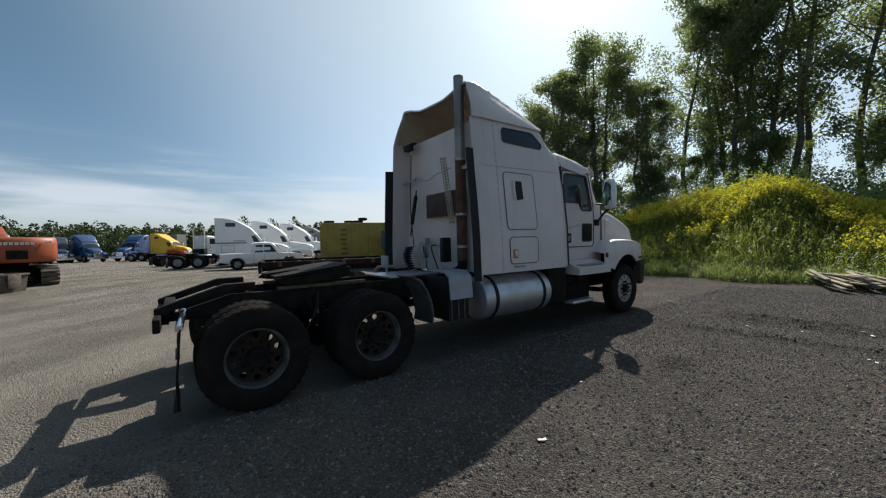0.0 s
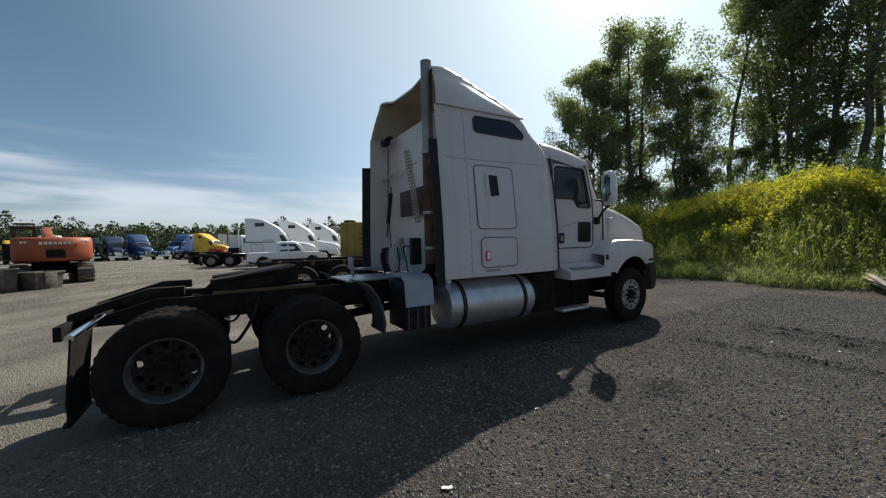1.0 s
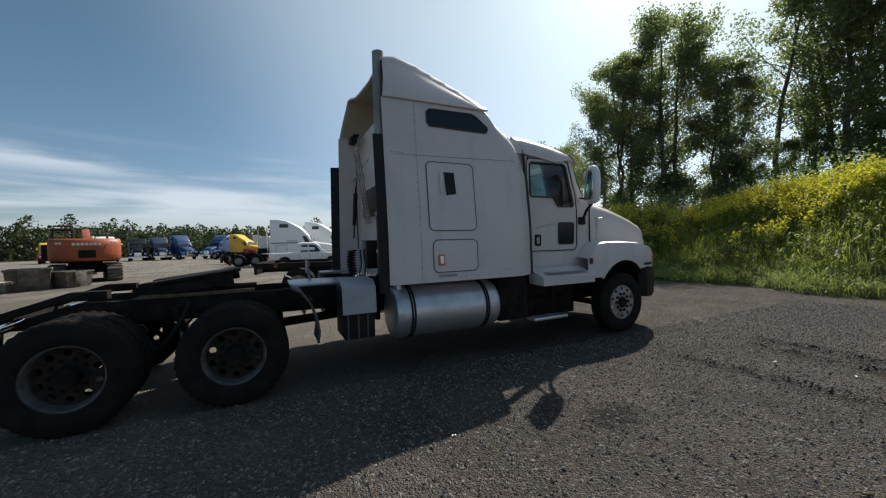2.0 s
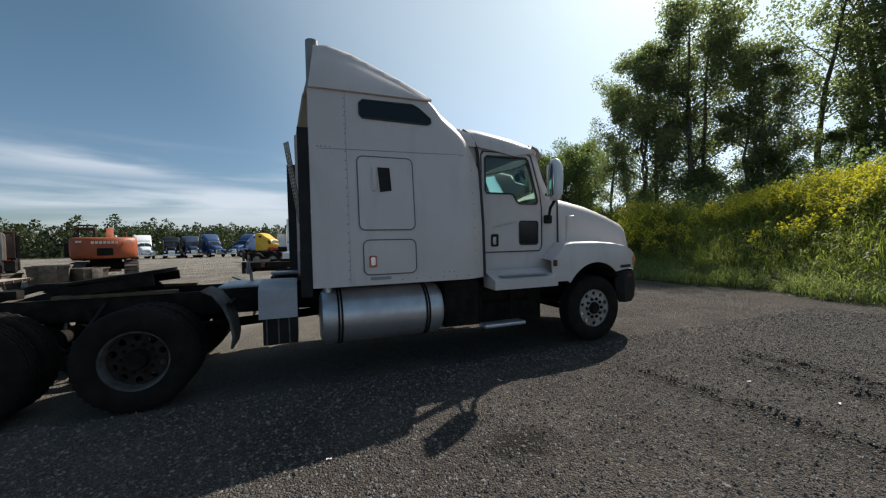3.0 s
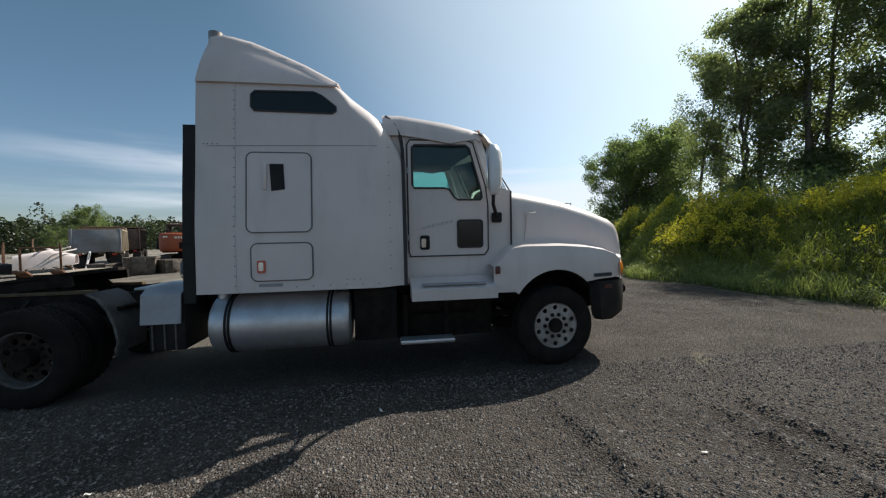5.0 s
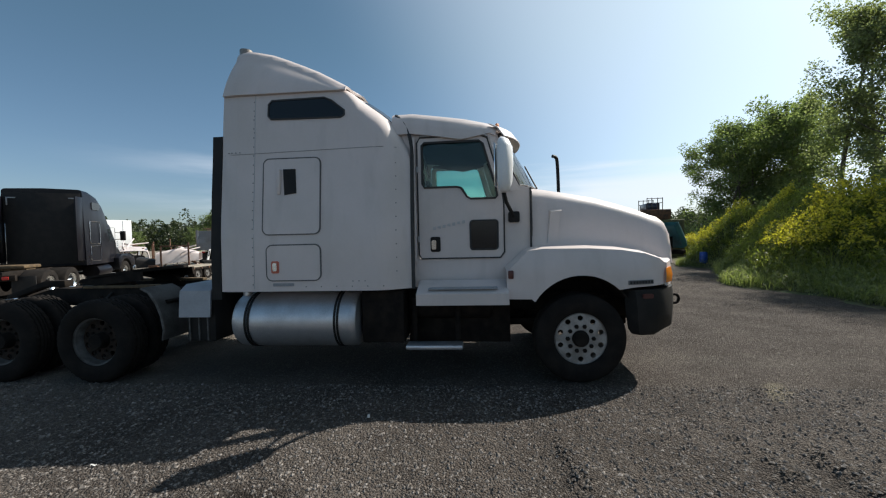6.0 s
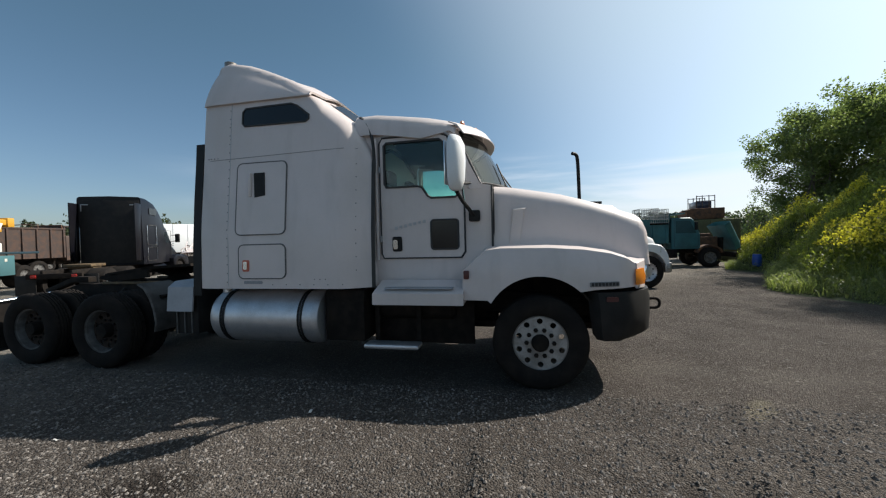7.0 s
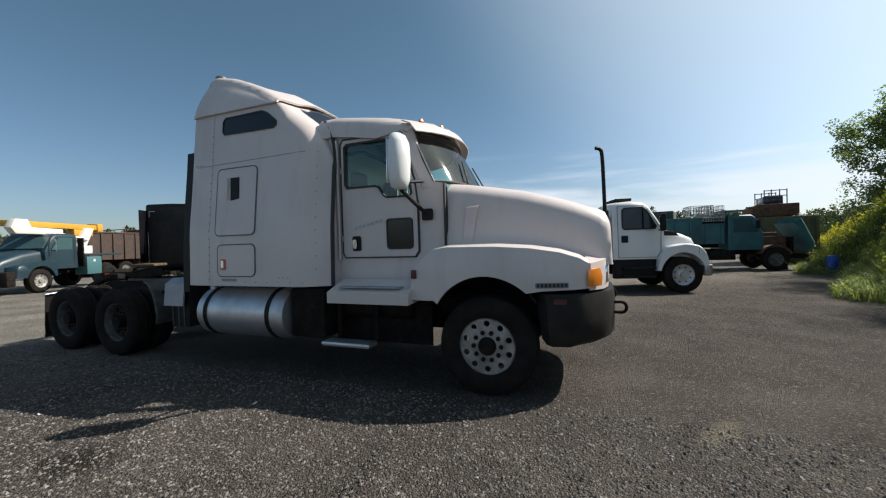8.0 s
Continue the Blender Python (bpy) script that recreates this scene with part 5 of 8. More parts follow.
def simple_wheel(root, x, y, sgn, R=0.5, w=0.28, rim_mat=None, r=0.0):
    """A wheel of a vehicle further off: rim with its disc and holes, and the tyre."""
    r = r or R * 0.57
    flip = Matrix.Diagonal((1, 1, 1, 1)) if sgn < 0 else Matrix.Rotation(math.pi, 4, "Z")
    prof = [(0.0, 0.02), (R * 0.14, 0.02), (R * 0.16, 0.07), (r * 0.55, 0.09), (r * 0.86, 0.07), (r * 0.95, 0.05), (r + 0.01, 0.02), (r + 0.012, 0.05), (r * 0.9, 0.12)]
    bm = lathe(prof, 24)
    bm.transform(flip)
    wh = part("wheel", bm, rim_mat or alu_wheel, root)
    wh.location = (x, y, R)
    bm = lathe([(r, 0.03), (r + 0.03, 0.0), (R - 0.05, 0.0), (R - 0.01, 0.02), (R, 0.05), (R, w - 0.05), (R - 0.02, w - 0.01), (r, w)], 28)
    bm.transform(flip)
    part("tyre", bm, rubber, wh)
    for i in range(8):
        a = 2 * math.pi * (i + 0.5) / 8
        bm = lathe([(0.0, 0.066), (0.022, 0.066), (0.024, 0.09)], 8)
        bm.transform(Matrix.Translation((r * 0.73 * math.cos(a), 0, r * 0.73 * math.sin(a))))
        bm.transform(flip)
        part("hand_hole", bm, seam, wh)
    return wh


def shell_ring(x, w, z0, z1, r=0.15, lean=0.0):
    """A ring across a cab: straight sides, round shoulders, slight crown."""
    pts = [(x, -w, z0), (x, -w + lean * 0.5, (z0 + z1) / 2), (x, -w + lean, z1 - r)]
    for a in (30, 60, 90):
        t = radians(a)
        pts.append((x, -(w - lean - r * (1 - math.cos(t))), z1 - r + r * math.sin(t)))
    pts.append((x, 0, z1 + 0.03))
    return pts + [(a, -b, c) for a, b, c in pts[-2::-1]]


def tractor(name, label, m, paint, sleeper=1.6, roof=3.9, hood=1.5, stripe=None, chassis=4.5, glassy=None, stacks=0, back_paint=None, wheel_mat=None, group="parked tractor units", marks=False, fender_paint=None, low_paint=None):
    """A bonneted tractor unit, front axle at x=0, facing +x."""
    root = thing(name, label, "truck", m, group)
    glassy = glassy or far_glass
    x_cowl = -0.45
    x_back = x_cowl - 1.35
    cab_top = 2.75
    rows = [shell_ring(x_back, 1.0, 1.0, cab_top + 0.05), shell_ring(x_cowl - 0.65, 0.99, 1.0, cab_top), shell_ring(x_cowl - 0.5, 0.97, 1.0, cab_top - 0.12), shell_ring(x_cowl, 0.95, 1.0, 1.95, 0.1)]
    cab = part("cab", loft(rows), paint, root, sharp=50)
    if low_paint:
        part("cab_skirt", box(x_back, x_cowl, -1.02, 1.02, 1.0, 1.45, 0.02), low_paint, cab)
    # windscreen: two raked panes
    for s in (-1, 1):
        pane = [[(x_cowl - 0.46 + 0.03, s * 0.03, 2.56), (x_cowl - 0.5 + 0.035, s * 0.82, 2.52)], [(x_cowl - 0.03 + 0.04, s * 0.03, 2.02), (x_cowl - 0.06 + 0.04, s * 0.88, 2.0)]]
        part("windscreen", loft([[Vector(p) for p in r] for r in pane], closed=False, thick=0.02), glassy, cab)
        o = [(x_back + 0.22, 1.95), (x_back + 0.22, 2.5), (x_cowl - 0.62, 2.5), (x_cowl - 0.30, 1.95)]
        part("door_window", sheet(o, [], lambda u, v, s=s: Vector((u, s * (1.004 - 0.02 * (u - x_back)), v)), 0.012), glassy, cab)
        o = rounded(x_back + 0.14, x_cowl - 0.12, 1.2, 2.58, 0.06, 3)
        part("door_seam", rim(o, lambda u, v, s=s: Vector((u, s * (1.0 - 0.025 * (u - x_back)), v)), 0.008), seam, cab)
        part("door_handle", box(x_back + 0.24, x_back + 0.36, s * 1.0, s * 1.025, 1.62, 1.68, 0.008), black, cab)
        mr = part("mirror", box(x_cowl - 0.15, x_cowl - 0.03, s * 1.16, s * 1.36, 1.98, 2.42, 0.03), paint if not marks else black, root)
        part("mirror_arm", merge(tube([(x_cowl - 0.1, s * 0.97, 2.35), (x_cowl - 0.1, s * 1.2, 2.35)], 0.014, 6), tube([(x_cowl - 0.1, s * 0.97, 2.02), (x_cowl - 0.1, s * 1.2, 2.05)], 0.014, 6)), black, mr)
    if sleeper:
        x1 = x_back + 0.10
        x0 = x_back - sleeper
        rows = [shell_ring(x0, 1.2, 1.0, roof, 0.12, 0.05), shell_ring(x0 + 0.3 * sleeper, 1.2, 1.0, roof, 0.16, 0.06), shell_ring(x0 + 0.62 * sleeper, 1.2, 1.0, roof - 0.12, 0.2, 0.07), shell_ring(x0 + 0.9 * sleeper, 1.17, 1.0, roof - 0.42, 0.22, 0.08), shell_ring(x1 + 0.25, 1.05, 1.0, max(cab_top + 0.15, roof - 0.75), 0.2, 0.06), shell_ring(x1 + 0.55, 1.0, 1.6, max(cab_top + 0.02, roof - 1.1), 0.2, 0.04)]
        sl = part("sleeper", loft(rows), paint, root, sharp=50)
        if back_paint:
            part("sleeper_back", box(x0 - 0.02, x0 + 0.01, -1.1, 1.1, 1.1, roof - 0.15, 0.01), back_paint, sl)
        for s in (-1, 1):
            part("sleeper_window", sheet(rounded(x0 + 0.35 * sleeper, x0 + 0.68 * sleeper, roof - 0.72, roof - 0.42, 0.06, 3), [], lambda u, v, s=s: Vector((u, s * 1.17, v)), 0.02), glassy, sl)
            o = rounded(x0 + 0.2 * sleeper, x0 + 0.62 * sleeper, 1.15, 1.75, 0.06, 3)
            part("locker_seam", rim(o, lambda u, v, s=s: Vector((u, s * 1.2, v)), 0.012), seam if not marks else chrome, sl)
            if marks:
                o = rounded(x0 + 0.2 * sleeper, x0 + 0.62 * sleeper, 1.85, 2.75, 0.06, 3)
                part("locker_seam", rim(o, lambda u, v, s=s: Vector((u, s * 1.19, v)), 0.014), chrome, sl)
                part("side_extender", box(x0 - 0.5, x0, s * 1.12, s * 1.16, 1.2, roof - 0.3, 0.01), paint, sl)
                for k in range(4):
                    part("vent_slat", box(x_cowl + 0.12, x_cowl + 0.2, s * 0.93, s * 0.96, 1.62 + 0.09 * k, 1.66 + 0.09 * k, 0.006), chrome, cab)
                part("corner_mark", box(x0 - 0.03, x0 - 0.005, s * 0.98, s * 1.02, roof - 0.62, roof - 0.32, 0.004), bare, sl)
                part("corner_mark", box(x0 - 0.03, x0 - 0.005, s * 0.75, s * 0.985, roof - 0.36, roof - 0.32, 0.004), bare, sl)
                part("edge_strip", box(x0 - 0.04, x0 - 0.01, s * 1.06, s * 1.09, 1.15, roof - 1.3, 0.006), chrome, sl)
            if stripe:
                part("side_stripe", sheet([(x0 + 0.02, 1.88), (x0 + 0.02, 1.96), (x1, 1.96), (x1, 1.88)], [], lambda u, v, s=s: Vector((u, s * 1.205, v)), 0.012), stripe, sl)
                for k in range(6):
                    part("lettering_bar", sheet([(x0 + 0.62 * sleeper + 0.14 * k, 2.04), (x0 + 0.62 * sleeper + 0.14 * k + 0.10, 2.04), (x0 + 0.62 * sleeper + 0.14 * k + 0.10, 2.13), (x0 + 0.62 * sleeper + 0.14 * k, 2.13)], [], lambda u, v, s=s: Vector((u, s * 1.19, v)), 0.012), grey_text, sl)
        x_rear = x0
    else:
        x_rear = x_back
        part("air_box", box(x_back - 0.32, x_back - 0.05, -0.9, 0.9, 1.0, 1.5, 0.03), grease, root)
    # bonnet and wings
    hf = hood - 0.45
    rows = [shell_ring(x_cowl - 0.05, 0.82, 1.25, 2.02, 0.2, 0.04), shell_ring(0.0, 0.74, 1.25, 1.9, 0.2, 0.04), shell_ring(hf * 0.6, 0.66, 1.2, 1.75, 0.2, 0.03), shell_ring(hf * 0.92, 0.6, 1.1, 1.58, 0.18, 0.02), shell_ring(hf, 0.55, 0.85, 1.4, 0.12)]
    part("bonnet", loft(rows), paint, root, sharp=50)
    part("grille", box(hf - 0.03, hf + 0.04, -0.45, 0.45, 0.75, 1.33, 0.02), chrome if not marks else black, root)
    for s in (-1, 1):
        arch = [(0.62 * math.cos(t), 0.5 + 0.62 * math.sin(t)) for t in np.linspace(radians(20), radians(160), 12)]
        out = arch + [(-0.75, 0.62), (-0.78, 1.18), (-0.45, 1.35), (0.3, 1.33), (hf - 0.12, 1.18), (hf - 0.04, 0.95), (hf - 0.04, 0.72)]
        part("wing", prism(out, s * 0.62, s * 1.16, 0.02), fender_paint or paint, root)
        part("head_lamp", box(hf - 0.10, hf + 0.0, s * 0.72, s * 1.0, 0.98, 1.16, 0.03), chrome, root)
        simple_wheel(root, 0, s * 1.14, s, rim_mat=wheel_mat)
        tx = x_cowl - 1.0
        part("fuel_tank", lathe([(0.0, tx - 1.2), (0.28, tx - 1.18), (0.30, tx - 1.1), (0.30, tx - 0.1), (0.28, tx), (0.0, tx + 0.02)], 24, "x"), aluminium if not marks else paint, root).location = (0, s * 0.88, 0.68)
        part("step", box(x_cowl - 1.0, x_cowl - 0.35, s * 0.85, s * 1.15, 0.42, 0.5, 0.02), aluminium, root)
        part("frame_rail", box(x_rear - chassis + 1.2, hf - 0.1, s * 0.38, s * 0.46, 0.72, 1.0, 0.01), grease, root)
        xr = x_rear - chassis + 2.0
        for x in (xr, xr + 1.3):
            wh = simple_wheel(root, x, s * 1.2, s, w=0.6, rim_mat=wheel_mat)
        part("mud_flap", box(xr - 0.75, xr - 0.72, s * 0.62, s * 1.2, 0.15, 0.85, 0.004), black, root)
    for k in range(stacks):
        s = (-1, 1)[k]
        part("exhaust_pipe", tube([(x_rear - 0.18, s * 0.85, 0.9), (x_rear - 0.18, s * 0.85, 3.4), (x_rear - 0.24, s * 0.85, 3.5)], 0.06, 10), chrome if stacks > 1 else black, root)
    part("bumper", box(hf - 0.12, hf + 0.12, -1.15, 1.15, 0.42, 0.74, 0.05), chrome if not fender_paint else black, root)
    part("fifth_wheel", merge(box(xr + 0.2, xr + 1.1, -0.45, 0.45, 1.05, 1.16, 0.03), box(xr + 0.4, xr + 0.9, -0.4, 0.4, 0.98, 1.06, 0.0)), ochre if marks else grease, root)
    part("tail_bar", box(x_rear - chassis + 1.1, x_rear - chassis + 1.2, -0.8, 0.8, 0.72, 0.9, 0.01), grease, root)
    for s in (-1, 1):
        part("tail_lamp", box(x_rear - chassis + 1.08, x_rear - chassis + 1.11, s * 0.5, s * 0.66, 0.76, 0.86, 0.01), red, root)
    part("axle", tube([(0, -0.95, 0.48), (0, 0.95, 0.48)], 0.06, 8), grease, root)
    return root


def pickup(m):
    root = thing("pickup_truck", "white crew cab pickup truck parked on pale gravel", "pickup", m)
    body = [(-2.75, 0.55), (-2.78, 0.75), (-2.72, 1.12), (-0.75, 1.14), (-0.72, 1.10), (1.0, 1.12), (2.0, 1.08), (2.45, 1.0), (2.6, 0.85), (2.62, 0.5), (2.15, 0.42)]
    wheel = lambda cx: [(cx + 0.47 * math.cos(t), 0.40 + 0.47 * math.sin(t)) for t in np.linspace(0.12, math.pi - 0.12, 9)]
    out = body + wheel(1.6) + [(1.1, 0.42), (-1.2, 0.42)] + wheel(-1.7) + [(-2.25, 0.45)]
    b = part("body", prism(out, -0.98, 0.98, 0.03), white_clean, root)
    cab = [shell_ring(-0.78, 0.93, 1.08, 1.80, 0.12, 0.1), shell_ring(-0.5, 0.93, 1.08, 1.87, 0.12, 0.12), shell_ring(0.35, 0.93, 1.08, 1.86, 0.12, 0.12), shell_ring(0.65, 0.92, 1.08, 1.72, 0.12, 0.12), shell_ring(1.15, 0.9, 1.08, 1.16, 0.05, 0.02)]
    c = part("cab", loft(cab), white_clean, root, sharp=50)
    part("windscreen", loft([[Vector((0.70, -0.72, 1.70)), Vector((0.70, 0.72, 1.70))], [Vector((1.12, -0.8, 1.19)), Vector((1.12, 0.8, 1.19))]], closed=False, thick=0.03), far_glass, c)
    for s in (-1, 1):
        for o in ([(-0.62, 1.18), (-0.55, 1.68), (-0.12, 1.70), (-0.10, 1.18)], [(-0.03, 1.18), (-0.03, 1.70), (0.42, 1.68), (0.80, 1.18)]):
            part("window", sheet(o, [], lambda u, v, s=s: Vector((u, s * (0.93 - 0.12 * (v - 1.08) / 0.7 + 0.004), v)), 0.012), far_glass, c)
        for x in (-0.68, 0.0, 0.85):
            part("door_seam", box(x - 0.006, x + 0.006, s * 0.975, s * 0.986, 0.5, 1.1, 0.0), seam, b)
        part("tail_lamp", box(-2.79, -2.72, s * 0.82, s * 0.99, 0.78, 1.08, 0.01), red, b)
        part("head_lamp", box(2.45, 2.6, s * 0.62, s * 0.93, 0.78, 0.95, 0.03), chrome, b)
        part("mirror", box(0.72, 0.85, s * 0.98, s * 1.16, 1.15, 1.32, 0.03), white_clean, c)
        for x in (1.6, -1.7):
            simple_wheel(root, x, s * 0.99, s, R=0.39, w=0.24)
    part("bumper", box(2.55, 2.72, -0.95, 0.95, 0.42, 0.62, 0.04), chrome, root)
    part("bumper", box(-2.92, -2.76, -0.95, 0.95, 0.45, 0.62, 0.04), chrome, root)
    return root


def excavator(m):
    root = thing("excavator", "faded orange tracked excavator with rounded counterweight, parked on gravel", "excavator", m)
    # local -x is the counterweight's side
    for s in (-1, 1):
        oval = [(1.75 * (1 if c > 0 else -1) + 0.42 * c, 0.44 + 0.42 * sn) for c, sn in [(math.cos(t), math.sin(t)) for t in np.linspace(-math.pi / 2 + 0.01, math.pi * 1.5 - 0.01, 20)]]
        tr = part("track_frame", prism([(x * 0.94, 0.44 + (z - 0.44) * 0.82) for x, z in oval], s * 0.82, s * 1.35, 0.02), grease, root)
        n = 46
        per = 2 * 3.5 + 2 * math.pi * 0.44
        for k in range(n):
            d = per * k / n
            if d < 3.5:
                p, a = (-1.75 + d, 0.88), 0
            elif d < 3.5 + math.pi * 0.44:
                t = (d - 3.5) / 0.44
                p, a = (1.75 + 0.44 * math.sin(t), 0.44 + 0.44 * math.cos(t)), t
            elif d < 7.0 + math.pi * 0.44:
                p, a = (1.75 - (d - 3.5 - math.pi * 0.44), 0.0), math.pi
            else:
                t = (d - 7.0 - math.pi * 0.44) / 0.44
                p, a = (-1.75 - 0.44 * math.sin(t), 0.44 - 0.44 * math.cos(t)), math.pi + t
            bm = merge(box(-0.085, 0.085, s * 0.78, s * 1.40, -0.03, 0.0, 0.0), box(-0.05, -0.03, s * 0.78, s * 1.40, 0.0, 0.03, 0.0))
            bm.transform(Matrix.Translation((p[0], 0, p[1])) @ Matrix.Rotation(a, 4, "Y"))
            part("track_shoe", bm, rusty_track, tr)
    part("undercarriage", merge(box(-1.0, 1.0, -0.85, 0.85, 0.45, 0.85, 0.05), lathe([(0.0, 0.8), (0.7, 0.8), (0.7, 1.08), (0.0, 1.08)], 24, "z")), grease, root)
    up = part("upper_deck", box(-1.6, 1.9, -1.3, 1.3, 1.05, 1.25, 0.03), grease, root)
    # counterweight: rounded back, in plan an arc
    rows = []
    for z, g in ((1.12, -0.12), (1.25, -0.03), (1.5, 0.0), (1.95, 0.0), (2.18, -0.04), (2.27, -0.14)):
        plan = []
        for t in np.linspace(-1, 1, 15):
            y = 1.38 * t
            plan.append((-2.55 + 0.55 * abs(t) ** 2.6 - g, y * (1 + g * 0.3), z))
        rows.append(plan + [(-1.25, 1.36, z), (-1.25, -1.36, z)])
    cw = part("counterweight", loft(rows), orange_paint, root, "faded orange rounded counterweight", sharp=60)
    for k in range(7):
        part("lettering_bar", box(-2.575, -2.555, 0.52 - 0.16 * k - 0.12, 0.52 - 0.16 * k, 1.92, 2.05, 0.0), crane_white, cw, "white lettering bar")
    for y in (1.02, -0.98):
        for k in range(2):
            part("warning_patch", box(-2.47, -2.40, y - 0.08 + 0.12 * k - 0.05, y - 0.08 + 0.12 * k + 0.04, 1.98, 2.08, 0.0), crane_white, cw, "white square patch")
    part("hatch", box(-2.59, -2.54, -0.35, 0.30, 1.28, 1.68, 0.02), grease, cw)
    part("engine_cover", box(-1.6, 0.5, -1.33, 0.35, 1.22, 2.16, 0.06), orange_paint, root)
    part("side_door", box(-1.2, 0.6, 1.28, 1.62, 1.25, 2.0, 0.03), black, root, "black side panel box")
    cab = part("cab", merge(box(0.3, 1.9, 0.42, 1.32, 1.22, 1.75, 0.05), box(0.3, 1.9, 0.42, 1.32, 2.78, 2.92, 0.05), *[box(x - 0.05, x + 0.05, y - 0.05, y + 0.05, 1.7, 2.82, 0.01) for x in (0.36, 1.1, 1.84) for y in (0.48, 1.26)]), black_rust, root, "dark cab with open windows")
    part("cab_guard", merge(*[tube([(0.3 + 0.4 * k, 0.5, 2.92), (0.3 + 0.4 * k, 0.5, 3.05), (0.3 + 0.4 * k, 1.2, 3.05), (0.3 + 0.4 * k, 1.2, 2.92)], 0.02, 6) for k in range(4)]), rusty, cab)
    part("cab_seat", box(0.7, 1.1, 0.65, 1.1, 1.75, 2.3, 0.05), cloth, cab)
    boom = part("boom", prism([(1.2, 1.5), (2.6, 2.6), (4.2, 3.05), (6.2, 2.2), (6.1, 1.9), (4.1, 2.55), (2.9, 2.1), (1.7, 1.3)], -0.30, 0.05, 0.03), orange_paint, root)
    st = part("arm", prism([(5.8, 2.5), (6.5, 2.45), (6.3, 0.9), (5.95, 0.9)], -0.26, 0.02, 0.02), orange_paint, root)
    part("bucket", prism([(5.6, 0.95), (6.4, 1.0), (6.5, 0.3), (6.0, 0.02), (5.4, 0.25)], -0.65, 0.4, 0.02), rusty, root)
    part("exhaust_pipe", tube([(-0.6, -0.9, 2.1), (-0.6, -0.9, 2.5), (-0.68, -0.9, 2.58)], 0.05, 8), rusty, root)
    for x in (-1.3, -0.4):
        part("lifting_eye", tube(curve_points([(x, -0.2, 2.15), (x - 0.06, -0.2, 2.32), (x + 0.06, -0.2, 2.32), (x + 0.0, -0.2, 2.15)]), 0.018, 6), rusty, root)
    part("hand_rail", tube([(-1.2, 1.2, 2.1), (-1.2, 1.2, 2.55), (0.1, 1.2, 2.55), (0.1, 1.2, 2.1)], 0.02, 6), black, root)
    part("cylinder", tube([(1.6, -0.5, 1.3), (3.6, -0.4, 2.5)], 0.08, 10), steel, root)
    return root


rusty_track = mat("dusty_track", (0.15, 0.125, 0.10), 0.8, dark=(0.06, 0.05, 0.045), patch=0.7, size=5, bump=0.2)
black_rust = mat("rusty_black", (0.045, 0.03, 0.025), 0.7, dark=(0.10, 0.05, 0.03), patch=0.6, size=4, bump=0.2)


def dump_box(parent, x0, x1, w, z0, z1, paint, tail=None, ribs=5, flare=0.06):
    """An open tipping body with ribs and a tailgate."""
    t = 0.05
    b = part("tipper_body", merge(box(x0, x1, -w, w, z0, z0 + 0.1, 0.01), box(x1 - t, x1, -w, w, z0, z1 + 0.15, 0.01)), paint, parent)
    for s in (-1, 1):
        part("side_wall", loft([[(x, s * w, z0), (x, s * (w + flare), z1), (x, s * (w + flare - t), z1), (x, s * (w - t), z0)] for x in (x0, x1)]), paint, b)
        part("top_rail", box(x0, x1, s * (w + flare - 0.07), s * (w + flare + 0.04), z1 - 0.04, z1 + 0.06, 0.01), paint, b)
        for k in range(ribs):
            x = x0 + 0.12 + (x1 - x0 - 0.24) * k / max(1, ribs - 1)
            part("rib", loft([[(x - 0.05, s * w, z0), (x - 0.04, s * (w + 0.09), z0), (x + 0.04, s * (w + 0.09), z0), (x + 0.05, s * w, z0)], [(x - 0.05, s * (w + flare), z1), (x - 0.04, s * (w + flare + 0.06), z1), (x + 0.04, s * (w + flare + 0.06), z1), (x + 0.05, s * (w + flare), z1)]]), paint, b)
    tg = part("tailgate", box(x0 - 0.06, x0, -w, w, z0, z1 + 0.04, 0.015), tail or paint, b)
    for y in (-w, w - 0.12):
        part("tailgate_post", box(x0 - 0.10, x0 - 0.05, y, y + 0.12, z0, z1 + 0.1, 0.01), tail or paint, tg)
    part("floor_beam", merge(box(x0, x1, -0.5, -0.4, z0 - 0.18, z0, 0.01), box(x0, x1, 0.4, 0.5, z0 - 0.18, z0, 0.01)), grease, b)
    return b


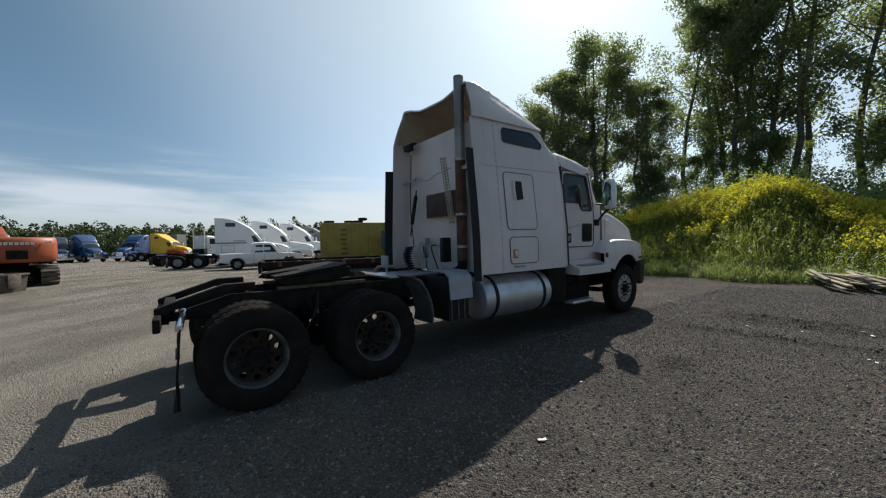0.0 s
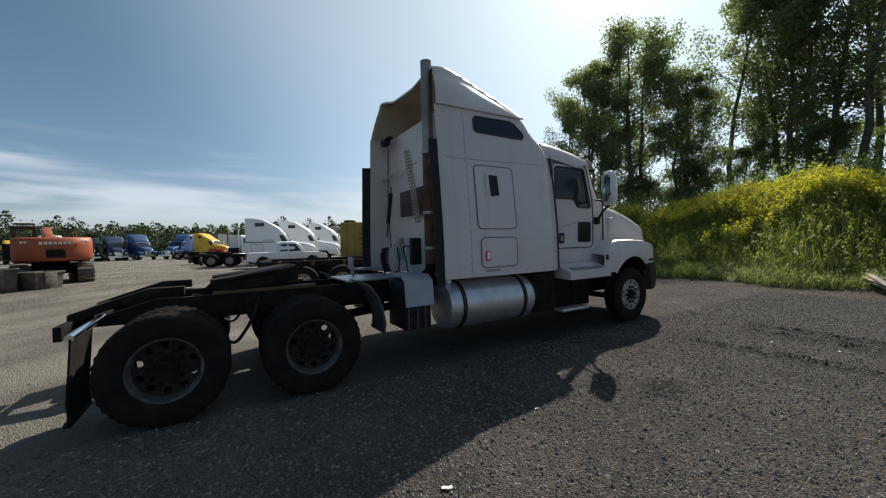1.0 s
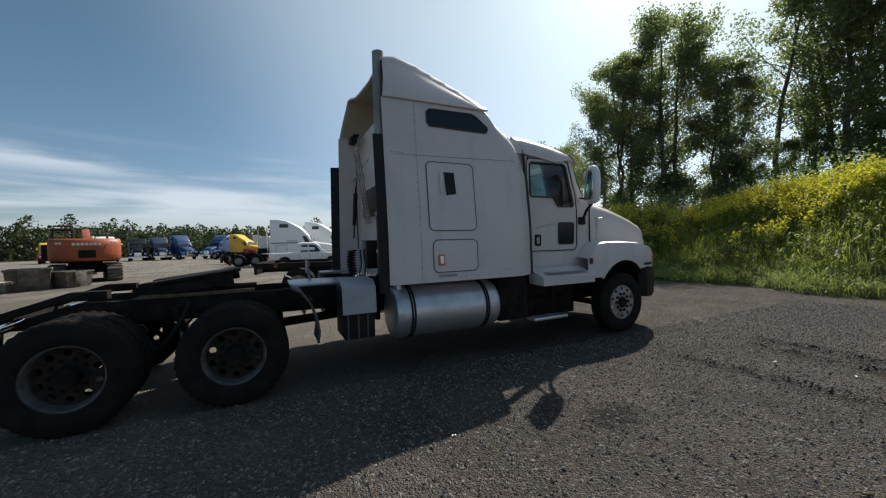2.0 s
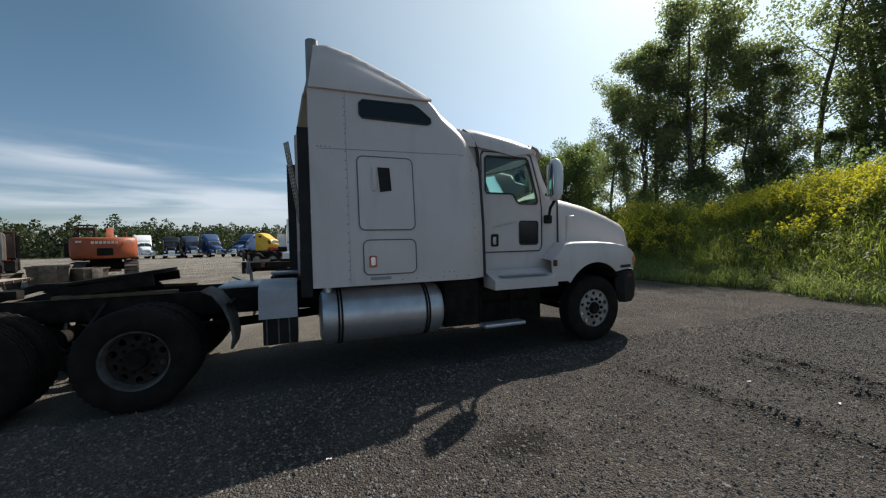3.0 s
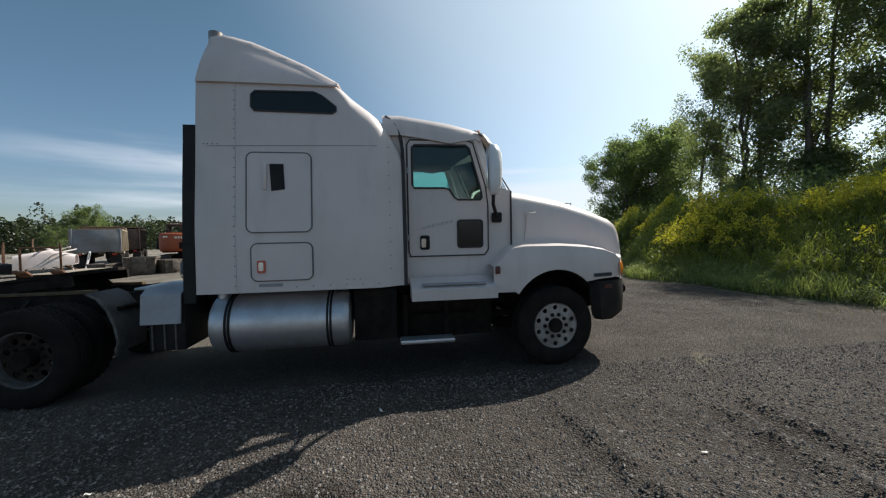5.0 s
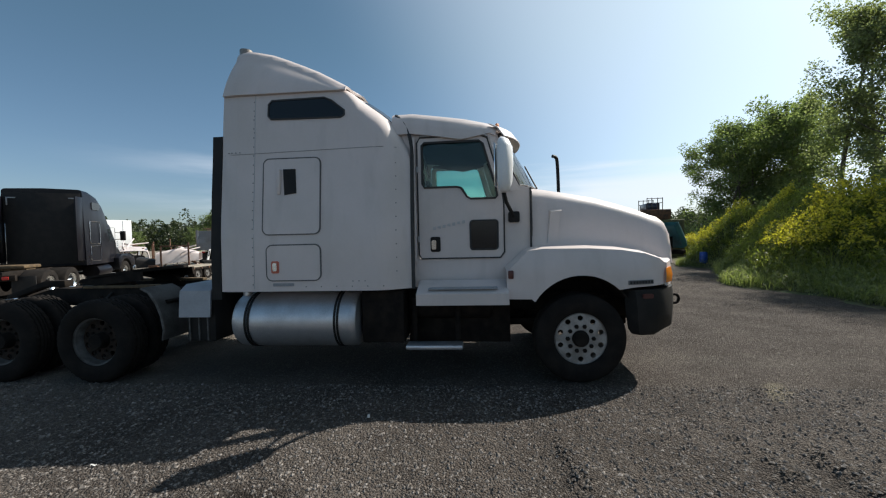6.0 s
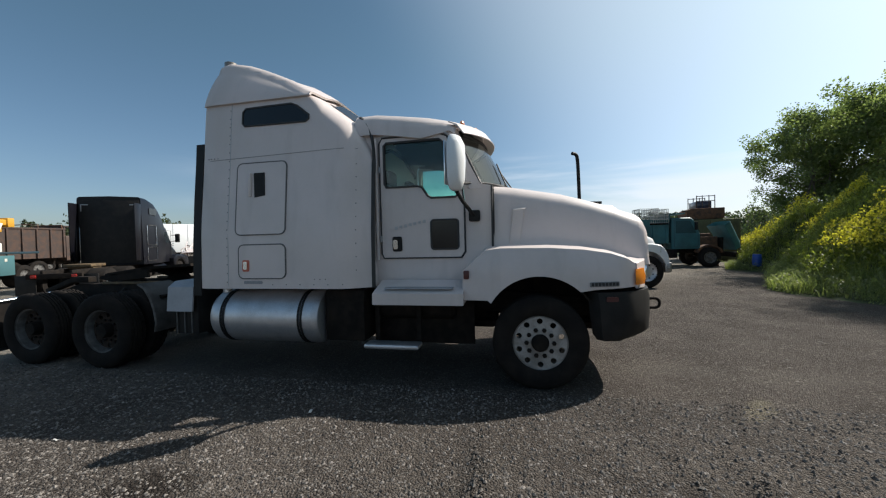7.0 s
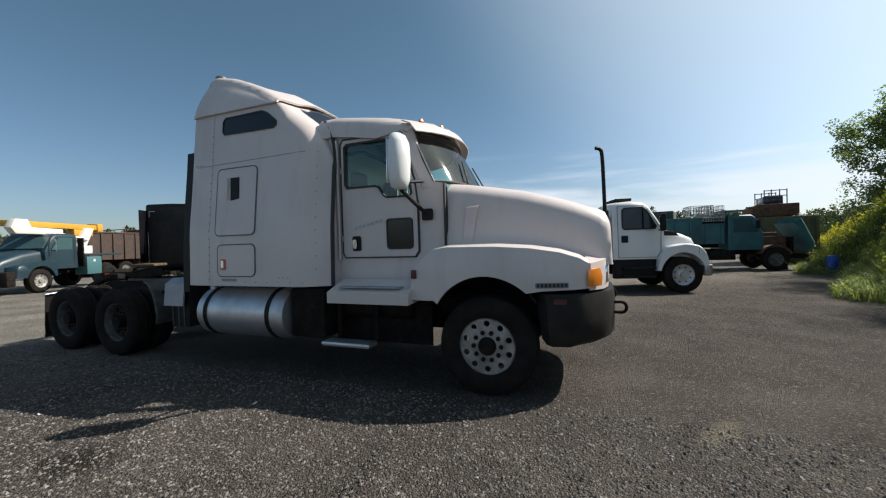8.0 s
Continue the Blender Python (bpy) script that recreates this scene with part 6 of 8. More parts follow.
def green_dumper(m):
    root = thing("dump_truck", "dark teal dump truck with its bonnet tilted open", "truck", m)
    rows = [shell_ring(-1.75, 1.0, 0.95, 2.55, 0.1), shell_ring(-0.85, 1.0, 0.95, 2.55, 0.1), shell_ring(-0.7, 0.98, 0.95, 2.45, 0.1), shell_ring(-0.4, 0.96, 0.95, 1.75, 0.1)]
    cab = part("cab", loft(rows), teal_paint, root, sharp=50)
    for s in (-1, 1):
        part("door_window", sheet([(-1.55, 1.75), (-1.55, 2.38), (-0.88, 2.38), (-0.58, 1.75)], [], lambda u, v, s=s: Vector((u, s * 1.004, v)), 0.012), teal_glass, cab)
        part("door_seam", rim(rounded(-1.62, -0.5, 1.05, 2.45, 0.05, 3), lambda u, v, s=s: Vector((u, s * 1.002, v)), 0.008), seam, cab)
        part("mirror", box(-0.75, -0.65, s * 1.15, s * 1.3, 1.9, 2.3, 0.02), black, root)
        simple_wheel(root, 0, s * 1.12, s, rim_mat=dusty_wheel)
        for x in (-4.6, -3.3):
            simple_wheel(root, x, s * 1.15, s, w=0.55, rim_mat=dusty_wheel)
        part("frame_rail", box(-5.6, 0.9, s * 0.38, s * 0.46, 0.72, 0.98, 0.01), grease, root)
        part("splash_wing", prism([(0.58 * math.cos(t), 0.5 + 0.58 * math.sin(t)) for t in np.linspace(0.4, 2.7, 10)] + [(0.66 * math.cos(t), 0.5 + 0.66 * math.sin(t)) for t in np.linspace(2.7, 0.4, 10)], s * 0.7, s * 1.1), rusty, root)
        part("side_tank", box(-2.6, -1.5, s * 0.6, s * 1.1, 0.5, 0.95, 0.05), grease, root)
    part("windscreen", loft([[Vector((-0.68, -0.85, 2.4)), Vector((-0.68, 0.85, 2.4))], [Vector((-0.37, -0.88, 1.8)), Vector((-0.37, 0.88, 1.8))]], closed=False, thick=0.03), teal_glass, cab)
    dump_box(root, -5.9, -1.95, 1.15, 1.25, 2.42, teal_paint, ribs=7)
    part("cab_shield", merge(box(-1.98, -1.1, -1.0, 1.0, 2.72, 2.78, 0.01), prism([(-1.98, 2.4), (-1.98, 2.78), (-1.85, 2.78), (-1.85, 2.4)], -1.1, 1.1)), teal_paint, root)
    # tilted bonnet, standing on its nose
    hood = loft([shell_ring(0.0, 0.80, 0.12, 0.52, 0.16, 0.03), shell_ring(0.5, 0.74, 0.10, 0.48, 0.16, 0.03), shell_ring(1.15, 0.68, 0.02, 0.38, 0.14), shell_ring(1.4, 0.64, -0.04, 0.28, 0.1)], caps=(False, True))
    hood.transform(Matrix.Translation((1.45, 0, 0.86)) @ Matrix.Rotation(radians(58), 4, "Y") @ Matrix.Translation((-1.4, 0, 0)))
    h = part("bonnet", hood, teal_paint, root, "tilted teal bonnet", sharp=50)
    part("engine", merge(box(-0.35, 0.75, -0.36, 0.36, 0.8, 1.55, 0.05), box(-0.2, 0.5, -0.25, 0.25, 1.5, 1.72, 0.04), lathe([(0.0, 0.75), (0.32, 0.76), (0.34, 0.8), (0.0, 0.82)], 16, "x")), rusty, root)
    part("radiator", box(0.85, 0.98, -0.42, 0.42, 0.75, 1.5, 0.02), grease, root)
    part("bumper", box(1.1, 1.3, -1.1, 1.1, 0.5, 0.75, 0.03), grease, root)
    part("axle", tube([(0, -0.95, 0.48), (0, 0.95, 0.48)], 0.06, 8), grease, root)
    return root


def grey_dumper(m, label, paint, side, top, scale_box=1.0):
    root = thing("dump_truck", label, "truck", m)
    cab = part("cab", loft([shell_ring(-1.75, 1.0, 0.95, 2.6, 0.1), shell_ring(-0.85, 1.0, 0.95, 2.6, 0.1), shell_ring(-0.4, 0.96, 0.95, 1.8, 0.1), shell_ring(0.9, 0.8, 0.95, 1.6, 0.15)]), side, root, sharp=50)
    for s in (-1, 1):
        part("door_window", sheet([(-1.55, 1.8), (-1.55, 2.4), (-0.88, 2.4), (-0.6, 1.8)], [], lambda u, v, s=s: Vector((u, s * 1.004, v)), 0.012), far_glass, cab)
        simple_wheel(root, 0, s * 1.12, s, rim_mat=dusty_wheel)
        for x in (-4.7, -3.4):
            simple_wheel(root, x, s * 1.15, s, w=0.55, rim_mat=dusty_wheel)
        part("frame_rail", box(-5.7, 0.9, s * 0.38, s * 0.46, 0.72, 0.98, 0.01), grease, root)
        part("mud_flap", box(-5.5, -5.47, s * 0.6, s * 1.15, 0.2, 0.9, 0.0), black, root)
        part("tail_lamp", box(-5.84, -5.8, s * 0.7, s * 0.95, 0.95, 1.05, 0.01), red, root)
    b = dump_box(root, -5.8, -1.95, 1.2, 1.15, top, side, tail=paint, ribs=6, flare=0.02)
    part("tarp_frame", merge(*[tube([(x, -1.2, top), (x, -1.15, top + 0.28), (x, 1.15, top + 0.28), (x, 1.2, top)], 0.03, 6) for x in (-2.1, -3.4)]), rusty, b)
    part("cab_shield", box(-1.98, -1.0, -1.15, 1.15, top + 0.18, top + 0.26, 0.01), side, b)
    return root


def flatbed(m, length=6.5, deck=0.95, planks=True, name="flatbed_trailer", label="low dark flatbed trailer with worn plank deck", wheel_mat=None):
    root = thing(name, label, "trailer", m)
    frame = part("trailer_frame", merge(box(0, length, -0.55, -0.45, deck - 0.30, deck - 0.06, 0.01), box(0, length, 0.45, 0.55, deck - 0.30, deck - 0.06, 0.01)), grease, root)
    for s in (-1, 1):
        part("side_rail", box(0, length, s * 1.2, s * 1.26, deck - 0.16, deck, 0.01), grease, root)
        for x in (1.1, 2.25):
            simple_wheel(root, x, s * 1.22, s, R=0.47, w=0.5, rim_mat=wheel_mat or dusty_wheel)
        for x in np.arange(0.5, length - 0.3, 0.9):
            part("stake_pocket", box(x - 0.05, x + 0.05, s * 1.255, s * 1.30, deck - 0.14, deck - 0.02, 0.004), rusty, root)
    for x in np.arange(0.3, length, 0.8):
        part("cross_member", box(x - 0.04, x + 0.04, -1.2, 1.2, deck - 0.18, deck - 0.06, 0.005), grease, root)
    if planks:
        for k in range(9):
            y = -1.19 + 0.265 * k
            part("plank", box(0.02, length - 0.02, y, y + 0.25, deck - 0.055, deck - 0.005 + 0.004 * (k % 3), 0.004), wood, root)
    part("tail_board", box(-0.08, 0.0, -1.26, 1.26, deck - 0.32, deck + 0.02, 0.01), grease, root)
    for s in (-1, 1):
        part("loading_ramp", box(-0.12, 0.0, s * 0.5, s * 1.1, deck - 0.05, deck + 0.55, 0.01, m=Matrix.Translation((0, 0, deck)) @ Matrix.Rotation(radians(-58), 4, "Y") @ Matrix.Translation((0, 0, -deck))), rusty, root) if planks else part("tail_lamp", box(-0.1, -0.07, s * 0.8, s * 1.0, deck - 0.2, deck - 0.1, 0.004), red, root)
    for ax in (1.1, 2.25):
        part("axle", tube([(ax, -1.0, 0.47), (ax, 1.0, 0.47)], 0.06, 8), grease, root)
    for ay in (-0.5, 0.5):
        part("spring_hanger", box(0.7, 2.6, ay - 0.1, ay + 0.1, 0.4, deck - 0.25, 0.02), grease, root)
    part("landing_leg", merge(box(length - 1.2, length - 1.1, -0.5, -0.4, 0.0, deck - 0.2, 0.01), box(length - 1.2, length - 1.1, 0.4, 0.5, 0.0, deck - 0.2, 0.01)), grease, root)
    return root


def wing_strip(outer, r_x, r_z, z0, a0, a1, y0, y1, n=18):
    """A wheel arch: a thick band between the arch's curve and the wing's outline above it."""
    leg = [math.dist(outer[i], outer[i + 1]) for i in range(len(outer) - 1)]
    reach = [sum(leg[:i]) for i in range(len(outer))]
    rows = []
    for k in range(n + 1):
        f = k / n
        t = radians(a0 + (a1 - a0) * f)
        u = (r_x * math.cos(t), z0 + r_z * math.sin(t))
        o = (np.interp(f * reach[-1], reach, [p[0] for p in outer]), np.interp(f * reach[-1], reach, [p[1] for p in outer]))
        soft = 0.05 * (1 if y1 > 0 else -1)
        mid = (o[0] + (u[0] - o[0]) * 0.12, o[1] + (u[1] - o[1]) * 0.12)
        rows.append([Vector((u[0], y0, u[1])), Vector((o[0], y0, o[1])), Vector((o[0], y1 - soft, o[1])), Vector((mid[0], y1, mid[1])), Vector((u[0], y1, u[1]))])
    return loft(rows)


def crane_truck(m):
    root = thing("crane_truck", "faded blue flatbed truck with folded cream and yellow crane", "truck", m)
    rows = [shell_ring(-1.9, 1.0, 0.95, 2.55, 0.15, 0.05), shell_ring(-0.95, 1.0, 0.95, 2.52, 0.15, 0.05), shell_ring(-0.75, 0.97, 0.95, 2.4, 0.12, 0.04), shell_ring(-0.4, 0.94, 0.95, 1.8, 0.1)]
    cab = part("cab", loft(rows), steel_blue, root, sharp=50)
    part("bonnet", loft([shell_ring(-0.45, 0.82, 1.0, 1.82, 0.2, 0.04), shell_ring(0.3, 0.74, 1.0, 1.68, 0.2, 0.04), shell_ring(0.95, 0.66, 0.95, 1.45, 0.2, 0.04), shell_ring(1.15, 0.6, 0.8, 1.25, 0.12)]), steel_blue, root, sharp=50)
    for s in (-1, 1):
        part("door_window", sheet([(-1.65, 1.8), (-1.65, 2.36), (-0.98, 2.36), (-0.62, 1.8)], [], lambda u, v, s=s: Vector((u, s * 0.992, v)), 0.012), teal_glass, cab)
        part("door_seam", rim(rounded(-1.75, -0.55, 1.05, 2.42, 0.05, 3), lambda u, v, s=s: Vector((u, s * 1.0, v)), 0.008), seam, cab)
        part("mirror_arm", tube([(-0.7, s * 0.96, 2.3), (-0.6, s * 1.2, 2.25), (-0.6, s * 1.2, 1.75), (-0.7, s * 0.96, 1.7)], 0.015, 6), chrome, cab)
        part("wing", wing_strip([(-0.72, 0.66), (-0.72, 1.2), (-0.4, 1.34), (0.3, 1.32), (0.95, 1.15), (1.02, 0.66)], 0.62, 0.62, 0.5, 165, 15, s * 0.62, s * 1.14), steel_blue, root, sharp=50)
        simple_wheel(root, 0, s * 1.12, s, rim_mat=alu_wheel)
        for x in (-3.6,):
            simple_wheel(root, x, s * 1.15, s, w=0.55, rim_mat=dusty_wheel)
        part("frame_rail", box(-4.2, 0.9, s * 0.38, s * 0.46, 0.72, 0.98, 0.01), grease, root)
        part("tool_locker", box(-3.0, -2.15, s * 0.65, s * 1.2, 0.6, 1.45, 0.02), teal_locker, root)
        part("locker_badge", box(-2.62, -2.5, s * 1.2, s * 1.212, 1.2, 1.32, 0.0), crane_white, root)
    part("windscreen", loft([[Vector((-0.73, -0.85, 2.36)), Vector((-0.73, 0.85, 2.36))], [Vector((-0.37, -0.88, 1.86)), Vector((-0.37, 0.88, 1.86))]], closed=False, thick=0.03), teal_glass, cab)
    part("bumper", box(1.05, 1.4, -1.15, 1.15, 0.35, 0.95, 0.06), grease, root)
    part("air_cleaner", lathe([(0.0, 1.85), (0.10, 1.85), (0.10, 2.05), (0.0, 2.08)], 12, "z"), crane_white, root).location = (0.2, -0.4, -0.15)
    part("deck", box(-4.3, -2.0, -1.22, 1.22, 1.50, 1.6, 0.02), steel_blue, root)
    part("head_board", merge(box(-2.02, -1.95, -1.2, -0.95, 1.0, 2.35, 0.01), box(-2.02, -1.95, 0.95, 1.2, 1.0, 2.35, 0.01), box(-2.02, -1.95, -1.2, 1.2, 1.0, 1.7, 0.01)), grease, root)
    # crane folded along the truck
    part("crane_base", merge(box(-3.4, -2.7, -0.5, 0.5, 1.6, 2.0, 0.03), prism([(-3.3, 1.95), (-2.7, 1.95), (-3.3, 2.9), (-3.8, 2.9)], -0.3, 0.3, 0.03)), crane_white, root, "cream crane post")
    part("crane_boom", box(-4.2, 0.3, -0.22, 0.18, 2.82, 3.08, 0.03), crane_yellow, root, "yellow telescopic boom")
    part("boom_head", merge(box(-4.45, -4.1, -0.28, 0.24, 2.74, 3.16, 0.03), box(-3.9, -2.8, -0.2, 0.16, 2.5, 2.84, 0.03)), crane_yellow, root)
    part("crane_jib", prism([(-1.8, 2.5), (0.3, 2.5), (0.5, 2.75), (0.3, 3.12), (-0.2, 3.12), (-0.35, 2.8), (-1.8, 2.76)], 0.22, 0.5, 0.02), crane_white, root, "cream folded jib")
    part("crane_ram", tube([(-3.3, 0.35, 2.3), (-1.2, 0.35, 2.65)], 0.07, 10), crane_white, root)
    return root


teal_locker = mat("teal_locker", (0.06, 0.15, 0.165), 0.5, dark=(0.06, 0.15, 0.16), patch=0.6, size=2, bump=0.05)

def day_cab_truck(m):
    """A small bonneted truck: front axle at x=0, facing +x."""
    root = thing("semi_truck", "white day cab truck with one tall black exhaust stack", "truck", m)
    P = white_clean
    rows = []
    for x, w, z1, r in ((-1.80, 0.98, 2.52, 0.16), (-1.72, 1.0, 2.57, 0.18), (-1.3, 1.0, 2.60, 0.18), (-0.95, 0.99, 2.57, 0.18), (-0.80, 0.97, 2.47, 0.16), (-0.60, 0.955, 2.16, 0.12), (-0.40, 0.94, 1.80, 0.08)):
        rows.append(shell_ring(x, w, 0.95, z1, r, 0.06))
    cab = part("cab", loft(rows), P, root, sharp=50)
    part("windscreen", loft([[Vector((-0.80 + 0.14 * (1 - f * f) * 0.5, 0.80 * f, 2.40)) for f in np.linspace(-1, 1, 7)], [Vector((-0.40 + 0.16 * (1 - f * f) * 0.5, 0.88 * f, 1.82)) for f in np.linspace(-1, 1, 7)]], closed=False, thick=0.03), far_glass, cab)
    part("roof_rack", merge(box(-1.55, -1.1, -0.5, 0.5, 2.64, 2.72, 0.01), box(-1.5, -1.45, -0.45, -0.4, 2.56, 2.66, 0.0), box(-1.2, -1.15, 0.4, 0.45, 2.56, 2.66, 0.0)), black, root)
    for s in (-1, 1):
        side = lambda o: (lambda u, v, s=s: Vector((u, s * (1.0 + o - 0.05 * smooth((u + 1.0) / 0.6) - 0.06 * smooth((v - 1.4) / 1.1)), v)))
        win = [(-1.50, 1.80), (-1.54, 1.86), (-1.54, 2.34), (-1.48, 2.40), (-0.98, 2.40), (-0.88, 2.32), (-0.62, 1.86), (-0.66, 1.80)]
        w = part("door_window", sheet(win, [], side(0.012), 0.012), far_glass, cab)
        part("window_seal", rim(win, side(0.012), 0.02), black, w)
        part("quarter_bar", tube([side(0.03)(-0.98, 1.81), side(0.03)(-0.98, 2.39)], 0.014, 6), black, w)
        part("door_seam", rim([(-1.66, 1.0), (-1.66, 2.46), (-0.92, 2.46), (-0.50, 1.80), (-0.52, 1.15), (-0.62, 1.0)], side(0.006), 0.009), seam, cab)
        part("door_handle", sheet(rounded(-1.58, -1.40, 1.42, 1.62, 0.03, 3), [], side(0.016), 0.012), black, cab)
        mr = part("mirror", box(-0.62, -0.52, s * 1.12, s * 1.32, 1.72, 2.20, 0.03), black, root)
        part("mirror_arm", merge(tube([(-0.6, s * 0.93, 2.2), (-0.57, s * 1.2, 2.12)], 0.016, 6), tube([(-0.55, s * 0.93, 1.75), (-0.57, s * 1.2, 1.80)], 0.016, 6)), black, mr)
        # wing with its arch, sloping to the nose
        wing = part("wing", wing_strip([(-0.66, 0.62), (-0.58, 1.02), (-0.38, 1.30), (0.1, 1.37), (0.42, 1.31), (0.58, 1.16), (0.66, 0.95), (0.68, 0.60)], 0.59, 0.64, 0.48, 167, 11, s * 0.60, s * 1.10), P, root, sharp=50)
        part("wheel_well", prism([(0.585 * math.cos(t), 0.48 + 0.605 * math.sin(t)) for t in np.linspace(0.2, 2.94, 14)], s * 0.58, s * 0.64), grease, wing)
        part("head_lamp", loft([[(0.38, s * 1.105, 1.08), (0.40, s * 1.105, 1.26), (0.54, s * 1.06, 1.20), (0.62, s * 1.06, 1.04)], [(0.46, s * 0.80, 1.09), (0.42, s * 0.85, 1.26), (0.58, s * 0.80, 1.21), (0.66, s * 0.80, 1.04)]]), chrome, wing, "clear head lamp")
        simple_wheel(root, 0, s * 1.10, s, R=0.50, rim_mat=aluminium)
        for k in range(2):
            part("step", box(-1.55, -0.68, s * 0.90, s * 1.06, 0.42 + 0.24 * k, 0.50 + 0.24 * k, 0.015), black, root)
        part("skirt", box(-1.75, -0.62, s * 0.70, s * 0.90, 0.40, 0.96, 0.02), black, root)
        part("frame_rail", box(-3.6, 0.55, s * 0.38, s * 0.46, 0.70, 0.95, 0.01), grease, root)
        simple_wheel(root, -2.9, s * 1.15, s, R=0.48, w=0.55, rim_mat=alu_wheel)
    bonnet = [shell_ring(-0.48, 0.80, 1.0, 1.80, 0.14, 0.03), shell_ring(-0.2, 0.76, 1.0, 1.74, 0.15, 0.03), shell_ring(0.22, 0.70, 0.95, 1.63, 0.16, 0.03), shell_ring(0.48, 0.64, 0.9, 1.52, 0.16, 0.03), shell_ring(0.58, 0.58, 0.8, 1.36, 0.14, 0.02), shell_ring(0.62, 0.54, 0.7, 1.1, 0.1, 0.02)]
    b = part("bonnet", loft(bonnet), P, root, sharp=50)
    part("intake_scoop", prism([(-0.40, 1.60), (-0.34, 1.74), (-0.05, 1.68), (0.05, 1.58)], -0.80, -0.74, 0.01), black, b)
    part("grille", box(0.57, 0.65, -0.42, 0.42, 0.72, 1.2, 0.03), chrome, root)
    part("bumper", box(0.52, 0.76, -1.10, 1.10, 0.46, 0.78, 0.06), steel, root, "steel bumper")
    st = part("exhaust_pipe", tube(curve_points([(-1.98, -0.92, 0.7), (-1.98, -0.92, 2.0), (-2.0, -0.92, 3.2), (-2.03, -0.92, 3.95), (-2.10, -0.95, 4.10), (-2.22, -1.0, 4.12)]), 0.052, 10), black, root, "tall black exhaust with curved tip")
    part("heat_guard", tube([(-1.98, -0.92, 0.95), (-1.98, -0.92, 2.35)], 0.095, 12), black, st)
    part("back_rack", merge(box(-1.95, -1.86, -0.7, 0.9, 1.0, 2.2, 0.02), box(-2.3, -1.9, -0.2, 0.7, 1.0, 1.9, 0.04)), bare, root)
    part("axle", tube([(0, -0.95, 0.46), (0, 0.95, 0.46)], 0.06, 8), grease, root)
    part("engine", box(-0.4, 0.5, -0.4, 0.4, 0.5, 1.2, 0.04), grease, root)
    return root


# far line of tractor units
tractor("semi_truck", "black sleeper tractor unit with chrome trim and alloy wheels", set_down(-17.9, 9.85, 116, 0.94), black_paint, sleeper=1.9, roof=3.95, marks=True, wheel_mat=chrome, back_paint=black, chassis=4.3, group="")
white_row = [
    tractor("semi_truck", "white sleeper tractor unit with a green stripe", set_down(-1.25, 29.1, -12), white_clean, sleeper=2.1, roof=3.95, stripe=teal_paint, hood=1.9),
    tractor("semi_truck", "white high-roof tractor unit beside other white trucks", set_down(1.55, 31.3, -20), white_clean, sleeper=1.9, roof=3.9, hood=1.9),
    tractor("semi_truck", "pale white sleeper tractor unit in a parked row", set_down(4.35, 33.4, -24), white_clean, sleeper=1.8, roof=3.85, hood=1.8),
    tractor("semi_truck", "grey-white low sleeper tractor unit in a parked row", set_down(6.95, 35.6, -26), bin_grey, sleeper=1.6, roof=3.6, hood=1.8),
]
tractor("semi_truck", "small white day cab tractor unit with twin black stacks", set_down(-4.3, 39.0, 30), white_clean, sleeper=0, stacks=2, roof=2.9, chassis=5.2)
tractor("semi_truck", "yellow sleeper tractor unit with red bonnet and skirt", set_down(-7.3, 57.5, -30), yellow_paint, sleeper=1.5, roof=3.7, fender_paint=red_paint, low_paint=red_paint)
far_specs = (
    (-10.1, 64.4, 150, grey_paint, "dark grey sleeper tractor unit in a far row", 3.7), (-13.9, 64.0, -120, blue_paint, "blue raised-roof tractor unit in a far row", 3.8), (-17.3, 65.0, -60, blue_paint, "deep blue sleeper tractor unit in a far row", 3.9),
    (-20.6, 65.2, -70, navy_paint, "navy sleeper tractor unit in a far row", 3.6), (-23.7, 65.6, -75, black_paint, "black tractor unit in a far row", 3.5), (-27.3, 66.0, -65, white_clean, "white sleeper tractor unit in a far row", 3.9),
    (-31.1, 66.2, -70, yellow_paint, "yellow and red tractor unit in a far row", 3.3), (-34.3, 67.2, -70, yellow_paint, "yellow tractor unit at the end of a far row", 3.1))
for fx, fy, fh, fp, fl, fr in far_specs:
    tractor("semi_truck", fl, set_down(fx, fy, fh), fp, sleeper=1.5, roof=fr, fender_paint=red_paint if fp is yellow_paint else None)
day_cab_truck(set_down(3.45, 8.25, 13, 1.02))
pickup(set_down(-2.65, 24.0, -6))
excavator(set_down(-13.5, 18.1, 110, 0.87))
green_dumper(set_down(9.0, 16.2, 3, 0.98))
grey_dumper(set_down(-23.0, 26.0, 118), "dump truck with dusty grey tailgate and tan sides", bin_grey, bin_tan, 2.55)
grey_dumper(set_down(-27.5, 36.0, 115), "dark tipper truck with a raised tarp frame", black_rust, grease, 2.9)
flatbed(set_down(-14.0, 9.4, 97, 0.62), 5.5, 0.95)
chassis_trailer = flatbed(set_down(-5.5, 7.55, -12), 5.2, 1.12, planks=False, name="chassis_trailer", label="bare dark trailer chassis with pale wheel rims", wheel_mat=alu_wheel)
crane_truck(set_down(-21.4, 3.5, -64, 1.0))


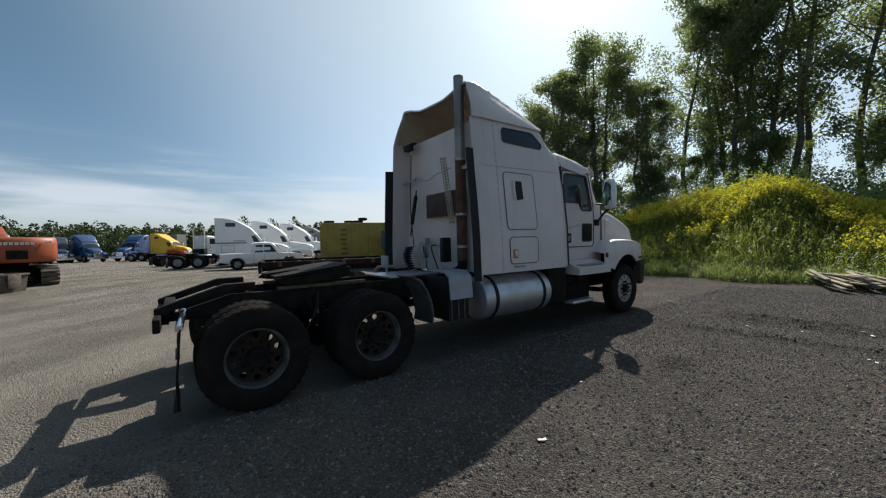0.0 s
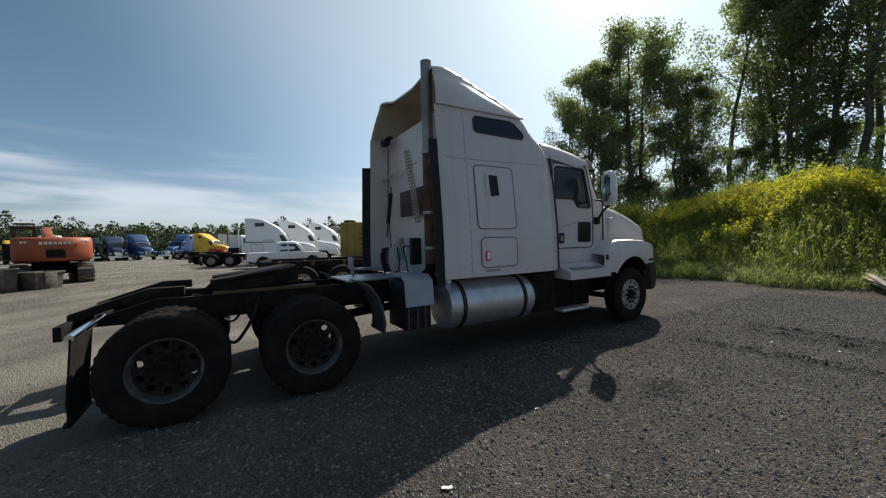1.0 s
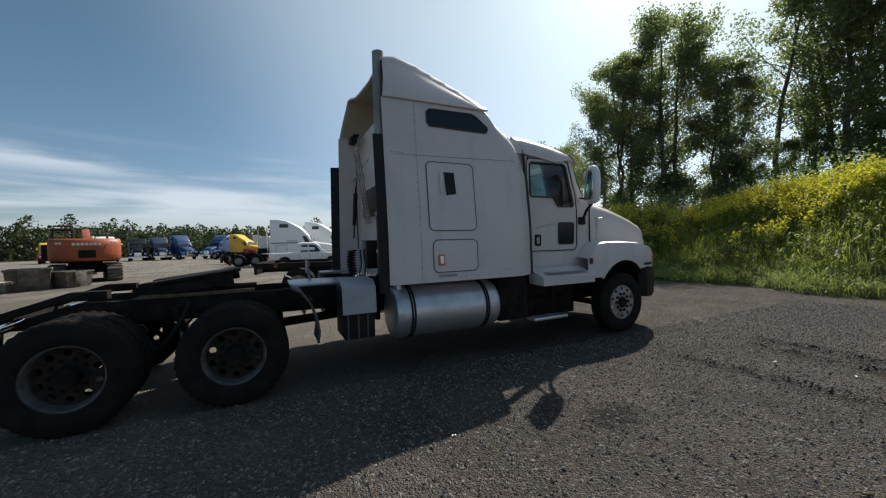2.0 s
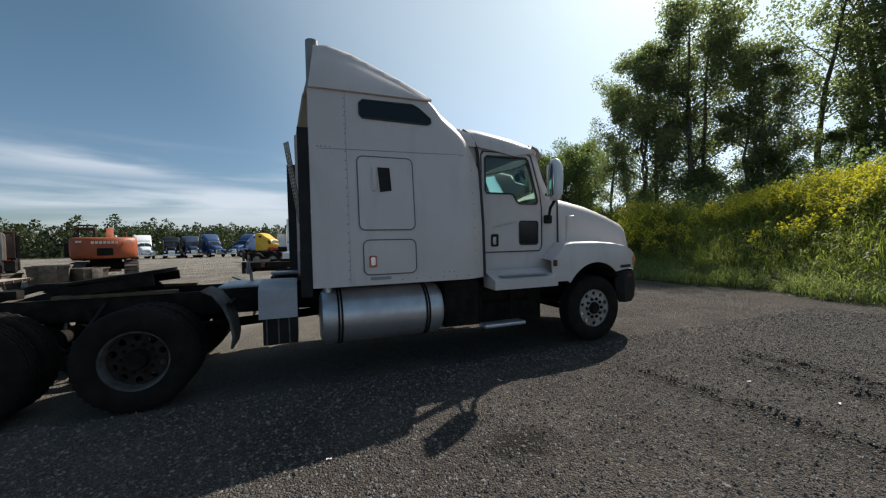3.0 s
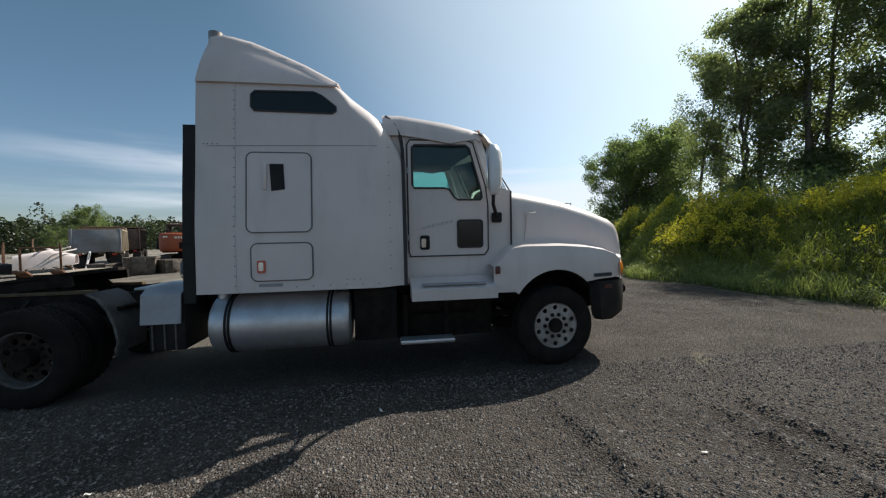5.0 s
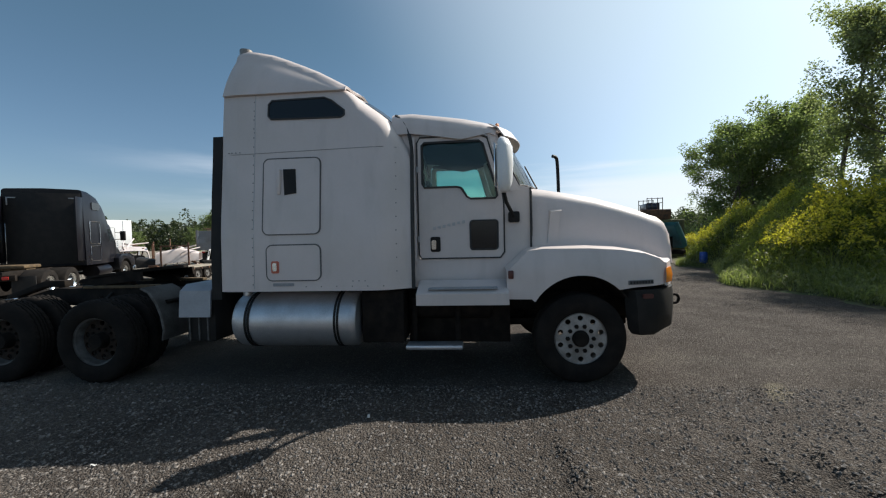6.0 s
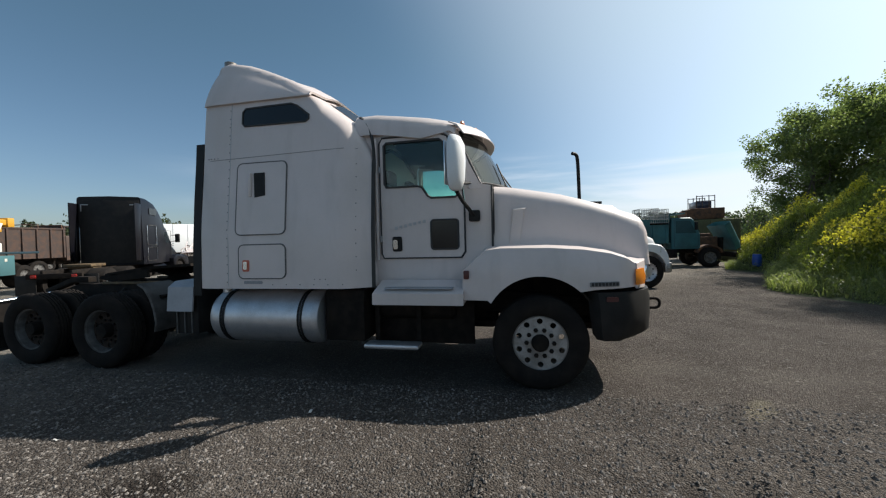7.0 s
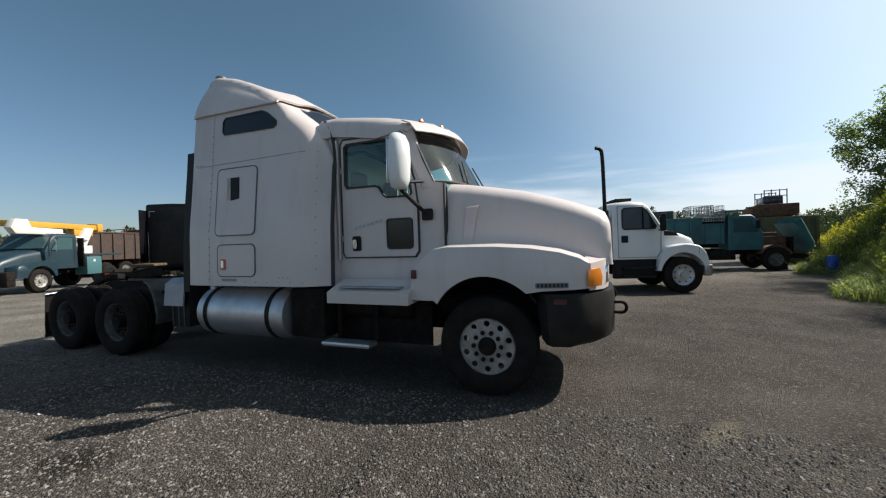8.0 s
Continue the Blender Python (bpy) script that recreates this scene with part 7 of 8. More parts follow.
def skip_box(m):
    root = thing("steel_bucket", "dark rusty steel digging bucket set on the gravel", "bucket", m)
    rows = [[(-0.64, -0.62, 0.0), (0.64, -0.62, 0.0), (0.64, 0.62, 0.0), (-0.64, 0.62, 0.0)], [(-0.72, -0.7, 0.95), (0.72, -0.7, 0.95), (0.72, 0.7, 0.95), (-0.72, 0.7, 0.95)]]
    part("bucket_shell", loft(rows, caps=(True, False), thick=0.04), rusty_track, root)
    part("lip", merge(box(-0.76, 0.76, -0.76, -0.68, 0.9, 1.0, 0.01), box(-0.76, 0.76, 0.68, 0.76, 0.9, 1.0, 0.01), box(-0.76, -0.68, -0.7, 0.7, 0.9, 1.0, 0.01), box(0.68, 0.76, -0.7, 0.7, 0.9, 1.0, 0.01)), rusty_track, root)
    part("cheek_plate", box(-0.3, 0.3, -0.8, -0.72, 0.2, 0.95, 0.01), rusty_track, root)
    return root


bucket = skip_box(set_down(-14.0, 14.6, 20, 0.85))
copy_thing(bucket, set_down(-12.9, 15.0, 52, 0.78))
copy_thing(bucket, set_down(-15.3, 14.1, -10, 0.74))


def yellow_container(m):
    root = thing("waste_container", "dull yellow ribbed steel container with dark junk on top", "container", m)
    c = part("container_body", box(0, 4.2, -1.2, 1.2, 0.5, 2.95, 0.03), dull_yellow, root)
    for k in range(8):
        for s in (-1, 1):
            part("rib", box(0.2 + 0.53 * k, 0.3 + 0.53 * k, s * 1.2, s * 1.26, 0.55, 2.9, 0.01), dull_yellow, c)
    for k in range(3):
        part("end_rib", box(-0.06, 0.0, -0.9 + 0.85 * k, -0.8 + 0.85 * k, 0.55, 2.9, 0.01), dull_yellow, c)
    part("ladder", merge(*[tube([(1.1, -1.3, 1.0 + 0.3 * k), (1.5, -1.3, 1.0 + 0.3 * k)], 0.02, 6) for k in range(6)]), grease, c)
    part("skid", merge(box(0, 4.2, -0.8, -0.6, 0.0, 0.5, 0.01), box(0, 4.2, 0.6, 0.8, 0.0, 0.5, 0.01)), grease, root)
    return root


yellow_container(set_down(-0.1, 18.8, -16))
yc_top = yard_z(-0.1, 18.8) + 2.95
for k, (x, y, r) in enumerate(((0.4, 18.7, 0.34), (2.1, 18.2, 0.42), (2.5, 18.1, 0.3), (1.6, 18.3, 0.3))):
    bm = merge(lathe([(r * 0.55, 0.0), (r, 0.03), (r, 0.18), (r * 0.55, 0.2)], 16, "z"))
    t = part("old_tyre", bm, rubber, None)
    t.location = (x, y, yc_top + (0.2 if k == 2 else 0.0))
    tagged(t, "worn black tyre lying on a yellow container", "tyre", group="tyres on the container")
green_box = part("green_tank", box(0, 1.6, -1.0, 1.0, 0.0, 2.9, 0.05), mat("dark_green_steel", (0.05, 0.08, 0.06), 0.6, bump=0.1), None)
green_box.matrix_world = set_down(4.2, 17.6, -16)
tagged(green_box, "dark green steel tank standing beside a yellow container", "tank")


def wreck(m):
    """Stripped cab panels and bent frame parts dumped in a heap."""
    root = thing("scrap_cab", "crumpled white cab panels and bent rusty frame parts", "scrap", m)
    part("roof_panel", loft([shell_ring(-1.2, 1.0, 0.4, 1.2, 0.2, 0.1), shell_ring(0.2, 0.95, 0.5, 1.5, 0.2, 0.15), shell_ring(1.3, 0.8, 0.6, 1.15, 0.2, 0.1)], caps=(False, False), thick=0.03), white, root)
    for k in range(6):
        a = random.uniform(0, 6.28)
        part("bent_rail", tube(curve_points([(random.uniform(-1.5, 1.5), random.uniform(-1, 1), 0.2), (random.uniform(-1, 1), random.uniform(-1, 1), random.uniform(0.8, 1.5)), (random.uniform(-1.5, 1.8), random.uniform(-1, 1), random.uniform(1.2, 2.2))]), 0.045, 6), rusty if k % 2 else white, root)
    part("door_shell", sheet([(-0.5, 0), (0.5, 0), (0.55, 0.7), (0.35, 1.3), (-0.5, 1.3)], [[(-0.38, 0.75), (0.42, 0.75), (0.28, 1.18), (-0.38, 1.18)]], lambda u, v: Vector((1.6 + 0.2 * v, u + 0.3, 0.05 + v)), 0.04), white_clean, root)
    part("bonnet_shell", loft([shell_ring(-2.3, 0.8, 0.2, 0.9, 0.2), shell_ring(-1.3, 0.6, 0.2, 0.7, 0.2)], thick=0.0), black, root)
    part("side_frame", merge(box(-0.9, -0.8, -1.2, -1.1, 0.0, 1.7, 0.01), box(0.7, 0.8, -1.2, -1.1, 0.0, 1.9, 0.01), box(-0.9, 0.8, -1.2, -1.1, 1.6, 1.7, 0.01)), rusty, root)
    return root


wreck(set_down(-20.3, 17.4, 30, 0.9))
wreck(set_down(-27.0, 21.0, 130))


def box_trailer(m, label, paint):
    root = thing("box_trailer", label, "trailer", m)
    part("trailer_box", box(-6, 0, -1.25, 1.25, 1.15, 3.9, 0.03), paint, root)
    for x in np.arange(-5.4, 0, 1.2):
        for s in (-1, 1):
            part("side_post", box(x - 0.03, x + 0.03, s * 1.25, s * 1.265, 1.2, 3.85, 0.0), paint, root)
    for s in (-1, 1):
        for x in (-5.2, -4.0):
            simple_wheel(root, x, s * 1.22, s, w=0.5, rim_mat=dusty_wheel)
        part("landing_leg", box(-1.2, -1.1, s * 0.6, s * 0.7, 0.0, 1.15, 0.01), grease, root)
        part("frame_rail", box(-6, 0, s * 0.4, s * 0.5, 0.9, 1.15, 0.01), grease, root)
    return root


box_trailer(set_down(-33.0, 26.5, 60), "white box trailer far across the yard", white_clean)
box_trailer(set_down(-43.0, 9.6, 80, 1.0), "white box trailer at the yard's far edge", white_clean)
box_trailer(set_down(-38.0, 21.5, 80, 0.7), "white box trailer behind a dark truck body", white_clean)
grey_dumper(set_down(-31.0, 15.5, 95), "dark rusty tipper truck parked behind other trucks", black_rust, black_rust, 3.0)


def screener(m):
    root = thing("screening_plant", "dark rusty screening machine with railings on an olive container", "machine", m)
    part("base_container", merge(box(-0.9, 1.7, -1.2, 1.2, 0.1, 2.55, 0.03), *[box(-0.85 + 0.34 * k, -0.75 + 0.34 * k, -1.26, -1.2, 0.15, 2.5, 0.01) for k in range(8)]), olive_steel, root, "olive ribbed container")
    part("hopper", prism([(-0.95, 2.6), (-0.8, 2.58), (0.85, 2.58), (0.95, 2.7), (0.95, 3.25), (-0.8, 3.25), (-1.05, 3.1)], -1.1, 1.1, 0.03), rusty, root)
    part("hopper_arm", tube([(-1.25, -0.9, 3.12), (-0.7, -0.9, 3.12)], 0.05, 8), black_rust, root)
    part("motor_box", box(-0.45, 0.40, -0.7, 0.7, 3.25, 3.70, 0.04), navy_paint, root)
    for x in (-0.45, -0.15, 0.2, 0.5):
        for y in (-0.9, 0.9):
            part("railing_post", tube([(x, y, 3.25), (x, y, 4.05)], 0.025, 6), black_rust, root)
    for y in (-0.9, 0.9):
        for z in (3.7, 4.0):
            part("railing_bar", tube([(-0.45, y, z), (0.5, y, z)], 0.022, 6), black_rust, root)
    return root


olive_steel = mat("olive_steel", (0.13, 0.12, 0.05), 0.7, dark=(0.07, 0.06, 0.03), patch=0.7, size=1.5, bump=0.1)
screener(set_down(11.3, 21.2, -8, 1.0))


def cage(m):
    root = thing("wire_cage", "pale wire mesh cage standing on a truck body", "cage", m)
    for z in (0.12, 0.32, 0.53, 0.73, 0.94):
        part("cage_ring", tube([(-0.5, -0.55, z), (0.5, -0.55, z), (0.5, 0.55, z), (-0.5, 0.55, z), (-0.5, -0.55, z)], 0.014, 6), steel, root)
    for k in range(9):
        for s in (-1, 1):
            part("cage_bar", tube([(-0.5 + 0.125 * k, s * 0.55, 0.1), (-0.5 + 0.125 * k, s * 0.55, 0.95)], 0.012, 6), steel, root)
            part("cage_bar", tube([(s * 0.5, -0.55 + 0.1375 * k, 0.1), (s * 0.5, -0.55 + 0.1375 * k, 0.95)], 0.012, 6), steel, root)
    part("pallet", box(-0.5, 0.5, -0.55, 0.55, 0.0, 0.1, 0.01), grease, root)
    return root


base = set_down(9.0, 16.2, 3, 0.98)
cg = cage(base @ pose(-2.55, 0.2, 2.2) @ Matrix.Scale(0.95, 4))
copy_thing(cg, base @ pose(-2.45, -0.85, 2.2, 0, 0, 4) @ Matrix.Scale(0.9, 4))
crate = part("load_crate", merge(box(-5.2, -2.2, -0.9, 0.9, 1.35, 2.2, 0.02)), grease, None)
crate.matrix_world = base
tagged(crate, "dark load of scrap in a tipper body", "scrap")


def barrel(m):
    root = thing("plastic_barrel", "blue plastic barrel standing in weeds", "barrel", m)
    part("barrel_body", lathe([(0.0, 0.0), (0.24, 0.0), (0.27, 0.05), (0.29, 0.3), (0.295, 0.32), (0.295, 0.36), (0.29, 0.38), (0.29, 0.56), (0.295, 0.58), (0.295, 0.62), (0.28, 0.66), (0.27, 0.86), (0.24, 0.90), (0.0, 0.90)], 28, "z"), blue_plastic, root)
    part("lid", lathe([(0.0, 0.93), (0.22, 0.93), (0.255, 0.92), (0.255, 0.88)], 24, "z"), blue_plastic, root)
    return root


barrel(Matrix.Translation((9.75, 12.8, bank_z(9.75, 12.8)[0])) @ Matrix.Scale(0.56, 4))


def plank_pile():
    rnd = random.Random(4)
    root = thing("plank_pile", "loose pile of weathered grey planks on dry grass", "timber", Matrix.Translation((7.5, -3.35, 0.14)))
    for k in range(15):
        ln = rnd.uniform(1.7, 2.7)
        lay = k // 5
        bm = box(-ln / 2, ln / 2, -0.06, 0.06, -0.018, 0.018, 0.004)
        bm.transform(Matrix.Translation((rnd.uniform(-0.25, 0.25), -0.55 + 0.24 * (k % 5) + rnd.uniform(-0.06, 0.06), 0.05 + 0.075 * lay + rnd.uniform(0, 0.02))) @ Matrix.Rotation(radians(rnd.uniform(-14, 10)), 4, "Z") @ Matrix.Rotation(radians(rnd.uniform(-5, 3)), 4, "Y"))
        part("plank", bm, wood if k % 3 else fresh_wood, root)
    root.rotation_euler = (0, 0, radians(26))
    return root


plank_pile()

# ---- plants ----


def leaf_material(name, c1, c2, glow=0.35):
    """Thin leaves: rough, with light coming through, tinted leaf by leaf."""
    m = bpy.data.materials.new(name)
    m.use_nodes = True
    n, l = m.node_tree.nodes, m.node_tree.links
    n.remove(n["Principled BSDF"])
    g = n.new("ShaderNodeNewGeometry")
    ramp = n.new("ShaderNodeMixRGB")
    ramp.inputs[1].default_value, ramp.inputs[2].default_value = (*c1, 1), (*c2, 1)
    l.new(g.outputs["Random Per Island"], ramp.inputs[0])
    d, t, gl = n.new("ShaderNodeBsdfDiffuse"), n.new("ShaderNodeBsdfTranslucent"), n.new("ShaderNodeBsdfGlossy")
    gl.inputs["Roughness"].default_value = 0.45
    gl.inputs[0].default_value = (0.5, 0.5, 0.5, 1)
    l.new(ramp.outputs[0], d.inputs[0])
    bright = n.new("ShaderNodeMixRGB")
    bright.blend_type, bright.inputs[0].default_value = "MULTIPLY", 1.0
    bright.inputs[2].default_value = (1.5, 1.65, 0.85, 1)
    l.new(ramp.outputs[0], bright.inputs[1])
    l.new(bright.outputs[0], t.inputs[0])
    a, b = n.new("ShaderNodeMixShader"), n.new("ShaderNodeMixShader")
    a.inputs[0].default_value, b.inputs[0].default_value = glow, 0.06
    l.new(d.outputs[0], a.inputs[1])
    l.new(t.outputs[0], a.inputs[2])
    l.new(a.outputs[0], b.inputs[1])
    l.new(gl.outputs[0], b.inputs[2])
    l.new(b.outputs[0], n["Material Output"].inputs[0])
    return m


poplar_leaf = leaf_material("poplar_leaves", (0.13, 0.15, 0.085), (0.24, 0.26, 0.16), 0.62)
round_leaf = leaf_material("broad_leaves", (0.10, 0.135, 0.06), (0.19, 0.22, 0.11), 0.62)
grass_leaf = leaf_material("grass_blades", (0.13, 0.165, 0.06), (0.27, 0.285, 0.13), 0.6)
weed_leaf = leaf_material("weed_leaves", (0.12, 0.15, 0.03), (0.25, 0.255, 0.065), 0.64)
goldenrod = leaf_material("goldenrod_blooms", (0.38, 0.33, 0.03), (0.55, 0.47, 0.07), 0.5)
dry_stalk = leaf_material("dry_stalks", (0.20, 0.15, 0.07), (0.34, 0.27, 0.14), 0.2)
far_leaf = leaf_material("far_wood_leaves", (0.035, 0.048, 0.026), (0.07, 0.085, 0.042), 0.35)
bark = mat("grey_bark", (0.16, 0.135, 0.11), 0.95, dark=(0.06, 0.05, 0.04), patch=0.8, size=6, grain=40, bump=0.7)


def quads(name, centres, normals, ups, w, h, material, parent=None, fold=0.0):
    """Many small diamond leaves as one mesh: arrays of centre, facing, direction, width and length."""
    n = len(centres)
    side = np.cross(normals, ups)
    side /= np.linalg.norm(side, axis=1)[:, None] + 1e-9
    ups = np.cross(side, normals)
    ups /= np.linalg.norm(ups, axis=1)[:, None] + 1e-9
    w, h = w[:, None], h[:, None]
    v = np.empty((n, 4, 3))
    v[:, 0] = centres - ups * h * 0.5
    v[:, 1] = centres + side * w * 0.5 + normals * w * fold
    v[:, 2] = centres + ups * h * 0.5
    v[:, 3] = centres - side * w * 0.5 + normals * w * fold
    me = bpy.data.meshes.new(name)
    me.vertices.add(n * 4)
    me.vertices.foreach_set("co", v.reshape(-1))
    me.loops.add(n * 4)
    me.loops.foreach_set("vertex_index", np.arange(n * 4))
    me.polygons.add(n)
    me.polygons.foreach_set("loop_start", np.arange(0, n * 4, 4))
    me.polygons.foreach_set("loop_total", np.full(n, 4))
    me.update(calc_edges=True)
    me.materials.append(material)
    ob = new(name, me)
    if parent is not None:
        ob.parent = parent
    return ob


def blades(name, roots, heights, widths, lean, rng, material):
    """Grass: each blade a bent strip of two quads and a tip."""
    n = len(roots)
    a = rng.uniform(0, 2 * np.pi, n)
    d = np.stack([np.cos(a), np.sin(a), np.zeros(n)], 1)
    b = a + rng.uniform(0.6, 2.4, n)
    s = np.stack([np.cos(b), np.sin(b), np.zeros(n)], 1)
    up = np.array([0, 0, 1.0])
    v = np.empty((n, 5, 3))
    hh, ww, ll = heights[:, None], widths[:, None], (lean * heights)[:, None]
    v[:, 0] = roots - s * ww * 0.5
    v[:, 1] = roots + s * ww * 0.5
    mid = roots + up * hh * 0.55 + d * ll * 0.25
    v[:, 2] = mid + s * ww * 0.45
    v[:, 3] = mid - s * ww * 0.45
    v[:, 4] = roots + up * hh * 0.95 + d * ll
    me = bpy.data.meshes.new(name)
    me.vertices.add(n * 5)
    me.vertices.foreach_set("co", v.reshape(-1))
    base = np.arange(n)[:, None] * 5
    idx = np.concatenate([base + np.array([0, 1, 2, 3]), base + np.array([3, 2, 4])], 1).reshape(-1)
    me.loops.add(n * 7)
    me.loops.foreach_set("vertex_index", idx)
    starts = (np.arange(n)[:, None] * 7 + np.array([0, 4])).reshape(-1)
    me.polygons.add(n * 2)
    me.polygons.foreach_set("loop_start", starts)
    me.polygons.foreach_set("loop_total", np.tile([4, 3], n))
    me.update(calc_edges=True)
    me.materials.append(material)
    return new(name, me)


def grow_tree(name, label, seed, height, spread, leaves, leaf, trunks=1, low=0.18, slim=0.5, leaf_size=0.17, clump=0.75):
    """A tree at the origin: stems with limbs and twigs, and clumps of leaves round the twigs' ends."""
    rng = np.random.default_rng(seed)
    root = thing(name, label, "tree")
    tips = []
    for k in range(trunks):
        a0 = rng.uniform(0, 2 * np.pi)
        base = np.array([np.cos(a0), np.sin(a0), 0]) * (0.0 if trunks == 1 else rng.uniform(0.3, 1.0))
        h = height * rng.uniform(0.82, 1.0)
        lean = np.array([rng.normal(0, 0.05), rng.normal(0, 0.05), 0]) * h
        pts = [base + np.array([0, 0, -0.4])]
        for i in range(1, 9):
            f = i / 8
            pts.append(base + lean * f * f + np.array([rng.normal(0, 0.10), rng.normal(0, 0.10), h * f]))
        r0 = height * 0.009 + 0.02
        part("trunk", tube(pts, [r0 * (1 - 0.9 * i / 8) + 0.01 for i in range(9)], 8), bark, root)
        nl = int(9 + height * 0.8)
        for j in range(nl):
            f = low + (0.97 - low) * (j + rng.uniform(0, 1)) / nl
            p = np.array(pts[0]) * 0 + np.array([np.interp(f * 8, range(9), [q[c] for q in pts]) for c in range(3)])
            a = rng.uniform(0, 2 * np.pi)
            prof = (math.sin(math.pi * min(1, (f - low) / (1 - low) * 0.85 + 0.15)) ** 0.7)
            ln = spread * prof * rng.uniform(0.55, 1.1)
            rise = rng.uniform(slim * 0.6, slim * 1.4)
            d = np.array([np.cos(a), np.sin(a), rise])
            q1 = p + d * ln * 0.5 + rng.normal(0, 0.06, 3) * ln
            q2 = p + d * ln + np.array([0, 0, 0.12 * ln]) + rng.normal(0, 0.06, 3) * ln
            part("limb", tube([p, q1, q2], [0.012 * height * 0.30 * (1.15 - f), 0.02 * (1.3 - f) + 0.008, 0.008], 5), bark, root)
            for g in (0.5, 0.7, 0.85, 1.0, 1.0):
                tips.append(p + (q2 - p) * g + rng.normal(0, 0.16, 3) * ln * np.array([1, 1, 0.8]))
        tips.append(np.array(pts[-1]))
    tips = np.array(tips)
    share = rng.uniform(0.2, 1.0, len(tips)) ** 1.5
    pick = rng.choice(len(tips), leaves, p=share / share.sum())
    size_of = rng.uniform(0.55, 1.25, len(tips)) * clump
    u = rng.normal(0, 1, (leaves, 3))
    u /= np.linalg.norm(u, axis=1)[:, None]
    rad = rng.uniform(0, 1, leaves) ** 0.45
    centres = tips[pick] + u * (rad * size_of[pick])[:, None] * np.array([1, 1, 0.85])
    nor = u * 0.5 + rng.normal(0, 0.8, (leaves, 3)) + np.array([0, 0, 0.35])
    nor /= np.linalg.norm(nor, axis=1)[:, None]
    ups = rng.normal(0, 1, (leaves, 3))
    s = leaf_size * rng.uniform(0.6, 1.35, leaves)
    quads("crown", centres, nor, ups, s * 0.85, s * 1.15, leaf, root, 0.12)
    return root


poplar = grow_tree("poplar_tree", "tall poplar with dark trunks and airy sunlit crown", 3, 15.0, 2.9, 40000, poplar_leaf, trunks=3, low=0.10, slim=0.7, leaf_size=0.125, clump=0.90)
poplar_b = grow_tree("poplar_tree", "slender poplar with gaps of sky between its limbs", 8, 16.0, 2.6, 21000, poplar_leaf, trunks=2, low=0.26, slim=0.9, leaf_size=0.125, clump=0.80)
leafy = grow_tree("broadleaf_tree", "dense round broadleaf tree beyond the bank", 5, 9.0, 3.2, 30000, round_leaf, trunks=3, low=0.05, slim=0.5, leaf_size=0.125, clump=0.85)


def stand(x, y):
    return bank_z(x, y)[0] - 0.15


def plant(src, x, y, turn, scale, first=False):
    m = Matrix.Translation((x, y, stand(x, y))) @ Matrix.Rotation(radians(turn), 4, "Z") @ Matrix.Scale(scale, 4)
    if first:
        src.matrix_world = m
        return src
    c = copy_thing(src, Matrix.Translation((x, y, stand(x, y))) @ Matrix.Rotation(radians(turn), 4, "Z"))
    c.scale = (scale, scale, scale)
    return c


for src, spots in (
    (poplar, ((26.4, 19.2, 73, 1.22), (28.2, 16.8, 200, 1.40), (30.4, 13.2, 146, 1.02))),
    (poplar_b, ((25.2, 21.8, 60, 0.98), (35.6, 10.0, 31, 1.50), (35.6, 7.4, 104, 1.62), (36.2, 4.9, 292, 1.64), (35.2, 1.8, 250, 1.66), (35.6, -2.2, 20, 1.6), (35.0, -5.6, 323, 1.64), (33.2, -10.6, 109, 1.6))),
    (leafy, ((24.6, 31.8, 12, 1.22), (27.4, 30.2, 85, 1.36), (29.0, 33.6, 231, 1.40), (28.8, 17.0, 77, 0.62), (31.0, 12.8, 130, 0.68), (33.4, 8.6, 160, 0.80), (33.2, 3.4, 210, 0.85), (32.6, -3.6, 260, 0.85)))):
    for k, (x, y, turn, s) in enumerate(spots):
        plant(src, x, y, turn, s, k == 0)


def scatter_bank(n, seed, x_lo, x_hi, y_lo, y_hi, d_lo, d_hi):
    """Random places on the bank between two distances up from its foot."""
    rng = np.random.default_rng(seed)
    out = []
    while len(out) < n:
        x, y = rng.uniform(x_lo, x_hi), rng.uniform(y_lo, y_hi)
        z, d = bank_z(x, y)
        if d_lo < d < d_hi:
            out.append((x, y, z - 0.02))
    return np.array(out), rng


# lush grass along the foot
pts, rng = scatter_bank(26000, 11, 6.2, 9.5, -9, 17, 0.0, 0.26)
edge = np.array([1 - 0.9 * abs(noise.noise((p[0] * 0.9, p[1] * 0.9, 2.0))) for p in pts])
g = blades("verge_grass", pts, rng.uniform(0.06, 0.48, len(pts)) * edge, rng.uniform(0.006, 0.018, len(pts)), rng.uniform(0.2, 1.1, len(pts)), rng, grass_leaf)
tagged(g, "lush bright green grass along the gravel's edge", "grass", kind="stuff")
# rough grass and weeds up the slope
pts, rng = scatter_bank(26000, 12, 7.2, 15, -13, 26, 0.18, 1.2)
g = blades("bank_grass", pts, rng.uniform(0.2, 0.65, len(pts)), rng.uniform(0.008, 0.02, len(pts)), rng.uniform(0.1, 0.7, len(pts)), rng, weed_leaf)
tagged(g, "rough tall grass and weeds up the bank", "grass", kind="stuff")


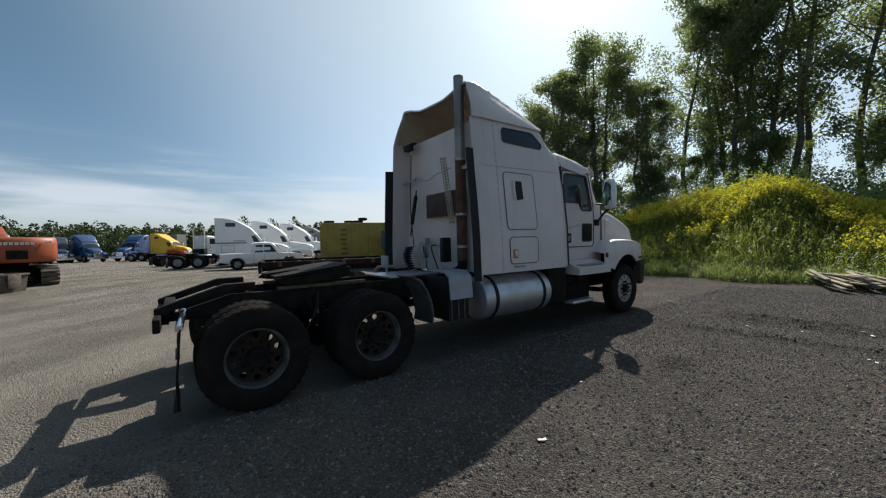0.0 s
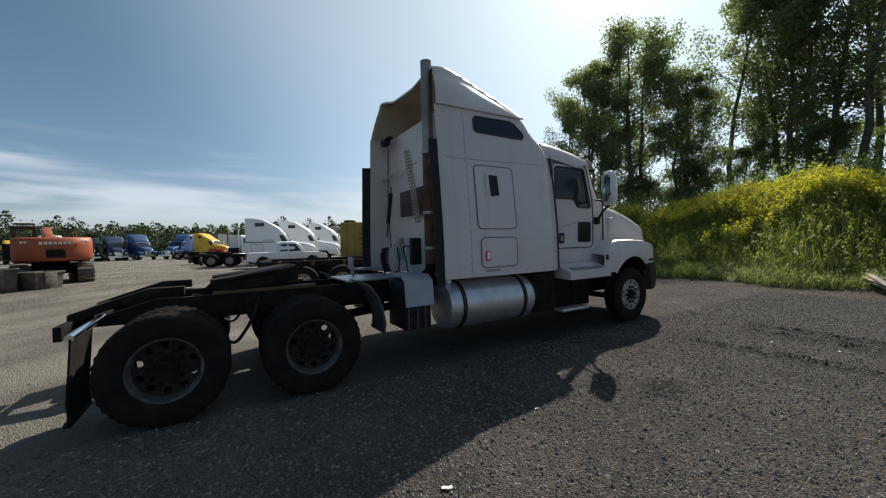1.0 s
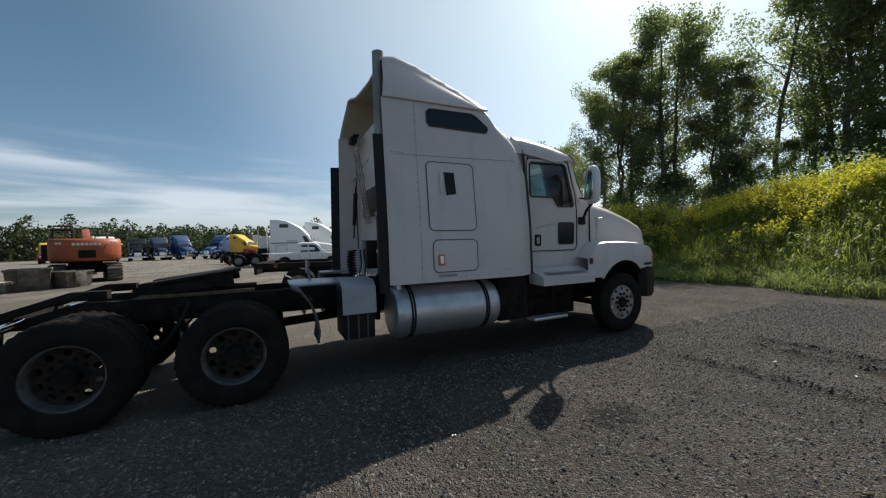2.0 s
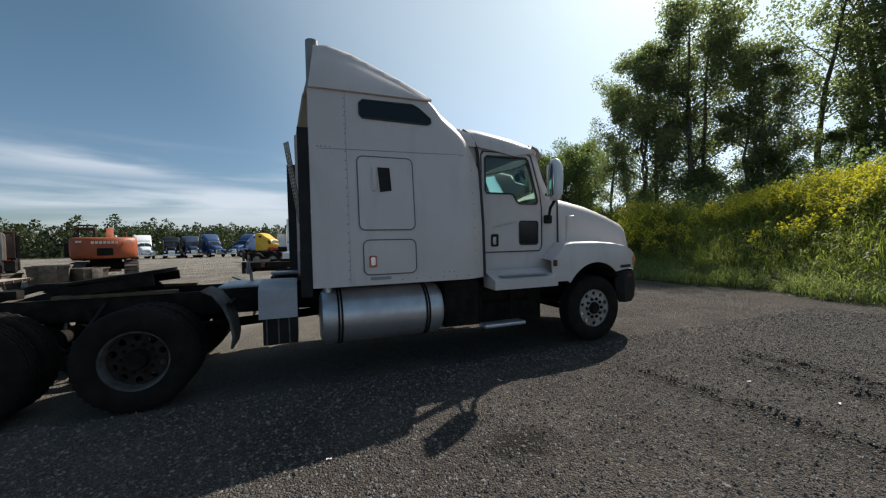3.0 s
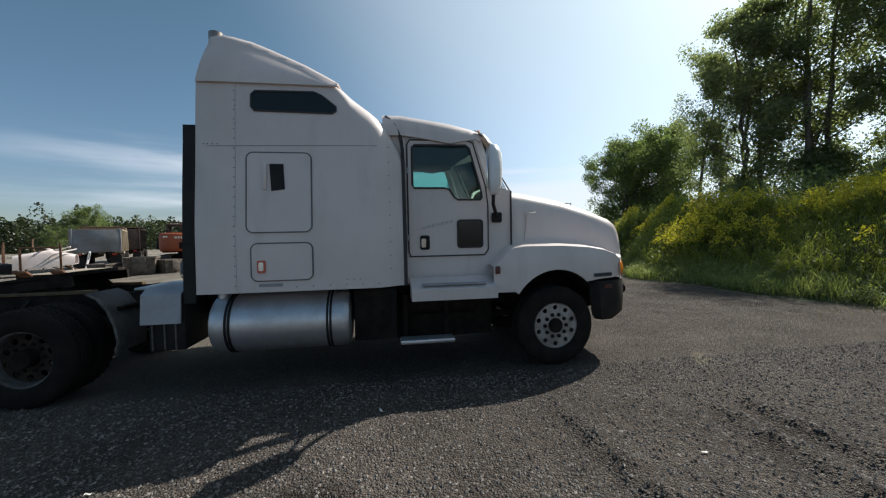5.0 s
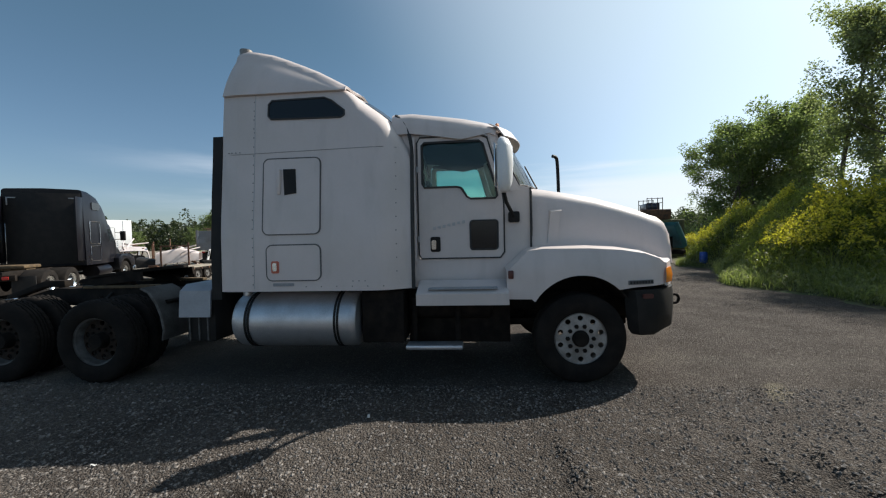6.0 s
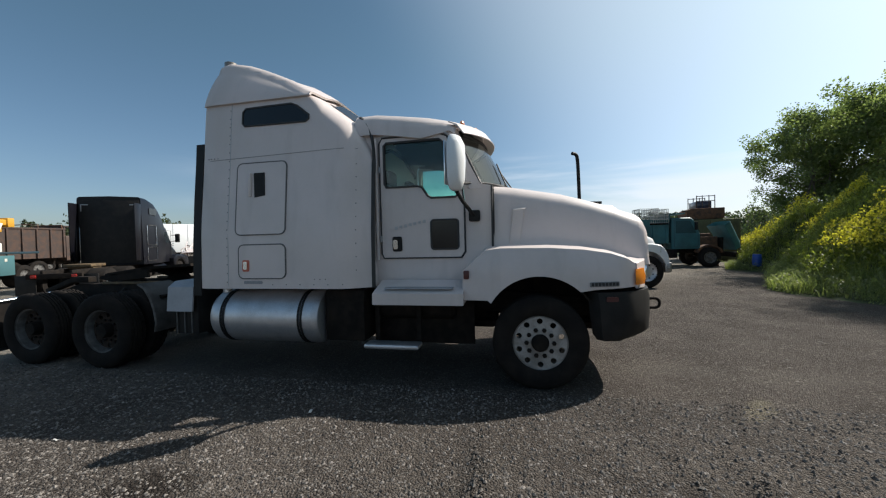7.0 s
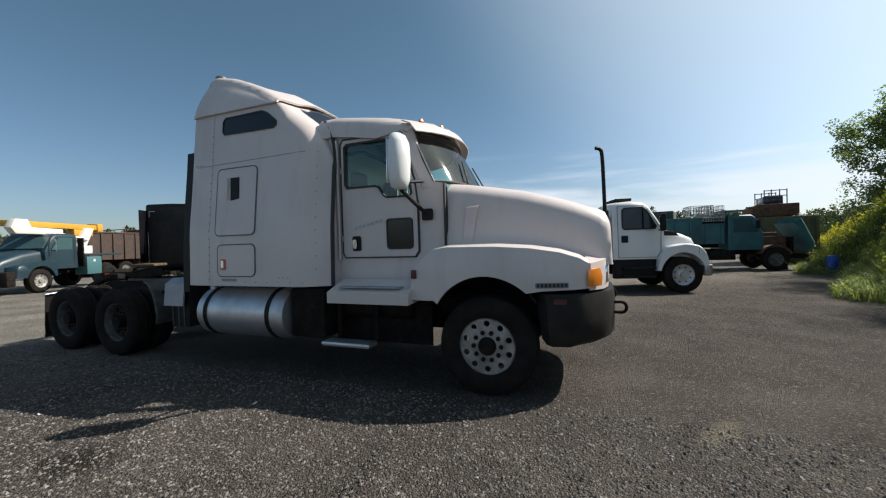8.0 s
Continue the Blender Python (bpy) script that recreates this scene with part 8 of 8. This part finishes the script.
def weed_clumps(name, label, n, seed, area, leaf, h_lo, h_hi, per, size, category="weeds", keep=None):
    pts, rng = scatter_bank(n, seed, *area)
    if keep is not None:
        pts = np.array([p for p in pts if keep(p)])
    k = len(pts)
    hs = rng.uniform(h_lo, h_hi, k)
    c = np.repeat(pts, per, 0)
    f = rng.uniform(0.1, 1.0, k * per)
    a = rng.uniform(0, 2 * np.pi, k * per)
    r = rng.uniform(0.02, 0.16, k * per) * (1.25 - f * 0.6)
    c = c + np.stack([np.cos(a) * r, np.sin(a) * r, f * np.repeat(hs, per)], 1)
    nor = np.stack([np.cos(a) * 0.5, np.sin(a) * 0.5, rng.uniform(0.4, 1.0, k * per)], 1)
    nor /= np.linalg.norm(nor, axis=1)[:, None]
    ups = np.stack([np.cos(a), np.sin(a), rng.uniform(-0.2, 0.5, k * per)], 1)
    s = size * rng.uniform(0.6, 1.4, k * per)
    ob = quads(name, c, nor, ups, s * 0.35, s, leaf, None, 0.1)
    tagged(ob, label, category, kind="stuff")
    return pts, hs, rng


AREA = (7.6, 14.5, -13, 25, 0.16, 1.15)
weed_clumps("leafy_weeds", "tall leafy green weeds covering the bank", 3600, 21, AREA, weed_leaf, 0.3, 0.75, 26, 0.10)
weed_clumps("verge_weeds", "low broad-leaved weeds among the grass at the bank's foot", 1500, 24, (6.6, 10.5, -9, 16, 0.0, 0.2), grass_leaf, 0.12, 0.4, 24, 0.07)
gold = lambda p: noise.noise((p[0] * 0.35, p[1] * 0.35, 4.0)) + 0.35 * noise.noise((p[0] * 1.5, p[1] * 1.5, 1.0)) > (-0.06 if p[1] < 2.6 else 0.10 if p[1] < 6.5 else -0.10)
gp, gh, grng = weed_clumps("goldenrod_stems", "dense leafy goldenrod stems on the bank", 5600, 22, (8.0, 14.0, -5, 24, 0.28, 1.0), weed_leaf, 0.5, 0.85, 16, 0.085, keep=gold)
per = 10
c = np.repeat(gp, per, 0)
f = grng.uniform(0, 1, len(c))
a = grng.uniform(0, 2 * np.pi, len(c))
r = 0.13 * (1 - f) + 0.015
c = c + np.stack([np.cos(a) * r, np.sin(a) * r, np.repeat(gh, per) * 0.92 + 0.24 * f], 1)
nor = grng.normal(0, 1, (len(c), 3)) + np.array([0, 0, 0.6])
nor /= np.linalg.norm(nor, axis=1)[:, None]
s = grng.uniform(0.025, 0.065, len(c))
ob = quads("goldenrod", c, nor, grng.normal(0, 1, (len(c), 3)), s, s * 1.6, goldenrod, None, 0.1)
tagged(ob, "yellow goldenrod in bloom all over the bank", "flowers", kind="stuff")
# dark brushwood under the trees
pts, rng = scatter_bank(1500, 31, 15.5, 30, -18, 30, 1.15, 9)
per = 60
c = np.repeat(pts, per, 0) + rng.normal(0, 1, (len(pts) * per, 3)) * np.array([0.45, 0.45, 0.5]) + np.array([0, 0, 0.75])
nor = rng.normal(0, 1, c.shape) + np.array([0, 0, 0.4])
nor /= np.linalg.norm(nor, axis=1)[:, None]
s = rng.uniform(0.06, 0.13, len(c))
ob = quads("brushwood", c, nor, rng.normal(0, 1, c.shape), s, s * 1.2, round_leaf, None, 0.1)
tagged(ob, "dark leafy brushwood beneath the trees", "bushes", kind="stuff")
# weeds and dry stalks at the plank pile and on the gravel's edge
rng = np.random.default_rng(41)
pts = np.stack([rng.uniform(5.6, 8.6, 1500), rng.uniform(-5.5, 0.5, 1500), np.zeros(1500)], 1)
pts = pts[rng.uniform(0, 1, len(pts)) < np.clip((pts[:, 0] - 5.2) / 4, 0, 1) ** 2]
g = blades("dry_straw", pts, rng.uniform(0.03, 0.16, len(pts)), rng.uniform(0.006, 0.012, len(pts)), rng.uniform(0.5, 2.5, len(pts)), rng, dry_stalk)
tagged(g, "dry straw and small weeds strewn over the gravel's edge", "straw", kind="stuff")

# far wood along the horizon
rng = np.random.default_rng(51)
cs, ns, ws = [], [], []
for k in range(1300):
    a = radians(rng.uniform(-88, 34))
    d = rng.uniform(110, 165)
    h = rng.uniform(5.0, 8.4) * (1.35 if rng.uniform() < 0.05 else 1.0)
    x, y = d * math.sin(a), d * math.cos(a)
    m = 300
    f = rng.uniform(0, 1, m) ** 1.4
    rr = (h * 0.42 * (1 - f) ** 0.8 + 0.25) * rng.uniform(0.2, 1.0, m) * (1.7 if k % 3 else 1.0)
    t = rng.uniform(0, 2 * np.pi, m)
    cs.append(np.stack([x + rr * np.cos(t), y + rr * np.sin(t), 0.3 + f * h], 1))
    q = rng.normal(0, 1, (m, 3))
    ns.append(q / np.linalg.norm(q, axis=1)[:, None])
    ws.append(rng.uniform(0.28, 0.60, m))
c, nor, s = np.concatenate(cs), np.concatenate(ns), np.concatenate(ws)
ob = quads("far_wood", c, nor, rng.normal(0, 1, c.shape), s, s * 1.2, far_leaf)
tagged(ob, "dark line of mixed wood beyond the yard", "wood", kind="stuff")
for x, y, s in ((-45.3, 55.5, 0.80), (-54.1, 61.5, 0.52), (-63.4, 58.7, 0.45), (-68.1, 61.1, 0.42), (-63.7, 21.8, 0.42)):
    c = copy_thing(leafy, Matrix.Translation((x, y, yard_z(x, y) - 0.1)) @ Matrix.Rotation(x, 4, "Z"))
    c.scale = (s, s, s)
    tagged(c, "single round tree at the yard's far edge")

# ---- loose stones on the gravel ----
rng = np.random.default_rng(61)
octa = np.array([(1, 0, 0), (0, 1, 0), (-1, 0, 0), (0, -1, 0), (0, 0, 1), (0, 0, -0.5)], float)
faces = np.array([(0, 1, 4), (1, 2, 4), (2, 3, 4), (3, 0, 4), (1, 0, 5), (2, 1, 5), (3, 2, 5), (0, 3, 5)])


def stones(name, label, n, lo, hi, x0, x1, y0, y1, material, power=2.5):
    xs, ys = rng.uniform(x0, x1, n), rng.uniform(y0, y1, n)
    size = lo + (hi - lo) * rng.uniform(0, 1, n) ** power
    z = np.array([yard_z(x, y) + ground_relief(x, y) for x, y in zip(xs, ys)])
    v = octa[None] * (1 + rng.uniform(-0.35, 0.35, (n, 6, 3)))
    a = rng.uniform(0, 6.28, n)
    ca, sa = np.cos(a)[:, None], np.sin(a)[:, None]
    v = np.stack([v[..., 0] * ca - v[..., 1] * sa, v[..., 0] * sa + v[..., 1] * ca, v[..., 2] * rng.uniform(0.45, 0.85, n)[:, None]], -1)
    v = v * size[:, None, None] + np.stack([xs, ys, z + size * 0.15], 1)[:, None]
    f = (faces[None] + (np.arange(n) * 6)[:, None, None]).reshape(-1, 3)
    me = bpy.data.meshes.new(name)
    me.from_pydata(v.reshape(-1, 3).tolist(), [], f.tolist())
    me.materials.append(material)
    return tagged(new(name, me), label, "gravel", kind="stuff")


stone_mat = mat("grey_stone", (0.170, 0.152, 0.136), 0.9, dark=(0.085, 0.075, 0.068), patch=0.8, size=8, grain=90, bump=0.3, random_tint=0.65, island=True)
stones("loose_gravel", "loose grey gravel stones strewn over the yard", 84000, 0.0045, 0.018, -8.5, 6.0, -5.4, -1.2, stone_mat)
stones("scattered_stones", "larger pale stones scattered over the yard", 900, 0.008, 0.024, -12, 8.5, -5.4, 7, stone_mat)

rng = np.random.default_rng(71)
for k in range(7):
    x0, y0 = -2.5 + 0.14 * k + rng.uniform(-0.1, 0.1), -4.65 - rng.uniform(-0.12, 0.16)
    z0, a0 = yard_z(x0, y0) + ground_relief(x0, y0) + 0.008, rng.uniform(0, 3.1)
    ln = rng.uniform(0.06, 0.14)
    bend = [(x0 + ln * f * math.cos(a0) + 0.02 * math.sin(7 * f + k), y0 + ln * f * math.sin(a0), z0 + 0.012 * math.sin(3.1 * f)) for f in np.linspace(-1, 1, 7)]
    tw = part("twig", tube(bend, [0.004, 0.006, 0.006, 0.006, 0.005, 0.004, 0.003], 5), dry_stalk, None)
    tagged(tw, "bleached dry twig lying on dark gravel", "twig")

# pale scraps of paper and plastic trodden into the gravel
scrap_white = mat("pale_scrap", (0.72, 0.70, 0.66), 0.7, dark=(0.5, 0.48, 0.44), patch=0.5, size=20, bump=0.0)
rng = np.random.default_rng(81)
for x0, y0, ln in ((-5.38, -3.25, 0.035), (0.78, -4.45, 0.04), (0.84, -4.36, 0.025), (-0.98, -4.62, 0.03), (-0.90, -4.55, 0.025), (0.35, -3.75, 0.025), (-2.2, -1.95, 0.03), (-4.1, -2.75, 0.02), (0.2, -3.1, 0.02)):
    z0, a0 = yard_z(x0, y0) + ground_relief(x0, y0) + 0.010, rng.uniform(0, 6.28)
    bm = loft([[(ln * u, ln * v * rng.uniform(0.5, 0.9), 0.010 * rng.uniform(0, 1)) for v in (-0.6, 0.0, 0.6)] for u in (-1.0, -0.3, 0.4, 1.0)], closed=False, thick=0.002)
    bm.transform(Matrix.Translation((x0, y0, z0)) @ Matrix.Rotation(a0, 4, "Z"))
    tagged(part("paper_scrap", bm, scrap_white, None), "small pale scrap of litter lying on gravel", "litter", group="litter on the gravel")
